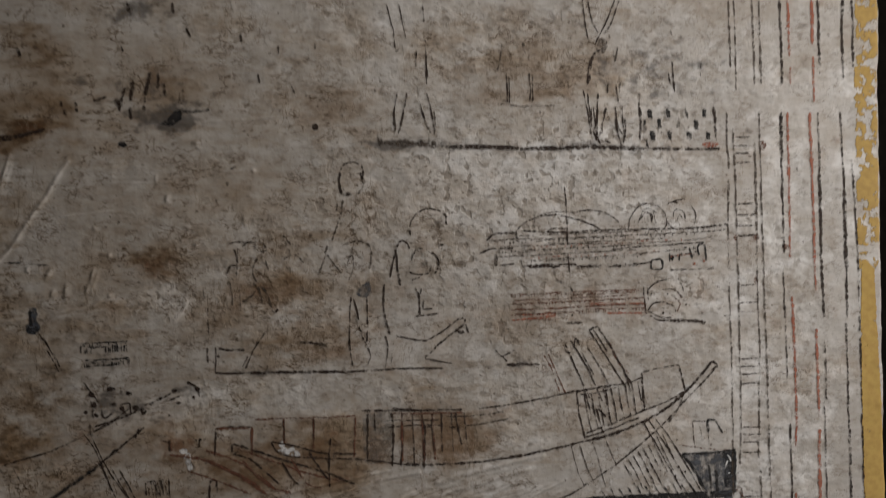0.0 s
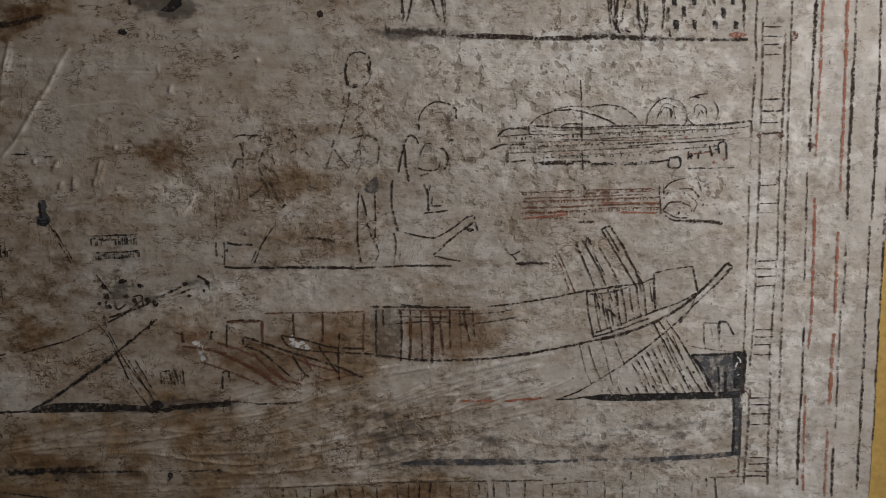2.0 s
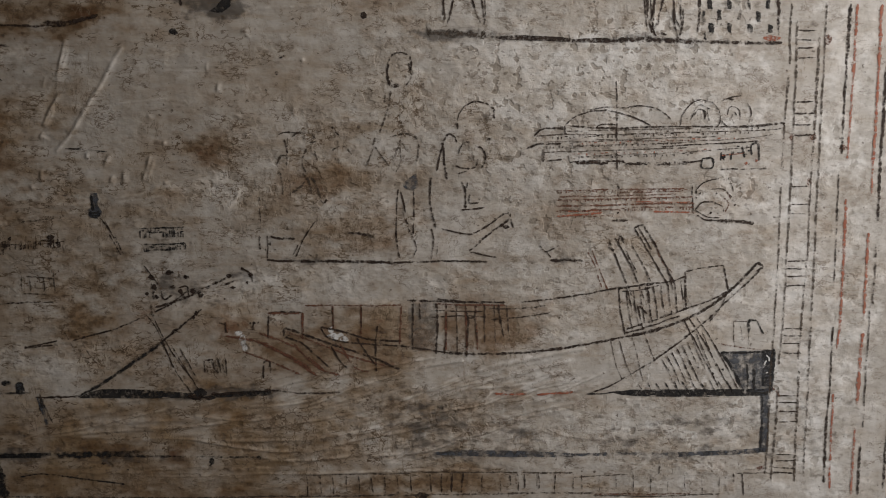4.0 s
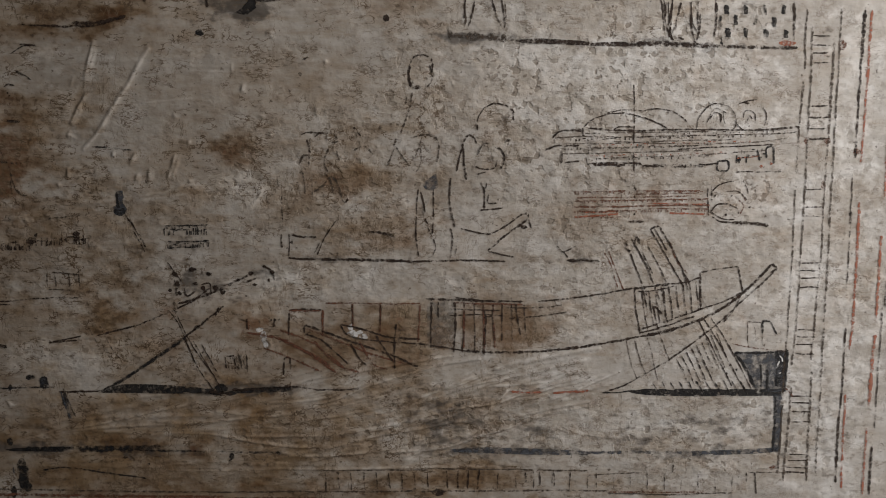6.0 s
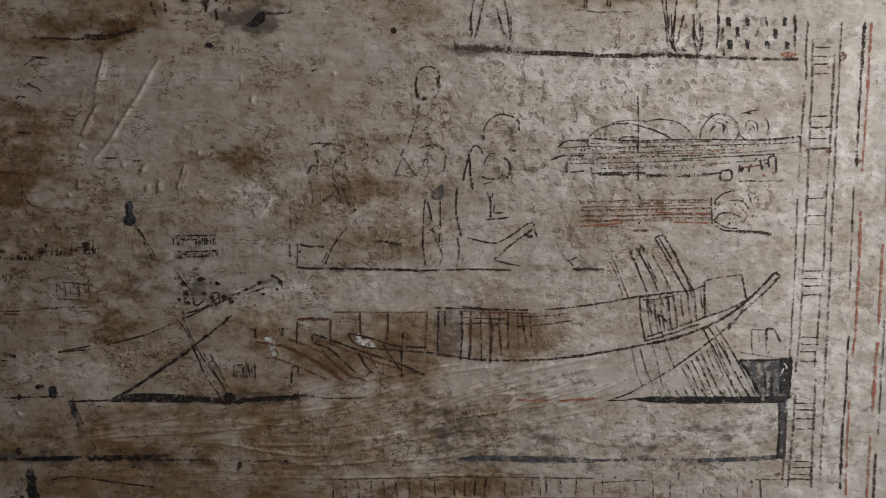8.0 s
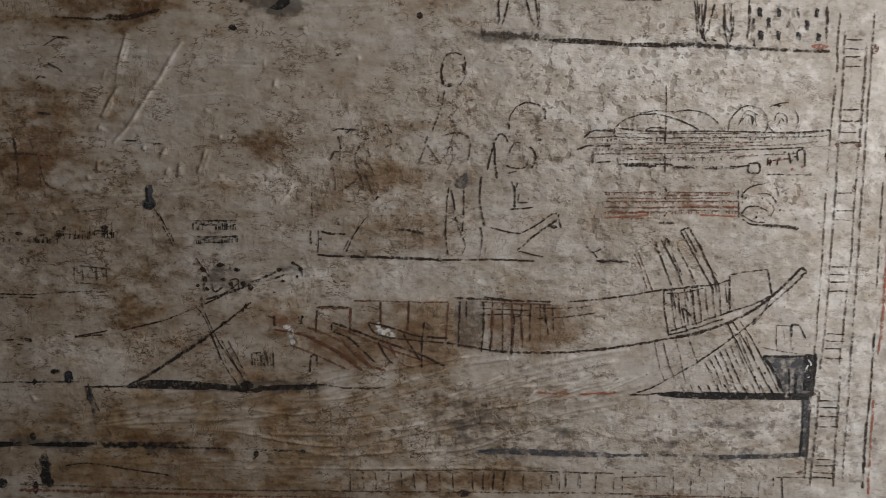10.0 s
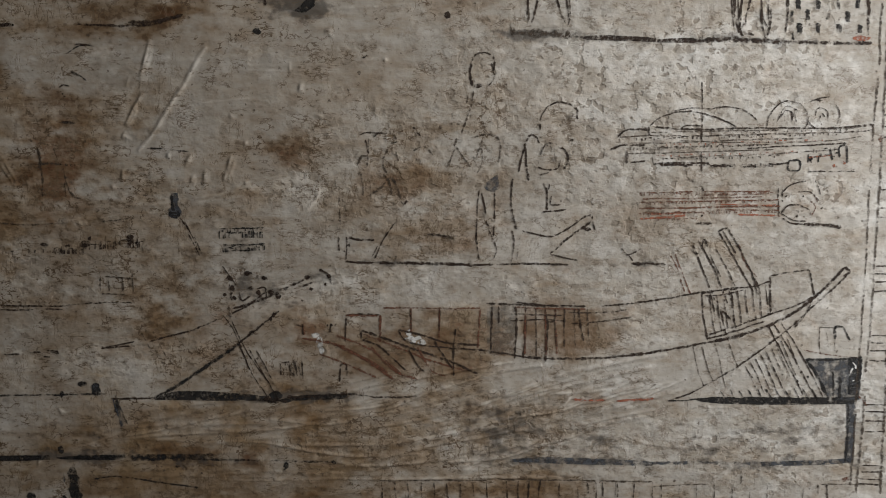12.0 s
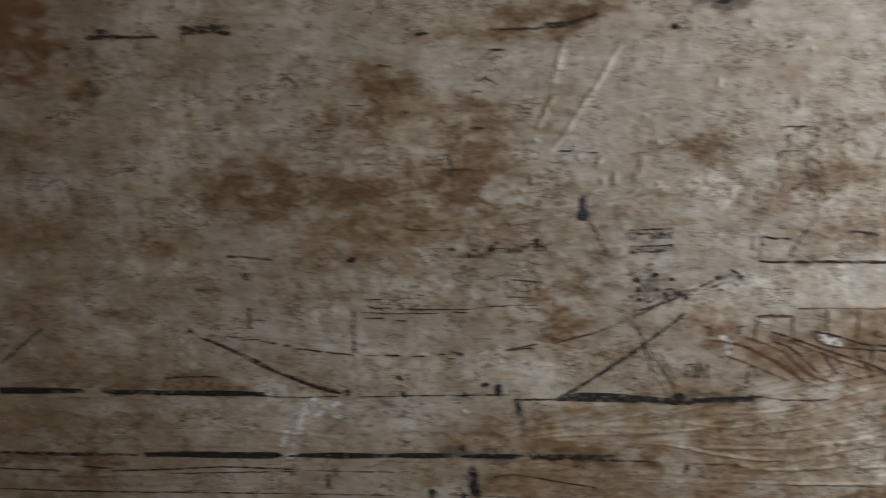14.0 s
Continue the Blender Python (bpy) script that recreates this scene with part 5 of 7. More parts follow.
pen.line(2.2, 16.2, 114.4, 21.4, 122, 28.6, 119.1)
pen.line(1.4, 28.6, 119.1, 30.4, 113.3)
pen.line(2.4, 16.3, 110.3, 17.6, 92.8, 20.2, 75.2)
pen.line(1.6, 49.4, 110.6, 57.2, 106.5, 60.3, 97.2, 55.7, 87.2)
pen.line(1.3, 31.7, 101.7, 37.5, 113.4, 49.3, 112.3, load=0.6)
pen.line(1.4, 28.9, 90, 37.8, 87.1, 49.7, 88.3, 52.6, 97.1)
pen.line(1.3, 40.9, 84.2, 32, 81.7, load=0.7)
pen.line(1.8, 4.1, 78, 2.5, 57.4, 4.4, 41.4)
pen.line(2.4, 4.4, 41.4, 7.5, 30.6, 8.7, 24.7)
pen.line(1.4, 14.7, 24.7, 32.7, 19.9, 47.8, 18.8)
pen.line(1.7, 47.8, 18.8, 65.7, 29.6, 77.5, 38.7, 85.3, 41.1)
pen.spot(86.6, 38.1, 1.80, 1.80)
pen.part("body_line", INK, drawn)
pen.line(2, 43.8, 0.7, 56.9, 12.8, 71.8, 23.1)
pen.line(2.2, 65.8, 20, 77.7, 27.9, 86.6, 35.1)
pen.line(1.8, 43.8, 0.1, 57.2, -2.9, 72.3, -5.9)
pen.line(2, 86.6, 33.9, 89.9, 24.9)
pen.spot(82, 26.1, 3.60, 2.40, load=0.8)
pen.line(1.9, 35.1, 73.5, 39.4, 63.5, 39.6, 45.7)
pen.line(1.6, 35.4, 43.9, 50.4, 45.1, 59.4, 46.4)
pen.line(1.4, 44.2, 60.6, 43.1, 51.6, 53.3, 51.7, load=0.8)
pen.line(1.2, 41.6, 72.4, 40.5, 66.5)
pen.line(1.6, 3.9, 24.6, 6.4, 12.7, 3, -8.5, load=0.7)
pen.line(1.4, 11.8, 17.5, 9, -5.4, load=0.6)
pen.line(1.4, 117.5, 6.9, 125.6, -0.4, 138.8, 6.9, load=0.9)
pen.line(1.4, 125.6, -0.4, 130.1, -6.5, load=0.8)
pen.part("bent_leg", INK, drawn)

drawn = thing("seated_shape", "very faint bent outline in worn brown lines", "wall drawing", -128.3, -8.6, "outline shapes")
pen.line(2, -154.3, 91.6, -150.1, 99.2, -144.2, 100.4)
pen.line(1.8, -142.2, 117.7, -143, 105, -144.4, 88.8)
pen.line(1.8, -138.1, 118.9, -131.1, 123.6, -123.6, 122.5)
pen.line(1.8, -117.2, 122.5, -113.8, 115.1, -120.8, 113.3)
pen.line(1.8, -123.2, 107.5, -128, 94.7, -124.7, 83.1)
pen.line(1.6, -115.1, 105.2, -112.3, 94.8)
pen.line(1.7, -139, 62.6, -130.2, 68.5, -121.3, 78.5, -115.5, 72.7)
pen.line(1.7, -116.6, 76.2, -112.6, 65.6, -109.8, 56.8)
pen.line(1.6, -122.5, 77.3, -118.6, 59.7)
pen.line(1.4, -150.4, 82.9, -147.9, 59.6, load=0.7)
pen.line(1.4, -141.7, 77.2, -140.4, 53.7, load=0.6)
pen.spot(-104, 53.9, 1.80, 1.20)
pen.line(1.8, -97.6, 105.4, -85.9, 109.5, -77.2, 100.9, load=0.6)
pen.line(1.8, -62.6, 89.3, -56.7, 103.9, -53.7, 118.5, load=0.6)
pen.line(1.8, -33.2, 83.7, -36.1, 89.5, -27.3, 115.8, load=0.5)
pen.part("body_line", FAINT, drawn)
pen.line(1.4, -165.7, 18.2, -165.9, 6.3, -166.7, -5.7, load=0.8)
pen.line(1.3, -173, 59.5, -172.6, 47.7, -171.9, 30, load=0.7)
pen.line(1.9, -163.3, 17, -151.6, 15.2, -136.9, 14.7)
pen.line(1.3, -137.2, -4.4, -128, 15.3, -116, 33.2)
pen.line(1.2, -140.1, -2.6, -134, 9.3)
pen.line(1.8, -173.9, 18.2, -173.6, 3.3, load=0.7)
pen.spot(-163.5, 9.3, 1.80, 1.80)
pen.spot(-168.3, 3.3, 1.20, 1.20)
pen.line(2.4, -83.6, 21.4, -62.8, 18.5, -56.9, 15.5, load=0.6)
pen.part("box_line", INK, drawn)

drawn = thing("ruled_inscription", "wide panel of ruled lines and unreadable dark signs", "inscription", 242.1, 88.4, "panels")
pen.line(1.4, 111.6, 119.8, 132.4, 121.2, 141.3, 121.8)
pen.line(1.2, 141.3, 121.8, 192.3, 121.7, 246.5, 123.3, 349.6, 126.5, load=0.8)
pen.line(1.2, 114.7, 114, 168.5, 114.4, 240.7, 117.9, 301.2, 119.6, load=0.7)
pen.line(1.1, 144.2, 124.8, 204.1, 126.4, 276.5, 128.2)
pen.line(1.1, 121, 103.5, 180.9, 105.1, 271.5, 108.2)
pen.line(1.1, 175.1, 99.8, 265.6, 103.4, 338.5, 108.7, load=0.7)
pen.line(0.96, 174.5, 116.8, 240.8, 115, 319.7, 116.8, 362.1, 121.9, load=0.8)
pen.line(1.1, 150.7, 109.6, 204.8, 111.2, 283.3, 114.2, load=0.8)
pen.part("ruled_line", FAINT, drawn)
pen.line(1.8, 110.4, 119.8, 115.6, 125.7, 122.1, 128.1)
pen.line(2.2, 122.1, 128.1, 132.2, 128.2, 141.7, 128.2)
pen.line(1.8, 141.7, 130.6, 142.6, 121.2)
pen.line(2, 101.8, 106.9, 111.8, 111.1, 120.7, 111.7)
pen.line(1.9, 120.8, 111.1, 138.6, 112.4)
pen.line(2.8, 119.7, 107, 119.4, 93.5)
pen.line(1.8, 124.2, 94.7, 139.1, 96)
pen.line(1.7, 147, 130.6, 174, 128.5, 210.1, 128.2)
pen.line(1.6, 210, 128.8, 264.3, 129.9, 325, 129.8)
pen.line(2.2, 325, 129.8, 349.3, 131.2, 373.5, 133.8)
pen.spot(373.6, 132.6, 2.40, 1.80)
pen.line(1.4, 349.6, 126.5, 364.8, 127.2, 372.6, 129.1)
pen.line(1.8, 148.2, 93.1, 169.2, 94.4, 205.5, 94.1)
pen.line(3, 154.3, 92.6, 187.4, 92.2)
pen.line(2.2, 205.6, 91.1, 229.8, 91.9)
pen.line(2.2, 235.9, 90.7, 272.3, 91.6, load=0.8)
pen.line(1.4, 272.3, 92.8, 287.4, 94.6)
pen.line(1.2, 303.2, 85.8, 358.4, 86.2, load=0.6)
pen.line(1.3, 244.1, 109.1, 289.5, 111.8, 347.3, 114.7)
pen.part("dark_line", INK, drawn)
pen.line(1.8, 287.3, 97, 298.3, 97.1, 298.8, 87.6, 287.8, 87.5, 287.3, 97)
pen.part("sign", BLACK, drawn)
pen.glyphs(9.6, 305.1, 94.8, 338, 96.8, 9)
pen.part("inscribed_sign", BLACK, drawn)
pen.glyphs(4.2, 302.2, 103.7, 338.6, 107.5, 6)
pen.part("inscribed_sign", BLACK, drawn)
pen.line(2.4, 346.8, 113.5, 348, 104, 348.6, 94.5)
pen.line(1.8, 346.8, 113.5, 339.6, 111, 340.3, 100.4)
pen.line(1.8, 329.3, 108.6, 333.1, 97.9)
pen.spot(309.8, 99, 2.40, 2.40)
pen.spot(320.5, 102.6, 1.80, 1.80)
pen.part("sign", BLACK, drawn)
pen.glyphs(4.2, 205.7, 87.6, 284.6, 90.5, 6, load=0.7)
pen.part("inscribed_sign", BLACK, drawn)
pen.spot(334.7, 92, 2.40, 1.80, load=0.8)
pen.spot(345.5, 95, 1.80, 1.80, load=0.7)
pen.line(1.2, 308.5, 100.1, 332.8, 102.7)
pen.part("sign_red", RED, drawn)
pen.glyphs(3, 120.9, 107, 265.2, 111.7, 34, load=0.8)
pen.part("inscribed_sign", INK, drawn)
pen.glyphs(3, 151.1, 96.7, 278, 99.9, 30, load=0.8)
pen.part("inscribed_sign", INK, drawn)
pen.glyphs(3, 126.6, 116.4, 337.6, 122.9, 44, load=0.7)
pen.part("inscribed_sign", INK, drawn)
pen.glyphs(2.4, 145.3, 90.7, 278.4, 91.6, 30)
pen.part("inscribed_sign", INK, drawn)
pen.glyphs(2.4, 240.4, 124.4, 361.7, 127.8, 20, load=0.8)
pen.part("inscribed_sign", INK, drawn)
pen.glyphs(2.4, 156.7, 110.8, 325.8, 116.9, 26, load=0.7)
pen.part("inscribed_sign", RED, drawn)
pen.glyphs(2.4, 145, 99.6, 302.1, 104.8, 20, load=0.6)
pen.part("inscribed_sign", RED, drawn)
pen.line(1.4, 142.8, 131.7, 152.7, 139.4, 167.5, 144.8, 186.5, 146.7)
pen.line(1.6, 186.5, 146.1, 206.5, 141.6, 224.8, 134.8, 234.1, 129)
pen.line(1.3, 206.2, 148.6, 221.1, 151.1, 239.3, 147.2, 253, 137.4)
pen.line(1.1, 167.4, 146.5, 185.2, 149.6, 206.2, 148.6, load=0.6)
pen.line(1.2, 174, 128.5, 179.9, 132.1, 194.9, 131.6, load=0.7)
pen.line(1.3, 263, 130.5, 264.9, 141.6, 273.9, 153.4, 283.9, 157.5)
pen.line(1.3, 283.9, 157.5, 296.2, 154.2, 303.3, 146.1)
pen.line(1.1, 303.3, 146.1, 305.1, 136.1, 301.9, 129.6)
pen.line(1.1, 276.9, 141.7, 281.5, 147.6, 288.9, 144.8, 288.2, 136)
pen.line(0.96, 273, 135.8, 281.2, 151.7, 293.6, 147.7, load=0.7)
pen.bars(0.84, 5, (276.6, 147.6), (277.3, 135.9), (290.5, 147.7), (293, 136), load=0.6)
pen.line(1.1, 312.1, 142, 314.6, 149.7, 323.8, 148, 325.6, 139.2)
pen.line(0.96, 317.1, 139.2, 319.2, 145, 323.1, 140.4)
pen.line(1.2, 306.3, 156.6, 314, 159.6, 326, 161.5)
pen.spot(316, 157.9, 3.60, 1.50, load=0.8)
pen.line(1.1, 332.6, 153.9, 337.4, 145.2, 335.7, 133.5, load=0.8)
pen.line(0.96, 306.3, 136.1, 312.8, 130.3, load=0.7)
pen.part("arch", INK, drawn)
pen.line(1.4, 194.3, 175.7, 194.8, 164.1, load=0.7)
pen.line(1.8, 195.5, 146.2, 196.6, 135.1)
pen.line(2.2, 196.4, 125.2, 196.2, 114.6)
pen.line(1.4, 196.5, 105.8, 198, 85.2, load=0.8)
pen.spot(199.9, 67.3, 1.80, 1.80)
pen.spot(199.6, 58.4, 1.20, 1.80)
pen.line(2.4, 194.6, 32.5, 211.1, 32.5)
pen.spot(200.4, 40.3, 1.20, 1.20)
pen.line(1.2, 195.3, 167, 196.5, 120.5, load=0.5)
pen.part("centre_line", INK, drawn)

drawn = thing("ruled_inscription", "panel of ruled faded red lines with a coiled end", "inscription", 244.7, 32.7, "panels")
pen.line(1.2, 134.1, 63.4, 182.4, 64.8, 231, 65.1, 270.6, 65.9)
pen.line(1.3, 137.3, 57.4, 194.8, 58.3, 261.8, 59.9, load=0.8)
pen.line(1.2, 131.4, 53.8, 207.1, 55.4, 280.3, 56.9, load=0.7)
pen.line(1.8, 134.6, 47.9, 170.9, 48, 243.9, 50.2, 281.9, 50.3)
pen.line(1.2, 137.7, 43.1, 201.4, 44, load=0.8)
pen.line(1.1, 188.6, 61.3, 267.7, 62.9, load=0.7)
pen.line(1.2, 213.5, 46.4, 280.9, 46.1, load=0.7)
pen.part("red_line", FAINT_RED, drawn)
pen.line(1.6, 238.2, 41.7, 259.6, 41.2, 282.4, 40.1, load=0.8)
pen.line(1.8, 134.9, 37.1, 159.1, 38.4, 183.3, 40.9, load=0.9)
pen.line(1.3, 146.8, 41.9, 183.2, 43.3, load=0.7)
pen.line(1.2, 213.3, 51.8, 277.5, 51.5, load=0.7)
pen.part("red_strong", RED, drawn)
pen.glyphs(2.4, 134.2, 61, 273.8, 62.9, 34)
pen.part("inscribed_sign", FAINT_RED, drawn)
pen.glyphs(3, 134.5, 51.5, 274.3, 54.5, 40)
pen.part("inscribed_sign", FAINT_RED, drawn)
pen.glyphs(3, 134.8, 40.7, 277.9, 43.7, 40)
pen.part("inscribed_sign", FAINT_RED, drawn)
pen.glyphs(2.4, 135, 34.7, 195.7, 36.1, 14)
pen.part("inscribed_sign", FAINT_RED, drawn)
pen.line(1.4, 278.4, 68.9, 279.1, 55.7, 281.3, 38.9)
pen.line(1.2, 282, 70.2, 283.5, 54.6, load=0.8)
pen.line(1.3, 282.9, 64.8, 291.7, 72.6, 306.8, 76.3)
pen.line(1.4, 282.3, 42.5, 289.8, 51, 302.1, 51.6)
pen.line(1.3, 302.1, 51.6, 311.6, 46.8, 313.2, 40.8, load=0.8)
pen.line(1.3, 283.5, 42.5, 296.9, 35.3, 309.2, 34.7)
pen.line(1.2, 298.3, 64.8, 311.8, 64.9, 322.1, 55.9, load=0.9)
pen.line(1.1, 316, 76.9, 321.3, 69.2, 323, 62, load=0.7)
pen.spot(300.6, 45, 1.56, 1.56)
pen.spot(299.7, 40.1, 1.44, 1.56)
pen.spot(304.6, 60.7, 1.20, 1.20)
pen.spot(325.7, 48.1, 1.20, 1.20)
pen.spot(287.5, 60.6, 1.20, 1.20)
pen.part("coil", INK, drawn)
pen.line(1.6, 284.4, 37.7, 293.9, 32.8, 306.3, 31.7)
pen.line(2.8, 306.3, 31.7, 324.9, 31.1, 346.7, 28.8)
pen.part("base_line", INK, drawn)
pen.line(1.6, 312.3, 55.9, 318.8, 49.9, 315, 40.8)
pen.line(1.2, 315.6, 61.9, 320.4, 54.7)
pen.part("coil_red", FAINT_RED, drawn)

drawn = thing("small_sign", "small dark hooked sign above the stand", "wall drawing", 342.3, -98.7)
pen.line(2.2, 347.6, -92.4, 347.2, -77.2, 355.4, -76.6)
pen.line(2, 355.4, -76.6, 360.4, -84.8, 363.9, -91.1)
pen.part("sign", BLACK, drawn)
pen.line(1.2, 330.2, -77.2, 331.5, -98.6, 333.2, -106.3)
pen.line(1.3, 330.2, -77.2, 345.4, -77.8)
pen.line(1.2, 338.1, -82.8, 340, -92.3, load=0.7)
pen.line(1.2, 347.6, -92.4, 348.4, -105.1, load=0.7)
pen.part("sign_faint", FAINT, drawn)
pen.line(1.2, 317.2, -101.8, 339.6, -106.3, 377.9, -110.3, load=0.7)
pen.part("red_line", FAINT_RED, drawn)

drawn = thing("checker_panel", "panel with staggered dark squares", "wall drawing", 319.1, 224.8)
pen.fill(286.1, 257.6, 291, 257.1, 291.2, 247.8, 286.7, 248)
pen.fill(306.6, 257.9, 311, 257.4, 311.2, 248.1, 307.2, 248.3, load=0.8)
pen.fill(327.1, 257.6, 331.1, 257.2, 331.2, 247.8, 327.6, 248.1, load=0.55)
pen.fill(346.7, 258.5, 350.8, 258, 350.9, 248.7, 347.3, 248.9, load=0.5)
pen.fill(296.4, 248.2, 300.9, 247.7, 301.1, 237.1, 297, 237.3, load=0.8)
pen.fill(337.5, 246.6, 342.4, 246.1, 342.6, 235.4, 338.1, 235.7, load=0.85)
pen.fill(288.1, 234.4, 294.1, 234, 294.2, 224.6, 288.6, 224.8)
pen.fill(307.8, 234.7, 312.6, 234.3, 312.8, 224.8, 308.3, 225.1, load=0.8)
pen.fill(329.1, 233.8, 334.6, 233.4, 334.6, 225.2, 329.5, 225.4, load=0.7)
pen.fill(350.4, 233.6, 355.3, 233.1, 355.4, 224.9, 350.9, 225.1, load=0.6)
pen.fill(283.9, 224.6, 286.3, 224.1, 286.3, 217.1, 284.3, 217.4, load=0.8)
pen.fill(279.8, 246.9, 284.3, 246.4, 284.5, 234.5, 280.5, 234.8, load=0.6)
pen.fill(317.7, 245, 321.6, 244.5, 321.7, 237.6, 318.2, 237.8, load=0.4)
pen.part("square", BLACK, drawn)
pen.line(2.4, 277.7, 259.3, 278.1, 242.4, 277.3, 224.2)
pen.line(2.6, 359.3, 260.5, 361, 243.6, 361.4, 229.3, load=0.8)
pen.line(1.8, 361.4, 229.3, 362.5, 223.1)
pen.part("frame", INK, drawn)
pen.spot(355.5, 219.6, 9.60, 3.00, load=0.7)
pen.part("red_corner", RED, drawn)

drawn = thing("upright_shape", "thin worn outlines of long upright shapes", "wall drawing", 223.9, 221.2)
pen.line(1.8, 224.5, 258.4, 224.7, 241.6, 229.7, 224.7)
pen.line(1.8, 231.6, 258.5, 230.2, 238.8, 229.7, 223.5)
pen.line(2, 241.1, 258.7, 237.1, 241.7, 235.3, 230.4)
pen.line(2, 229.1, 236, 232.1, 223.6, 234.6, 221.3)
pen.line(1.8, 261.1, 247.7, 261.3, 233.6, 258.5, 219.4)
pen.line(1.8, 251.1, 247.6, 253, 233.5, 257.3, 218.2)
pen.line(1.6, 238.6, 223.7, 244.7, 221.5)
pen.part("line", INK, drawn)
pen.line(1.8, 16.6, 255.2, 17.9, 241.3, 17.4, 234)
pen.line(1.8, 26.4, 255.3, 24.2, 241.4, 20.8, 231.9)
pen.line(1.4, 46, 255.6, 49.7, 241.8, 54.5, 232.3)
pen.line(1.4, 58.1, 255.8, 59, 239.1, 57.4, 230.7)
pen.line(2.4, 41.8, 223.2, 53.4, 225, 58.2, 217.8)
pen.part("faint_line", FAINT, drawn)

drawn = thing("ruled_band", "band of ruled lines with short uprights along the base", "wall drawing", 67.8, -267.3)
pen.line(1.4, -134.7, -241.9, -94.7, -242.4, -20.2, -242.6)
pen.line(1.7, -4.6, -241.5, 67.4, -243.6, 159.1, -246)
pen.line(1.2, 159.2, -251.2, 219.7, -248.6)
pen.line(1.8, -156.7, -265.7, -57.6, -267, 36.3, -268.2)
pen.line(1.8, 36.3, -268.2, 131.2, -268.7, 182.2, -270)
pen.line(1.6, 182.3, -272.7, 259.4, -275, 323.9, -273.2)
pen.line(1.8, -483.2, -259, -363.7, -263.1, -242.5, -265.9, -156.7, -265.7, load=0.9)
pen.line(1.4, 342, -249.4, 400.5, -250.7, load=0.9)
pen.part("long_line", FAINT, drawn)
pen.bars(1.6, 4, (2.2, -242.8), (2.4, -265.1), (37.3, -243.2), (36.3, -265.5))
pen.bars(1.2, 9, (-131.7, -243.9), (-130.7, -264.7), (-20.2, -245.2), (-18.9, -264.8), load=0.6)
pen.bars(1.2, 6, (58, -246.1), (58.9, -265.8), (159.1, -247.3), (159.7, -267.1), load=0.6)
pen.bars(1.4, 3, (89.5, -246.5), (90.4, -259.6), (121, -245.5), (122.2, -265.3), load=0.8)
pen.spot(-7.6, -268.9, 7.20, 4.20, load=0.6)
pen.bars(0.96, 9, (168.7, -248.7), (169.3, -265.9), (322.7, -251.8), (324, -274.5), load=0.45)
pen.line(1.8, 255.1, -239.1, 254.9, -248.4)
pen.line(1.6, 348.4, -249.5, 351.3, -274.9, load=0.8)
pen.line(1.6, 338.7, -249.4, 340.1, -261.4, load=0.6)
pen.part("upright", INK, drawn)
pen.line(3, -483.6, -265.4, -364, -268.9, -242.7, -271.1)
pen.line(1.8, -285.5, -273.1, -181.5, -273.2, -107.3, -274.9, load=0.8)
pen.line(1.6, 182.2, -271.4, 291.5, -272.8, load=0.7)
pen.part("red_line", FAINT_RED, drawn)

drawn = thing("lime_splash", "small white lime splashes on the drawn boat", "plaster splash", -99.4, -90.9)
pen.spot(-195.4, -91.9, 4.2, 7.6, load=0.7)
pen.spot(-199.4, -84.5, 4.20, 3.00, load=0.8)
pen.spot(-193.2, -100.5, 2.40, 3.60, load=0.7)
pen.spot(-100.4, -89.7, 6.0, 4.6, load=0.6)
pen.spot(-93.0, -87.5, 3.6, 2.4, load=0.6)
pen.spot(-102.4, -81.7, 3.00, 3.60, load=0.8)
pen.spot(-88.6, -92.2, 4.80, 3.60, load=0.6)
pen.part("splash", LIME, drawn)

drawn = thing("lime_splash", "pale smear of lime run down over the base lines", "plaster splash", -646.2, -192.7)
pen.line(9, -615, -144.9, -632.9, -160.3, -644.2, -179.7, -653.2, -202.6, -659.5, -220.4, load=0.5)
pen.line(6, -629.7, -148.7, -645.9, -165.5, -659.9, -186.4, -667.5, -206, load=0.35)
pen.line(5, -596.7, -152.4, -612.8, -161.5, -628.6, -173.1, -636.5, -189.4, load=0.35)
pen.spot(-600.7, -169.7, 6.0, 4.0, load=0.35)
pen.part("smear", LIME, drawn)

drawn = thing("crack_line", "thin dark crack in the plaster", "crack", -374.6, -241.1)
pen.line(1.4, -434.2, -237.9, -413.2, -235.5, -392.4, -237.7)
pen.line(1.7, -392.4, -237.7, -362.7, -243.1, -325.7, -248.7)
pen.line(1.1, -440.2, 199, -425.9, 206.8, -412, 207, load=0.7)
pen.line(1.2, -436.9, 182.5, -427.8, 178.1, -421.9, 173.8, load=0.7)
pen.line(1.1, -364.7, 107.4, -345, 106.4, -322.4, 103.7, load=0.6)
pen.part("line", BLACK, drawn)

drawn = thing("register_line", "broken black line under the old boats", "wall drawing", -857.6, -144.9, "register lines")
pen.fill(-992.8, -139.3, -951.5, -138.6, -890.6, -140.4, -891.1, -145, -952.4, -146.5, -993.6, -146, load=0.85)
pen.fill(-779.6, -144.7, -739, -142, -687.6, -143.2, -688, -148.3, -733.1, -149.1, -778.5, -148)
pen.line(3, -870.8, -143, -847.7, -146.2, -824.3, -144.2, load=0.8)
pen.line(2.4, -808, -146.8, -778.4, -146.7, load=0.7)
pen.line(1.8, -687.9, -147.7, -649.9, -149.5, -599.5, -148, load=0.6)
pen.line(1.6, -574.6, -148.6, -500.9, -147, -416.7, -146.1, load=0.6)
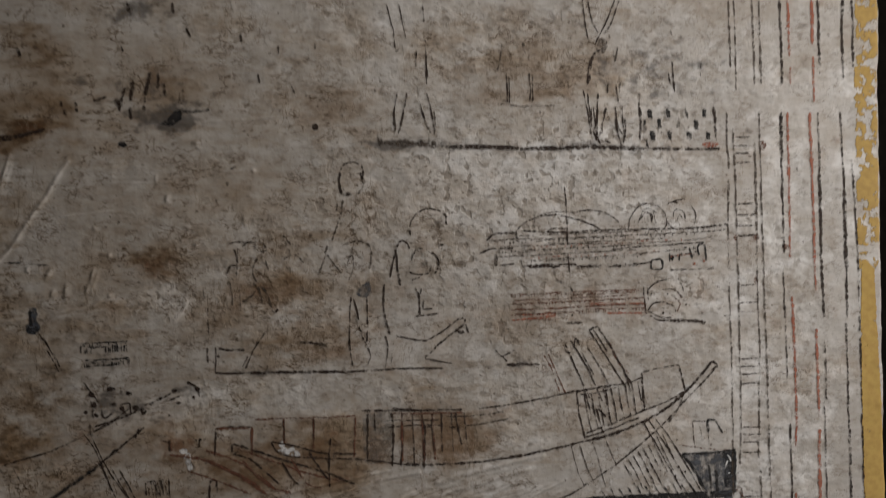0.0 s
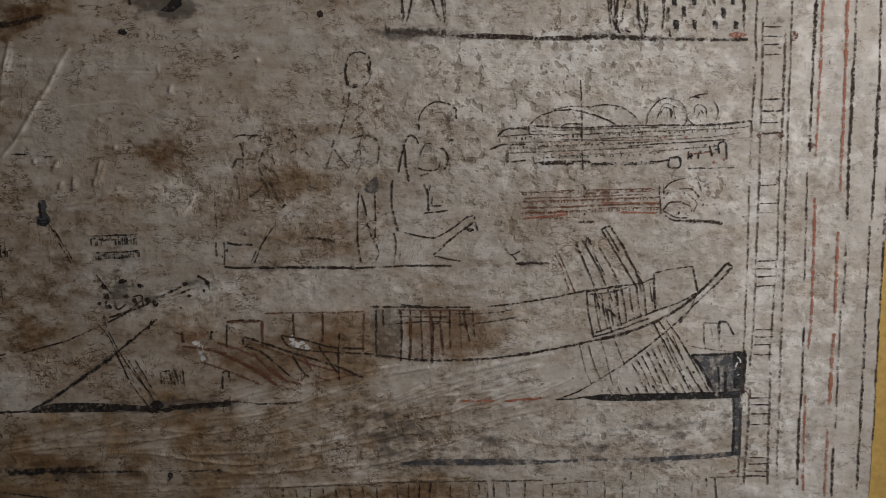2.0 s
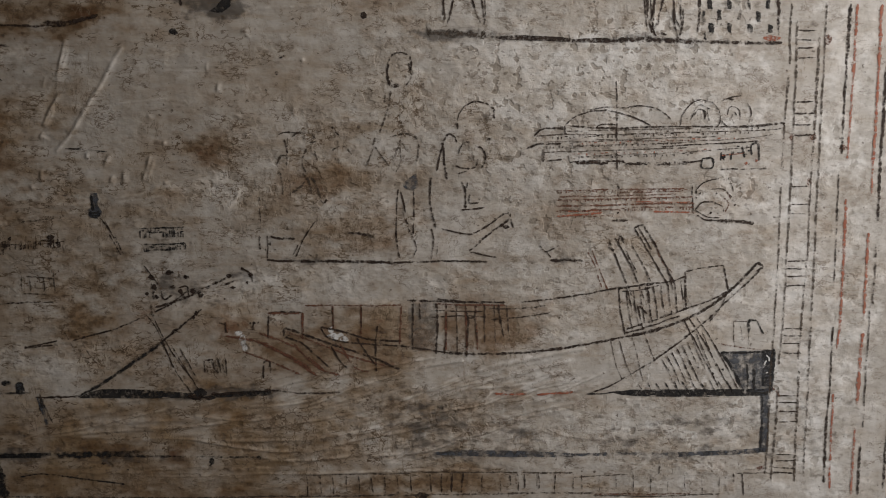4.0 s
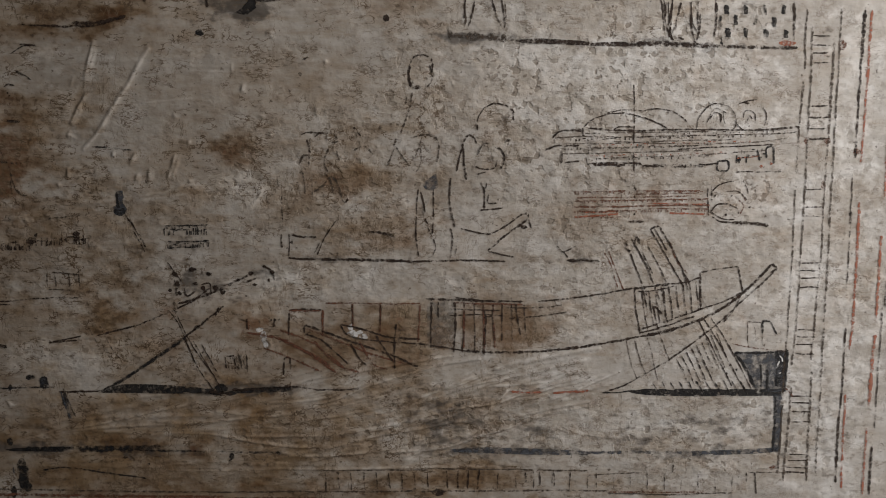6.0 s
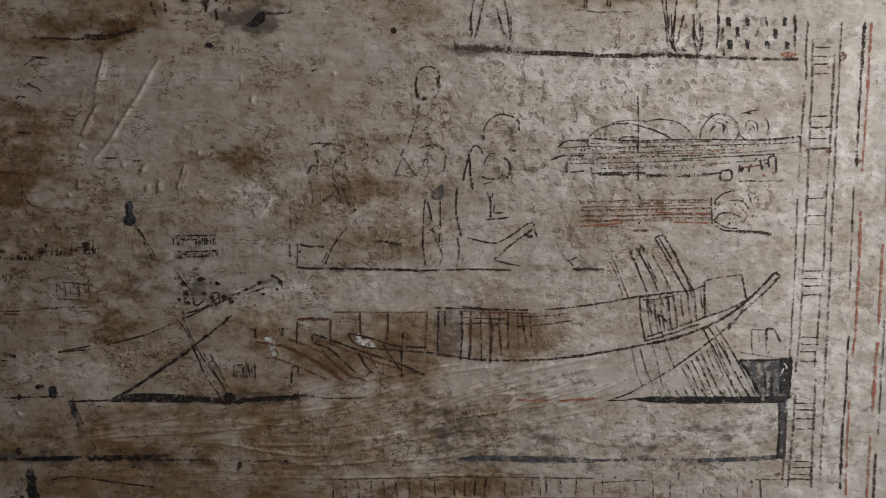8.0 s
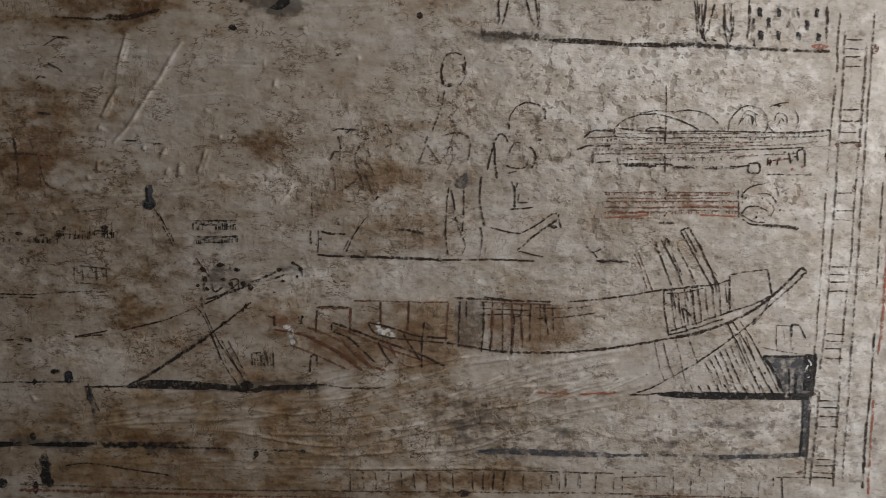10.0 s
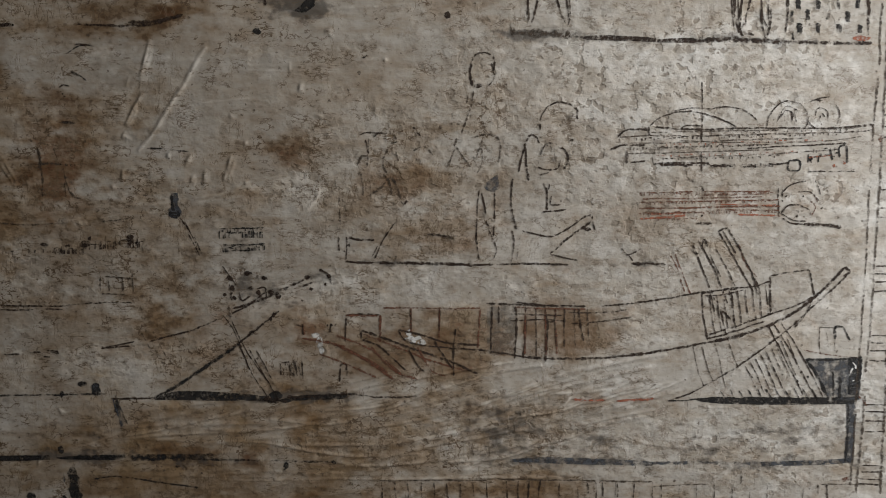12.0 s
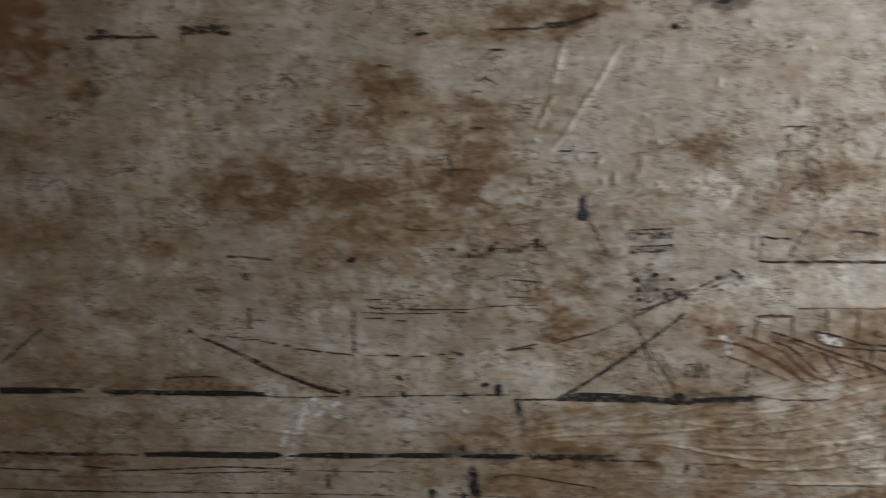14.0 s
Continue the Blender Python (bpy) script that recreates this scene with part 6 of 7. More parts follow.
pen.fill(-864, -141, -817.5, -141.5, -765.1, -142.1, -713.3, -142.6, -681.4, -143.8, -681.7, -148.9, -713.8, -149, -765.6, -147.9, -818, -146.8, -864.5, -145.6, load=0.6)
pen.fill(-992.8, -138.6, -965.3, -138.6, -936.7, -139.8, -937.5, -146.5, -966.3, -146.6, -993.9, -146.7, load=0.8)
pen.part("line", BLACK, drawn)
pen.line(1.8, -796.4, -127.8, -763.7, -126.5, -731.4, -127.1, load=0.9)
pen.line(1.2, -744.7, -132.3, -741.5, -141.4, load=0.7)
pen.part("thin_line", INK, drawn)

drawn = thing("register_line", "thick worn black bar along the base", "wall drawing", -667, -219.2, "register lines")
pen.fill(-827.8, -215.9, -777.6, -213.3, -718.5, -213.9, -673, -212.7, -663.6, -216.5, -680, -220.7, -732.1, -220.7, -798, -219.5)
pen.fill(-635.9, -213.6, -602.8, -211.9, -568.3, -213.4, -568.5, -218.6, -603.2, -219.7, -636.2, -218.2, load=0.85)
pen.fill(-545.1, -212.5, -515.3, -211.5, -487.6, -211.8, -487.8, -217.6, -515.5, -217.9, -545.3, -217)
pen.line(3.6, -451, -213.9, -429.8, -213.6, -410.6, -214.6)
pen.line(3.6, -393.8, -215.7, -375.9, -216.7, -358, -215.9, load=0.8)
pen.line(4.2, -352.1, -217.1, -337.4, -217.5, load=0.6)
pen.line(2.4, -1002.7, -216.6, -947.1, -218, -878.7, -218.5, load=0.5)
pen.line(2.4, -660.4, -216.5, -636.1, -216.2, load=0.7)
pen.fill(-827.7, -214.5, -777.6, -212.6, -718.5, -212.6, -669.9, -212.6, -669, -218.6, -719, -219.9, -778.2, -220, -826.2, -219.9, load=0.7)
pen.fill(-648.7, -213.1, -590.3, -212.3, -527.7, -211.6, -478.5, -211.6, -478.6, -217.4, -528, -218.1, -590.6, -218.2, -647.8, -218.3, load=0.7)
pen.fill(-471.1, -212.2, -435.9, -212.4, -399.8, -212, -399.8, -216.4, -436, -216.9, -471.3, -216.7, load=0.6)
pen.line(4, -393.8, -213.2, -352.2, -213.9, -305.1, -213.3, load=0.5)
pen.line(3, -1002.8, -216.6, -940.2, -216.6, -878.6, -217.2, -831.3, -217.3, load=0.5)
pen.part("bar", BLACK, drawn)
pen.line(1.6, -1005.2, -236, -963.3, -237.4, -928.7, -237.6)
pen.line(1.6, -904, -231.8, -866.7, -234)
pen.line(1.6, -866.9, -236.7, -799.3, -234.4, -732.8, -230.7, -655, -232.3)
pen.line(1.2, -799.8, -239.8, -720.2, -236.5, -655.1, -234.9, load=0.7)
pen.line(1.4, -1008.4, -261.1, -952.3, -262.2, -869.5, -262.1)
pen.line(1.6, -938.5, -262.6, -835.5, -262.1, -702.3, -261.1, load=0.8)
pen.line(1.4, -702.3, -261.1, -542, -260.8, load=0.5)
pen.line(1.3, -642.2, -233.4, -541, -233.9, load=0.5)
pen.part("thin_line", INK, drawn)
pen.bars(1.6, 5, (-769.8, -239.3), (-770.8, -259.6), (-743.3, -238.9), (-743.6, -259.1), load=0.7)
pen.bars(1.8, 3, (-687.8, -239.4), (-689.2, -260.8), (-671.5, -239.1), (-671.6, -260.5), load=0.8)
pen.spot(-616, -244.9, 3.60, 9.60, load=0.8)
pen.line(2.4, -606.2, -228.9, -606.8, -239.5, load=0.6)
pen.bars(1.2, 6, (-984.6, -239.8), (-987, -259.3), (-833.3, -238.9), (-833.9, -259.4), load=0.45)
pen.part("upright", FAINT, drawn)
pen.spot(-501.3, -257.4, 4.80, 5.40, load=0.8)
pen.spot(-454.7, -239, 5.40, 6.00, load=0.6)
pen.part("dark_drop", BLACK, drawn)

drawn = thing("old_boat_drawing", "faded curved hull in thin dark lines", "wall drawing", -624.2, -141.1)
pen.line(1.6, -752.2, -81.8, -725.6, -93.3, -704, -104.2)
pen.line(2.2, -704, -104.2, -682.6, -115.6, -654.8, -126.5)
pen.line(2.6, -654.8, -126.5, -624, -138.5, -596.3, -145.4)
pen.line(1.6, -762.2, -70.9, -756.3, -77.3, -752.2, -81.8, load=0.8)
pen.spot(-761.3, -74.7, 3.60, 2.40, load=0.8)
pen.line(3.0, -744.1, -83.7, -703.9, -101.6, -661, -123.3, load=0.9)
pen.line(3.4, -661, -123.3, -624, -137.2, -591.8, -142.9, load=1.0)
pen.part("hull_line", INK, drawn)
pen.line(1.7, -722.7, -80.7, -702.6, -83.9, -683.7, -85.3)
pen.line(2, -658.9, -91.7, -649.5, -91.7)
pen.line(1.8, -683.7, -86.5, -665, -89.8)
pen.line(1.7, -646.5, -94.9, -621.7, -97.5, -579.9, -102.6)
pen.line(1.4, -572.4, -102, -554.1, -103.3, load=0.8)
pen.line(2, -547.9, -102, -529.7, -102.7)
pen.line(1.8, -518.8, -103.4, -502.4, -103.4)
pen.line(1.8, -493.4, -102.2, -481.3, -101.6)
pen.line(1.6, -475.3, -99.8, -463.3, -100.4)
pen.line(1.4, -478.5, -105.9, -472.5, -106.6)
pen.line(1.4, -415.8, -96.3, -398.2, -93.3, -385.3, -90.4)
pen.part("deck_line", INK, drawn)
pen.line(4.2, -693.8, -49.5, -694.1, -72.6, load=0.8)
pen.line(2.8, -579.3, -52.5, -579.9, -78.3, -579.7, -100.1, load=0.6)
pen.line(1.8, -562.6, -47.7, -557.9, -51.5)
pen.line(1.4, -557.9, -50.8, -521.7, -52.4, -462.1, -53.6, load=0.9)
pen.line(1.4, -462.1, -53.6, -426.8, -50.3, -386, -49.5, load=0.7)
pen.line(1.2, -570.3, -55.6, -534, -57.2, -486, -57, load=0.8)
pen.line(1.4, -570.6, -62.4, -546.2, -62)
pen.line(1.2, -569.6, -41.6, -533.4, -42, load=0.6)
pen.line(1.3, -534.2, -64.5, -519.2, -65.2, load=0.8)
pen.line(1.3, -474.1, -56.5, -456.3, -56.6, load=0.8)
pen.part("mast_line", INK, drawn)
pen.spot(-427.3, -140.6, 4.80, 7.20)
pen.spot(-440.3, -135, 4.80, 2.40, load=0.8)
pen.spot(-589.3, -143.5, 3.60, 4.80, load=0.9)
pen.spot(-531.8, -127, 2.40, 4.20, load=0.8)
pen.spot(-528.3, -145.9, 3.00, 4.20, load=0.8)
pen.part("dark_spot", BLACK, drawn)

drawn = thing("diagonal_mark", "thin dark slanting mark on the stained plaster", "wall drawing", -959.1, -89.1)
pen.line(2, -989.3, -112.1, -966.7, -95.7, -932.5, -69.8)
pen.part("line", INK, drawn)

drawn = thing("inscription", "small stained patch of unreadable dark signs", "inscription", -690.3, -0.3, "inscriptions")
pen.line(2.4, -714.7, 6.8, -689.9, 5.2, -664, 2.3, load=0.9)
pen.line(1.8, -712.3, -3, -703, -4.4, load=0.8)
pen.part("sign", FAINT, drawn)
pen.glyphs(6, -714.1, -1.8, -666.9, -3.7, 8)
pen.part("inscribed_sign", FAINT, drawn)
pen.spot(-694.5, -15.6, 4.80, 4.80, load=0.6)
pen.line(1.8, -741.6, -14.9, -729.3, -18.8, -716.3, -14, load=0.6)
pen.line(2.4, -752.3, -29, -723.9, -30.6, load=0.8)
pen.part("sign", FAINT, drawn)

drawn = thing("inscription", "broken row of dark unreadable signs", "inscription", -507.9, -0.3, "inscriptions")
pen.spot(-578.5, 0.9, 4.80, 3.60, load=0.7)
pen.part("sign", INK, drawn)
pen.glyphs(6, -567.9, -5.3, -531.7, -1.1, 6, load=0.8)
pen.part("inscribed_sign", INK, drawn)
pen.glyphs(4.8, -519.8, -0.1, -431.6, 3.2, 10, load=0.6)
pen.part("inscribed_sign", INK, drawn)
pen.spot(-472.2, 9.8, 4.80, 1.80)
pen.spot(-431.4, 10.2, 4.80, 3.60, load=0.8)
pen.spot(-385.4, 12.3, 3.00, 3.00, load=0.8)
pen.spot(-460.7, 1.9, 3.60, 1.80, load=0.7)
pen.part("sign", INK, drawn)

drawn = thing("painted_beam", "dark worn painted strokes near the top", "wall drawing", -769.7, 236.1)
pen.line(4.2, -849.7, 238.7, -824.8, 238.6, -806.5, 236.7, load=0.9)
pen.line(6, -835.3, 245.4, -818.5, 239.5, load=0.7)
pen.line(3, -818.7, 237.8, -769.7, 236.1, load=0.9)
pen.line(4.8, -745.9, 243.9, -729.8, 242, -693.7, 243.6, load=0.8)
pen.line(3.6, -745.2, 238.3, -715, 239.1, -692.5, 235.8, load=0.9)
pen.line(1.8, -744, 238.2, -743, 221.3, load=0.6)
pen.line(3, -502.8, 226.8, -488.7, 226.2, load=0.9)
pen.line(1.8, -427.1, 227.5, -377.6, 226.2, -350.4, 228.1, load=0.8)
pen.line(3, -377.6, 229.4, -350.4, 230.2, -323.5, 237.3, load=0.8)
pen.line(1.8, -430.3, 208.3, -413.7, 207.6, load=0.8)
pen.line(1.8, -523.9, 194.9, -542.2, 198.5, load=0.6)
pen.part("stroke", INK, drawn)

drawn = thing("brush_marks", "scattered short dark brush marks", "wall drawing", -608.4, 137.6)
pen.line(1.8, -611.5, 135.4, -590.8, 134.7)
pen.line(1.8, -602.3, 141.9, -589.3, 140.9)
pen.line(1.4, -576.6, 159.7, -560.2, 158.5)
pen.line(1.8, -551.2, 165.5, -542.7, 160.7)
pen.line(1.4, -540.3, 148.2, -536.6, 139.6)
pen.line(1.4, -530.1, 184.1, -524.9, 171.7)
pen.line(1.4, -655.1, 155.2, -644.7, 177.6, load=0.8)
pen.line(1.8, -640.6, 194.3, -626.6, 182.5, -624.1, 173.9)
pen.line(1.4, -436.5, 181.4, -427, 176.6)
pen.line(1.4, -448.9, 132, -434.7, 131.5)
pen.line(2, -471.3, 103.5, -470, 89.2)
pen.line(1.2, -481.5, 91.2, -435.6, 89.9, load=0.7)
pen.line(1.2, -458, 107.6, -452.7, 91.5, load=0.6)
pen.line(1.8, -362, 107.4, -345.4, 106.3, load=0.7)
pen.line(1.2, -530.3, 34.5, -495.1, 30.2, -448.4, 31.6, load=0.5)
pen.line(1.2, -413.7, 33.1, -379.4, 37, load=0.7)
pen.line(1.4, -407.8, -146.7, -402.1, -165.4, -396.3, -179.1)
pen.line(1.8, -935.2, 105.6, -916.3, 100.2, load=0.8)
pen.line(1.4, -859.9, 143.9, -847.4, 141.7, load=0.7)
pen.spot(-812.2, 102, 3.60, 4.80, load=0.6)
pen.spot(-869.5, 229.3, 4.80, 1.80, load=0.6)
pen.spot(-872.6, 212.8, 4.80, 2.40, load=0.6)
pen.spot(-897.7, 159.4, 4.80, 1.80, load=0.7)
pen.part("stroke", FAINT, drawn)

drawn = thing("upright_shape", "tall faint double-lined outline in brown", "wall drawing", 41.1, 221.6, "outline shapes")
pen.line(1.2, 11.2, 363.6, 15.5, 346.3, 18.8, 333.6)
pen.line(1.4, 17.6, 334.7, 19.7, 318.5)
pen.line(1.2, 24, 363.8, 27.1, 346.5, 30.3, 330.3)
pen.line(1.2, 50.1, 329.3, 50.8, 306, 51, 282.7)
pen.line(1.4, 50.5, 317.7, 52.3, 288.5)
pen.line(1.1, 41.1, 317.6, 40.2, 300.1, load=0.8)
pen.line(1.3, 20.6, 273.9, 17.3, 256.5, 15.9, 239.1)
pen.line(1.3, 30.4, 273.9, 26.6, 253.6, 22.8, 240.8)
pen.line(1.3, 43.1, 265.2, 46.4, 253.6, 48.6, 246.6)
pen.line(1.3, 50.8, 274, 54.6, 259.4, 58.3, 234.9)
pen.line(1.1, 48.4, 364.2, 49.2, 346.8, load=0.6)
pen.line(1.3, 19.6, 316.2, 23.1, 318.6)
pen.part("line", INK, drawn)
pen.spot(26.6, 222.2, 8.40, 4.80, load=0.6)
pen.line(1.8, -0.4, 233.3, 1.6, 220, load=0.7)
pen.spot(57.4, 220.9, 2.40, 4.80)
pen.part("foot_mark", FAINT, drawn)

drawn = thing("table_drawing", "table outline with paired thin legs", "wall drawing", 145.2, 259.5)
pen.line(1.2, 134.5, 294.9, 135.4, 280.1, 135.1, 263.6)
pen.line(1.2, 137.4, 291.9, 137.5, 263.6)
pen.line(1.3, 158.5, 295, 159.4, 280.2, 159.1, 265.5)
pen.line(1.2, 162, 292.1, 162.2, 265.5)
pen.part("leg", INK, drawn)
pen.line(1.4, 124.4, 263, 148.2, 260.7, 187.5, 261.4)
pen.line(1.8, 130.3, 324.3, 127.6, 306.6, 125, 297.8, load=0.8)
pen.line(3, 152.5, 327.5, 155.2, 315.7, load=0.6)
pen.part("top", FAINT, drawn)

drawn = thing("upright_shape", "crossed dark slanting lines of a tall outline", "wall drawing", 226.3, 220.8, "outline shapes")
pen.line(1.4, 252.4, 373.4, 242.1, 349.3, 229.4, 325.3)
pen.line(2.4, 240.4, 322.4, 229.3, 316.3, 222.9, 301.4)
pen.line(2, 222.9, 302.6, 221.3, 283.5)
pen.line(1.6, 225.4, 307.4, 223.2, 286.5)
pen.line(1.3, 222.9, 372.9, 225.7, 355, 233.3, 337.3)
pen.line(1.2, 216.8, 372.8, 219.4, 349, 222.2, 331.2, load=0.8)
pen.line(1.2, 256.7, 373.4, 248.3, 349.4, 240.7, 337.3, load=0.7)
pen.line(1.3, 254, 322.5, 251.2, 307.5, load=0.7)
pen.part("line", INK, drawn)
pen.line(1.3, 216.3, 277.5, 220.8, 253.7, 224, 229.8)
pen.line(1.3, 221.2, 274.5, 223.1, 247.7)
pen.line(1.6, 232.2, 274.6, 230.6, 253.7, 227.8, 234.6)
pen.line(1.6, 240.5, 259.7, 235.9, 238.7, 231.3, 226.8)
pen.line(1.3, 227, 259.6, 230.2, 229.8, 233.7, 220.8)
pen.line(1.3, 252, 283.6, 254.2, 265.7, load=0.8)
pen.line(1.3, 257.8, 259.7, 258.7, 241.7, 260.9, 223.7)
pen.line(1.3, 250.4, 259.7, 253.7, 238.7, 258.5, 229.7)
pen.line(1.3, 242.8, 283.6, 242.6, 274.6)
pen.line(1.3, 256.4, 286.6, 255.6, 274.7)
pen.part("pair_line", INK, drawn)
pen.spot(237.4, 324.2, 6.00, 7.20, load=0.7)
pen.part("patch", FAINT, drawn)

drawn = thing("short_column", "short dark upright stroke beside the checker panel", "wall drawing", 314, 274.8)
pen.line(2, 313.4, 308, 314.9, 289.9, 315.9, 274.8)
pen.line(1.4, 309.4, 295.9, 311.7, 283.9, load=0.7)
pen.line(1.2, 346.1, 308.3, 344.5, 290.1, load=0.6)
pen.line(1.2, 276.6, 274.7, 276.9, 253.7, 277, 226.7)
pen.line(1.2, 311.4, 341.2, 313.9, 337)
pen.part("stroke", INK, drawn)

drawn = thing("inscription", "smudged row of dark slanting unreadable strokes", "inscription", -233.3, 247.8, "inscriptions")
pen.line(4.2, -257.2, 265.7, -252, 257.9, load=0.8)
pen.line(3.6, -240.2, 284.2, -242, 273, -243.8, 264.6)
pen.line(3, -247.8, 278.6, -251.9, 264.6, -253.7, 254.5)
pen.line(3.6, -222.7, 293.8, -226.2, 281.5, -228.6, 270.2)
pen.line(3, -215.2, 292.8, -216.6, 275.9, load=0.8)
pen.line(2.4, -211, 281.5, -210.2, 270.3, load=0.8)
pen.line(2.4, -228.6, 269.1, -229.9, 256.2, load=0.7)
pen.line(3, -307.8, 264.5, -303.9, 250.6, load=0.8)
pen.line(2.4, -294.6, 264.5, -293.2, 253.4, load=0.6)
pen.line(2.4, -242.8, 259, -243.1, 246.7, load=0.7)
pen.line(2.4, -278.6, 264.5, -265.2, 269, load=0.6)
pen.line(4.8, -192.1, 276, -195.1, 261.9, load=0.4)
pen.part("sign", INK, drawn)
pen.fill(-216.2, 241.1, -208.4, 247.8, -200.6, 255.7, -194.1, 256.8, -194.3, 246.7, -203.7, 239.9, load=0.85)
pen.line(2.4, -195.2, 253.4, -181.5, 254.6, -166.7, 256.9, load=0.5)
pen.spot(-252.2, 222.7, 3.60, 3.60, load=0.6)
pen.part("dark_patch", BLACK, drawn)

drawn = thing("brush_marks", "short scattered dark flecks of paint", "wall drawing", -117.3, 287.7)
pen.line(1.8, -118.9, 292.2, -117.4, 283.1)
pen.line(1.8, -250.8, 319.3, -248.8, 313.8)
pen.line(2.4, -188.1, 338, -184, 327.9)
pen.line(1.6, -98.8, 320.8, -98.4, 313.4, load=0.7)
pen.line(1.6, -62.1, 323.5, -61.7, 317.8)
pen.spot(-63.2, 239.2, 3.00, 3.60, load=0.8)
pen.line(1.4, -86.6, 282.1, -82.9, 271.8, load=0.7)
pen.line(3, -347.8, 316.7, -344.9, 305.7, load=0.7)
pen.line(1.8, -135.9, 333, -134.5, 321.6, load=0.5)
pen.line(3.6, -244.6, 362.4, -241.1, 351.3, load=0.5)
pen.line(3, -201.3, 363.1, -199.9, 351.9, load=0.6)
pen.part("stroke", INK, drawn)

drawn = thing("border_band", "upright border of parallel black and red lines", "painted border", 440.4, -164.4)
pen.line(2, 377.7, 375.4, 378.3, 338.9, 379, 302.4)
pen.line(2, 384.1, 375.5, 384.5, 326.8, 384.9, 278.1)
pen.line(2.2, 404.5, 375.8, 405.2, 339.2, 405.5, 284.3)
pen.line(2.2, 412.9, 376, 412.8, 333.2, 413.2, 284.3)
pen.part("rail_line", FAINT, drawn)
pen.line(2.8, 436.1, 376.4, 436.8, 339.6, 437.1, 284.4)
pen.line(2.8, 479.7, 377.1, 480.4, 346.3, 481, 303.1, load=0.8)
pen.line(2.8, 508.5, 377.5, 507.2, 340.4, 508.4, 291)
pen.line(2.5, 519.1, 377.7, 519.8, 340.6, 519.8, 303.4)
pen.part("dark_line", INK, drawn)
pen.line(2.9, 445.2, 376.5, 446, 352, 446.1, 315.2)
pen.line(3.2, 472.5, 377, 473.4, 352.3, 472.9, 327.7)
pen.line(2.4, 473.4, 315.4, 473.8, 266.1, load=0.8)
pen.line(2.1, 446.5, 302.9, 446.2, 284.5, load=0.7)
pen.part("red_line", RED, drawn)
pen.line(2.3, 373.6, 254.4, 374.3, 221.3, 376, 193.4)
pen.line(2.2, 375.2, 182.1, 374.2, 131.1, 374.2, 84.9, load=0.8)
pen.line(2, 374.2, 67.4, 375.2, -21.6, 375.1, -119.5, load=0.7)
pen.line(2.3, 373.9, -119.5, 375.4, -195, 374.9, -252.9, load=0.9)
pen.line(2.2, 380.7, 237.9, 382.8, 187.7, 383.4, 142.4)
pen.line(2.3, 383.4, 142.4, 384.6, 67.2, 384.3, -3.8)
pen.line(2, 384.3, -3.8, 385.1, -70.5, 382.9, -126, load=0.7)
pen.line(2.3, 383.8, -151.1, 383.6, -195.4, 381.6, -259.7, load=0.9)
pen.part("rail_line", FAINT, drawn)
pen.line(2.7, 405.2, 221.2, 406, 176.3, 406.4, 125)
pen.line(2.3, 406.4, 125, 405.9, 66.9, 407.5, 1.7)
pen.line(2.2, 407.5, 1.7, 405.7, -71.1, 404, -120.5, load=0.7)
pen.line(2.7, 405.8, -133, 406.6, -183.6, 408.6, -260.9)
pen.line(2, 410.2, 254.5, 411.9, 204.5, 412.3, 142.2)
pen.line(2.2, 412.3, 142.2, 414, 49.1, 415.8, -46.9, load=0.9)
pen.line(2, 415.8, -46.9, 416.6, -120.9, 418.6, -254.9, load=0.6)
pen.part("rail_line_far", FAINT, drawn)
pen.line(1.4, 382.3, 227.9, 401.3, 227.4)
pen.line(1.3, 382.7, 218.5, 401.7, 217.9)
pen.line(1.4, 383, 210.1, 399.7, 210.1)
pen.line(1.2, 384.6, 200.1, 402.5, 200.6)
pen.line(1.4, 385.3, 155.5, 403.2, 155.9)
pen.line(2, 383.3, 143.5, 405, 143.9)
pen.line(1.3, 385, 132.1, 403.1, 131.9)
pen.line(1.8, 384.2, 121.2, 406, 121.5)
pen.line(1.1, 385.2, 67.2, 403.4, 68.1)
pen.line(1.3, 385.9, 49, 405.5, 48.7)
pen.line(1.2, 386.3, 39, 404.7, 38.6)
pen.line(1.4, 385.9, -12.3, 405.6, -12.1)
pen.line(1.6, 385, -20.1, 406, -20.6)
pen.line(1.4, 386.5, -28.5, 406.3, -28.4)
pen.line(1.6, 385.7, -38.8, 406.8, -38.7)
pen.line(1.2, 386.3, -85.9, 407.6, -86.5)
pen.line(1.2, 386.6, -93.9, 407.9, -94.5)
pen.line(1.3, 385.7, -102.5, 405.7, -102.5)
pen.line(1.4, 386.1, -113.1, 407.5, -113.8)
pen.line(1.4, 385.5, -161.2, 407, -161.4)
pen.line(1.6, 385.8, -168.8, 407.3, -169.6)
pen.line(1.7, 386.2, -178.9, 406.5, -179.7)
pen.line(1.3, 386.6, -191, 406.9, -191.2)
pen.line(1.4, 386.8, -228.8, 407.3, -229.7)
pen.line(1.6, 385.8, -236.5, 407.6, -236.9)
pen.line(1.3, 384.8, -244.2, 407.9, -245.3)
pen.line(1.6, 383.8, -249.4, 406.9, -251.1)
pen.part("rung", INK, drawn)
pen.line(3.4, 435.7, 254.5, 435.9, 226.8, 436.4, 193.1)
pen.line(2.5, 436.4, 193.1, 436.8, 147.7, 437.3, 101.5, load=0.8)
pen.line(1.7, 435.7, 84, 437.3, 25, 438.4, -35.3, load=0.5)
pen.line(2.1, 440.7, -84.4, 441.8, -146.9, 441.1, -184.9)
pen.line(2.6, 441.1, -184.9, 442.2, -262.5)
pen.line(2.1, 478.2, 254.6, 478.9, 221.2, 479, 187.3, load=0.8)
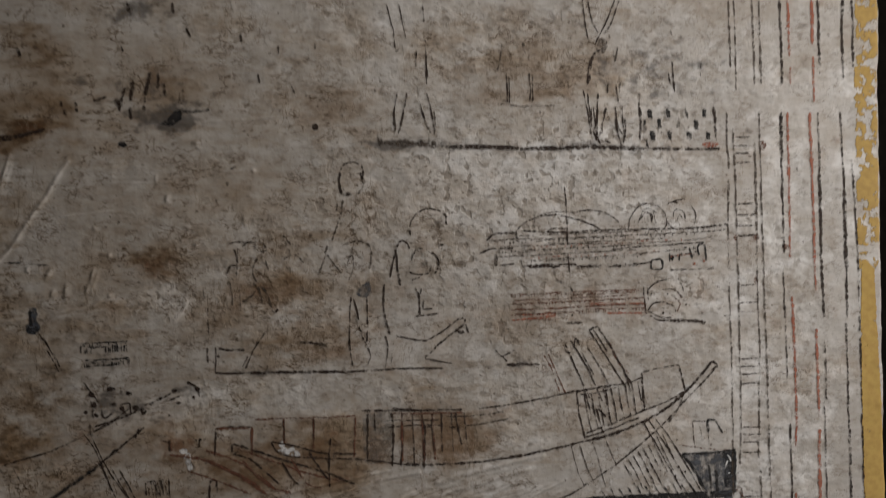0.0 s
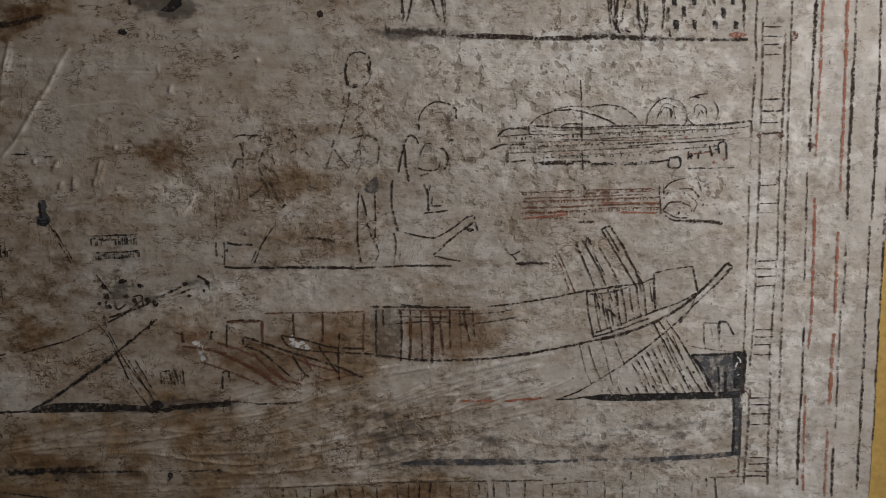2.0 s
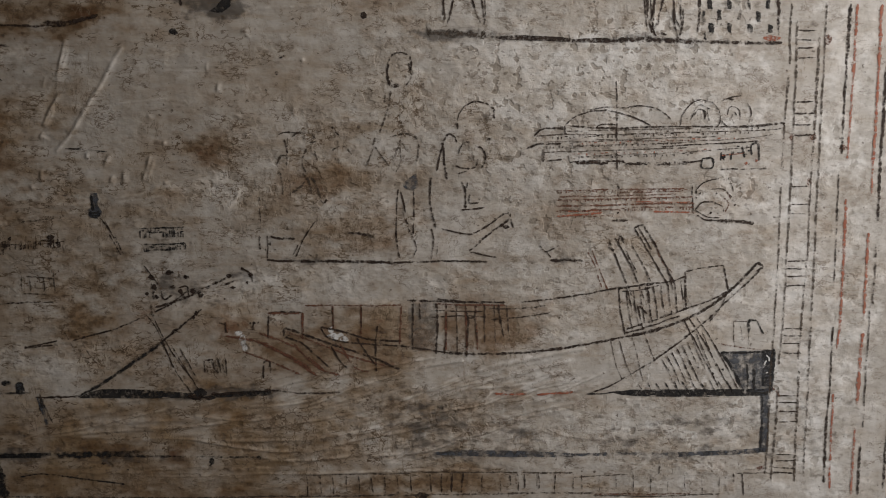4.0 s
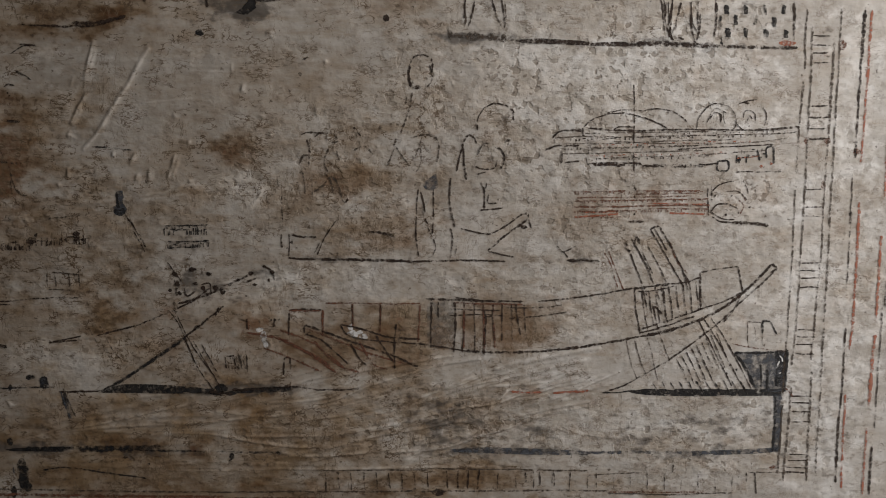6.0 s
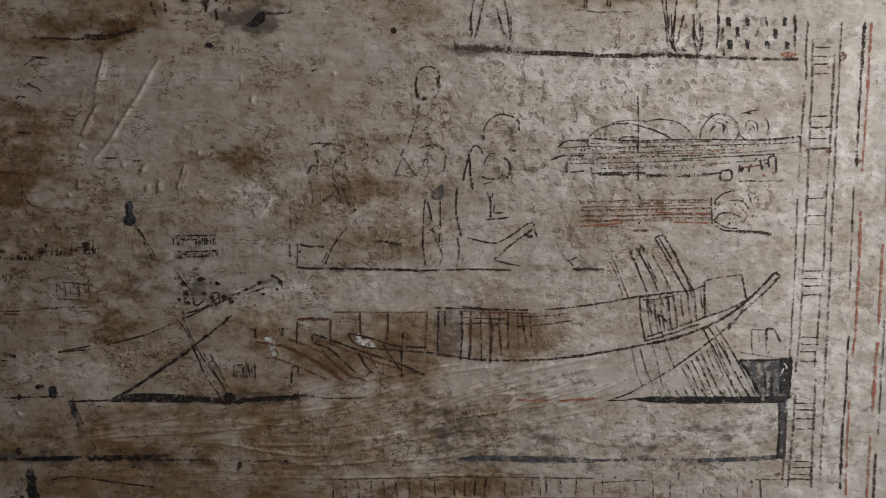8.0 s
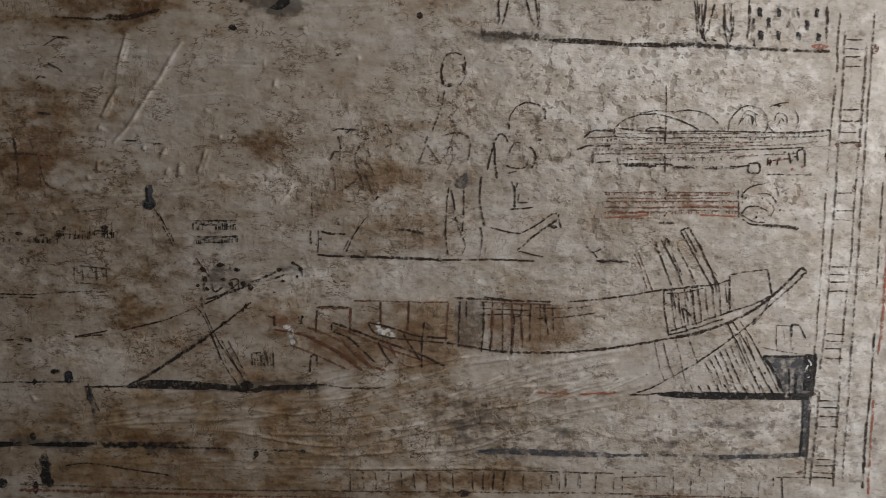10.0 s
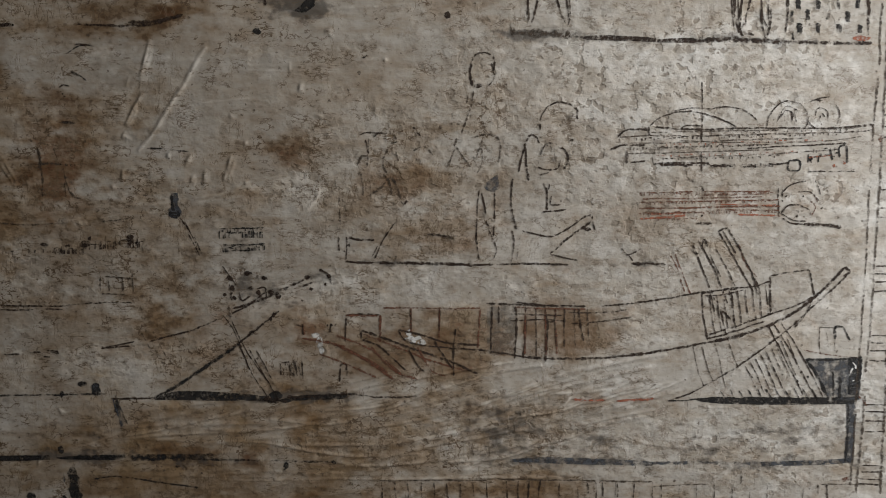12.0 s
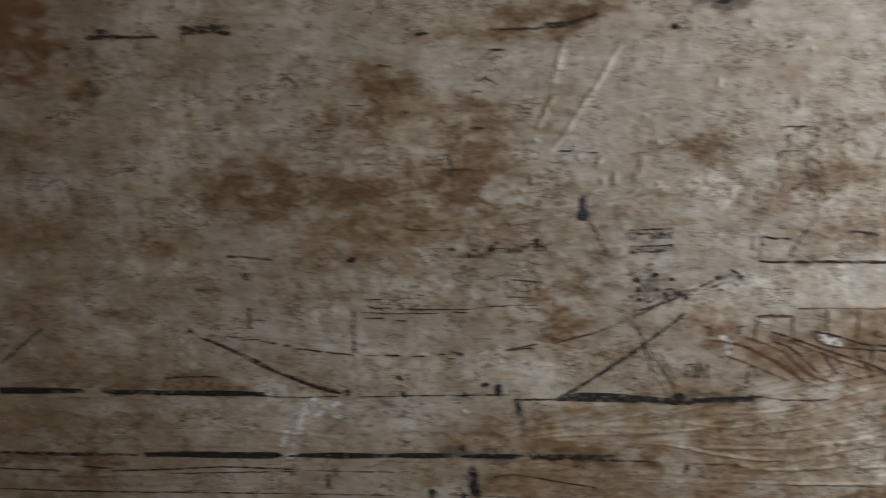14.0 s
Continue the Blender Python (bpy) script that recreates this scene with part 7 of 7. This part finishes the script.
pen.line(3.2, 479, 187.3, 480.1, 147.3, 479.9, 106.8)
pen.line(2.5, 479.9, 106.8, 480.6, 71.6, 481.7, 30.1)
pen.line(1.8, 481.8, 6.1, 483, -61, load=0.5)
pen.line(1.7, 480.5, -60.9, 481.4, -123.1, 482.9, -199.5, load=0.4)
pen.line(2.8, 482, -218.8, 481.5, -244.8, 481.9, -277.6)
pen.line(2.3, 504.6, 254.7, 506.2, 209.9, 507.4, 170.1, load=0.8)
pen.line(3.9, 507.4, 170.1, 508.4, 124, 508.5, 83)
pen.line(2.5, 508.5, 83, 509.2, 29.5, load=0.8)
pen.line(2.1, 507.1, 23.6, 508.2, -37.1, 509, -92.7, load=0.5)
pen.line(2.8, 509.6, -92.7, 509.8, -149.4, 510.2, -200.6, load=0.6)
pen.line(2.5, 510.2, -200.6, 511.1, -272.4, load=0.6)
pen.line(2.1, 517.3, 198.5, 521.5, 112.2, 523.5, 11.2, load=0.7)
pen.line(2.1, 523.5, 11.2, 524.7, -99.5, 525.3, -214.1, load=0.6)
pen.part("dark_line", INK, drawn)
pen.line(2.9, 442.9, 254.6, 443.7, 215.6, 444.2, 170.5)
pen.line(2.1, 444.2, 170.5, 444.4, 130.4, 443.7, 95.6, load=0.7)
pen.line(2.9, 445.7, 54.5, 446.6, 12.8, 447.7, -35.5)
pen.line(2.6, 447.7, -35.5, 448.3, -72.3, 447, -109.5, load=0.8)
pen.line(2.3, 446.3, -159.7, 447.5, -210.8, 449, -269.4, load=0.9)
pen.line(3.2, 469.2, 254.6, 469.8, 221.2, 470.5, 187.4)
pen.line(2.8, 470.5, 187.4, 471.8, 141.7, 472.2, 89.4)
pen.line(1.9, 472.2, 89.4, 472.6, 60, load=0.6)
pen.line(2.9, 472.4, 18.3, 472.8, -11.9, 474.8, -73.1)
pen.line(3.2, 474.6, -91.7, 474, -129.1, 474.5, -173.5)
pen.line(2.4, 473.9, -199.1, 474, -237.9, 474.1, -277.2, load=0.8)
pen.part("red_line", RED, drawn)
pen.spot(438.8, 108.5, 4.20, 3.00, load=0.7)
pen.spot(414.2, 218.4, 4.50, 5.28, load=0.5)
pen.spot(404.4, 72.8, 3.00, 4.80, load=0.5)
pen.spot(406.1, 119.2, 3.60, 3.00, load=0.6)
pen.line(2.4, 376.3, -150.8, 382.8, -157.3, 386.8, -162.5)
pen.spot(369.6, -244.8, 4.80, 3.00, load=0.6)
pen.spot(381.9, 119.5, 2.40, 3.60, load=0.5)
pen.part("red_fleck", FAINT_RED, drawn)
pen.fill(526, 100.4, 525.8, 65, 524, -7, 524.7, -99.5, 525.3, -214.1, 525.5, -293, 558, -294.6, 552, -163.7, 546.3, -38.1, 540.9, 82.6)
pen.part("ochre_strip", OCHRE, drawn, "yellow ochre strip, rubbed and flaking")
pen.fill(522.2, 402.5, 521.3, 315.8, 521.6, 253.8, 521.2, 191.8, 521.5, 129.7, 522.4, 101.8, 548.3, 101.3, 549.8, 191.6, 548.2, 253.8, 549.9, 316.1, 550, 403.1)
pen.fill(522.4, 101.8, 522.7, 80, 547.9, 79.5, 548.3, 101.3, load=0.95)
pen.part("ochre_flaked", OCHRE_FLAKED, drawn, "yellow ochre flaked off in patches")

drawn = thing("seated_shape", "faint brown upright strokes in a stained patch", "wall drawing", -460.2, 57.9, "outline shapes")
pen.line(2.4, -472.9, 106.8, -471.2, 94.2, -472.7, 86.7)
pen.line(1.8, -471.3, 92.5, -469.8, 75.2, -470.6, 57.8)
pen.line(1.6, -471.4, 91.3, -455.8, 91.5, -438.7, 88.8)
pen.line(1.6, -448.6, 87, -446.8, 75.5, -443.8, 63.9)
pen.line(1.7, -443.8, 63.9, -438.3, 58.1, -432.6, 56.5)
pen.line(1.4, -448, 72.6, -447.5, 58, load=0.8)
pen.part("stroke", FAINT, drawn)
pen.line(1.8, -448.5, 166.2, -444.9, 169.1, -438.2, 167.5)
pen.line(1.8, -445.3, 161.2, -443.2, 157.3)
pen.line(1.4, -447.7, 132.8, -440.8, 132.9, -434, 131.3, load=0.8)
pen.part("round_mark", INK, drawn)

drawn = thing("brush_marks", "short scattered dark flecks beside the stained patch", "wall drawing", -363.6, -2.9)
pen.spot(-511.3, 231.1, 1.44, 1.44)
pen.spot(-514, 150.7, 2.40, 1.80, load=0.7)
pen.line(1.8, -525.4, 179.8, -522.1, 169.7, load=0.8)
pen.line(2.4, -504.3, 226.8, -497.6, 226.3, -489.1, 226.4, load=0.9)
pen.spot(-151.2, 182.2, 1.80, 2.40, load=0.7)
pen.line(1.8, -148.3, 196.4, -142.6, 199.3, load=0.6)
pen.line(1.8, -145.4, 116.6, -142.4, 102.1, load=0.8)
pen.line(1.4, -151.2, 121.1, -144.2, 123.5, -127.9, 122.5, load=0.8)
pen.line(1.8, -97.6, 129.8, -89.9, 120.1, load=0.8)
pen.line(1.8, -104.1, 55.8, -105.8, 51.7, load=0.8)
pen.part("fleck", INK, drawn)

drawn = thing("brush_marks", "cluster of dark flecks round the older boat's stern", "wall drawing", -247.4, -47.8)
pen.spot(-286.4, -23.8, 3.00, 2.40)
pen.spot(-283.4, -35.8, 2.40, 4.80)
pen.spot(-267, -19.6, 4.20, 2.40)
pen.spot(-250.7, -24.3, 3.00, 2.40)
pen.spot(-281.4, -44.8, 2.40, 2.40)
pen.spot(-291.2, -41.8, 1.80, 1.80)
pen.spot(-264.6, -34.6, 3.60, 1.80)
pen.spot(-256.5, -39.4, 2.40, 3.00)
pen.spot(-244.2, -38.8, 3.00, 2.40)
pen.spot(-236.7, -43, 3.00, 3.60)
pen.spot(-229.4, -35.8, 3.00, 1.80)
pen.spot(-220.4, -30.9, 2.40, 1.80)
pen.spot(-206.7, -23.7, 3.00, 2.40)
pen.spot(-192.3, -16.5, 2.40, 1.80)
pen.spot(-184.2, -22.5, 2.40, 2.40)
pen.spot(-188, -30.9, 1.80, 1.80)
pen.spot(-242, -63, 1.80, 3.00)
pen.spot(-245.1, -67.2, 1.80, 2.40)
pen.spot(-265.1, -81.8, 3.00, 2.40)
pen.spot(-260.2, -108.9, 1.80, 1.80)
pen.spot(-212, -47.9, 1.20, 1.20)
pen.spot(-202.8, -35.8, 2.40, 1.80)
pen.part("fleck", INK, drawn)
pen.fill(-226.8, -148.8, -196.8, -147.7, -166.6, -146.7, -166.7, -152.3, -196.9, -154, -227, -154.4, load=0.75)
pen.fill(-259.2, -148.6, -248.4, -148.6, -248.6, -154.9, -259.4, -154.8, load=0.7)
pen.part("dark_run", BLACK, drawn)
pen.line(1.6, -236.5, -113.9, -235.8, -127.5)
pen.line(1.6, -235.4, -113.9, -227, -112.7)
pen.line(1.6, -227, -112.7, -226, -121.4, -221.4, -127.6)
pen.line(1.4, -221, -112.1, -219, -124.5)
pen.line(1.4, -213.8, -112.1, -213.1, -130.8)
pen.part("boxed_sign", INK, drawn)
pen.line(3, -211.5, -72.2, -210.7, -84.4)
pen.line(2.4, -132.1, -63.8, -132.5, -92.1)
pen.line(2, -167.3, -63.7, -153, -63.8, -133.9, -64.4)
pen.line(1.8, -150.4, -83.4, -117.6, -95.8, -81.5, -110.9, -45, -122.3)
pen.line(2.4, -174.6, -96.9, -141.9, -112.5, -124, -125)
pen.line(1.8, 39.8, -57.3, 41.7, -107)
pen.line(1.8, 50.7, -57.3, 52.7, -105.2)
pen.line(1.8, 19.1, -57.3, 19, -105)
pen.line(1.8, 9.4, -55.4, 41, -56.7, 82.5, -57.4)
pen.part("rust_stroke", FAINT_RED, drawn)
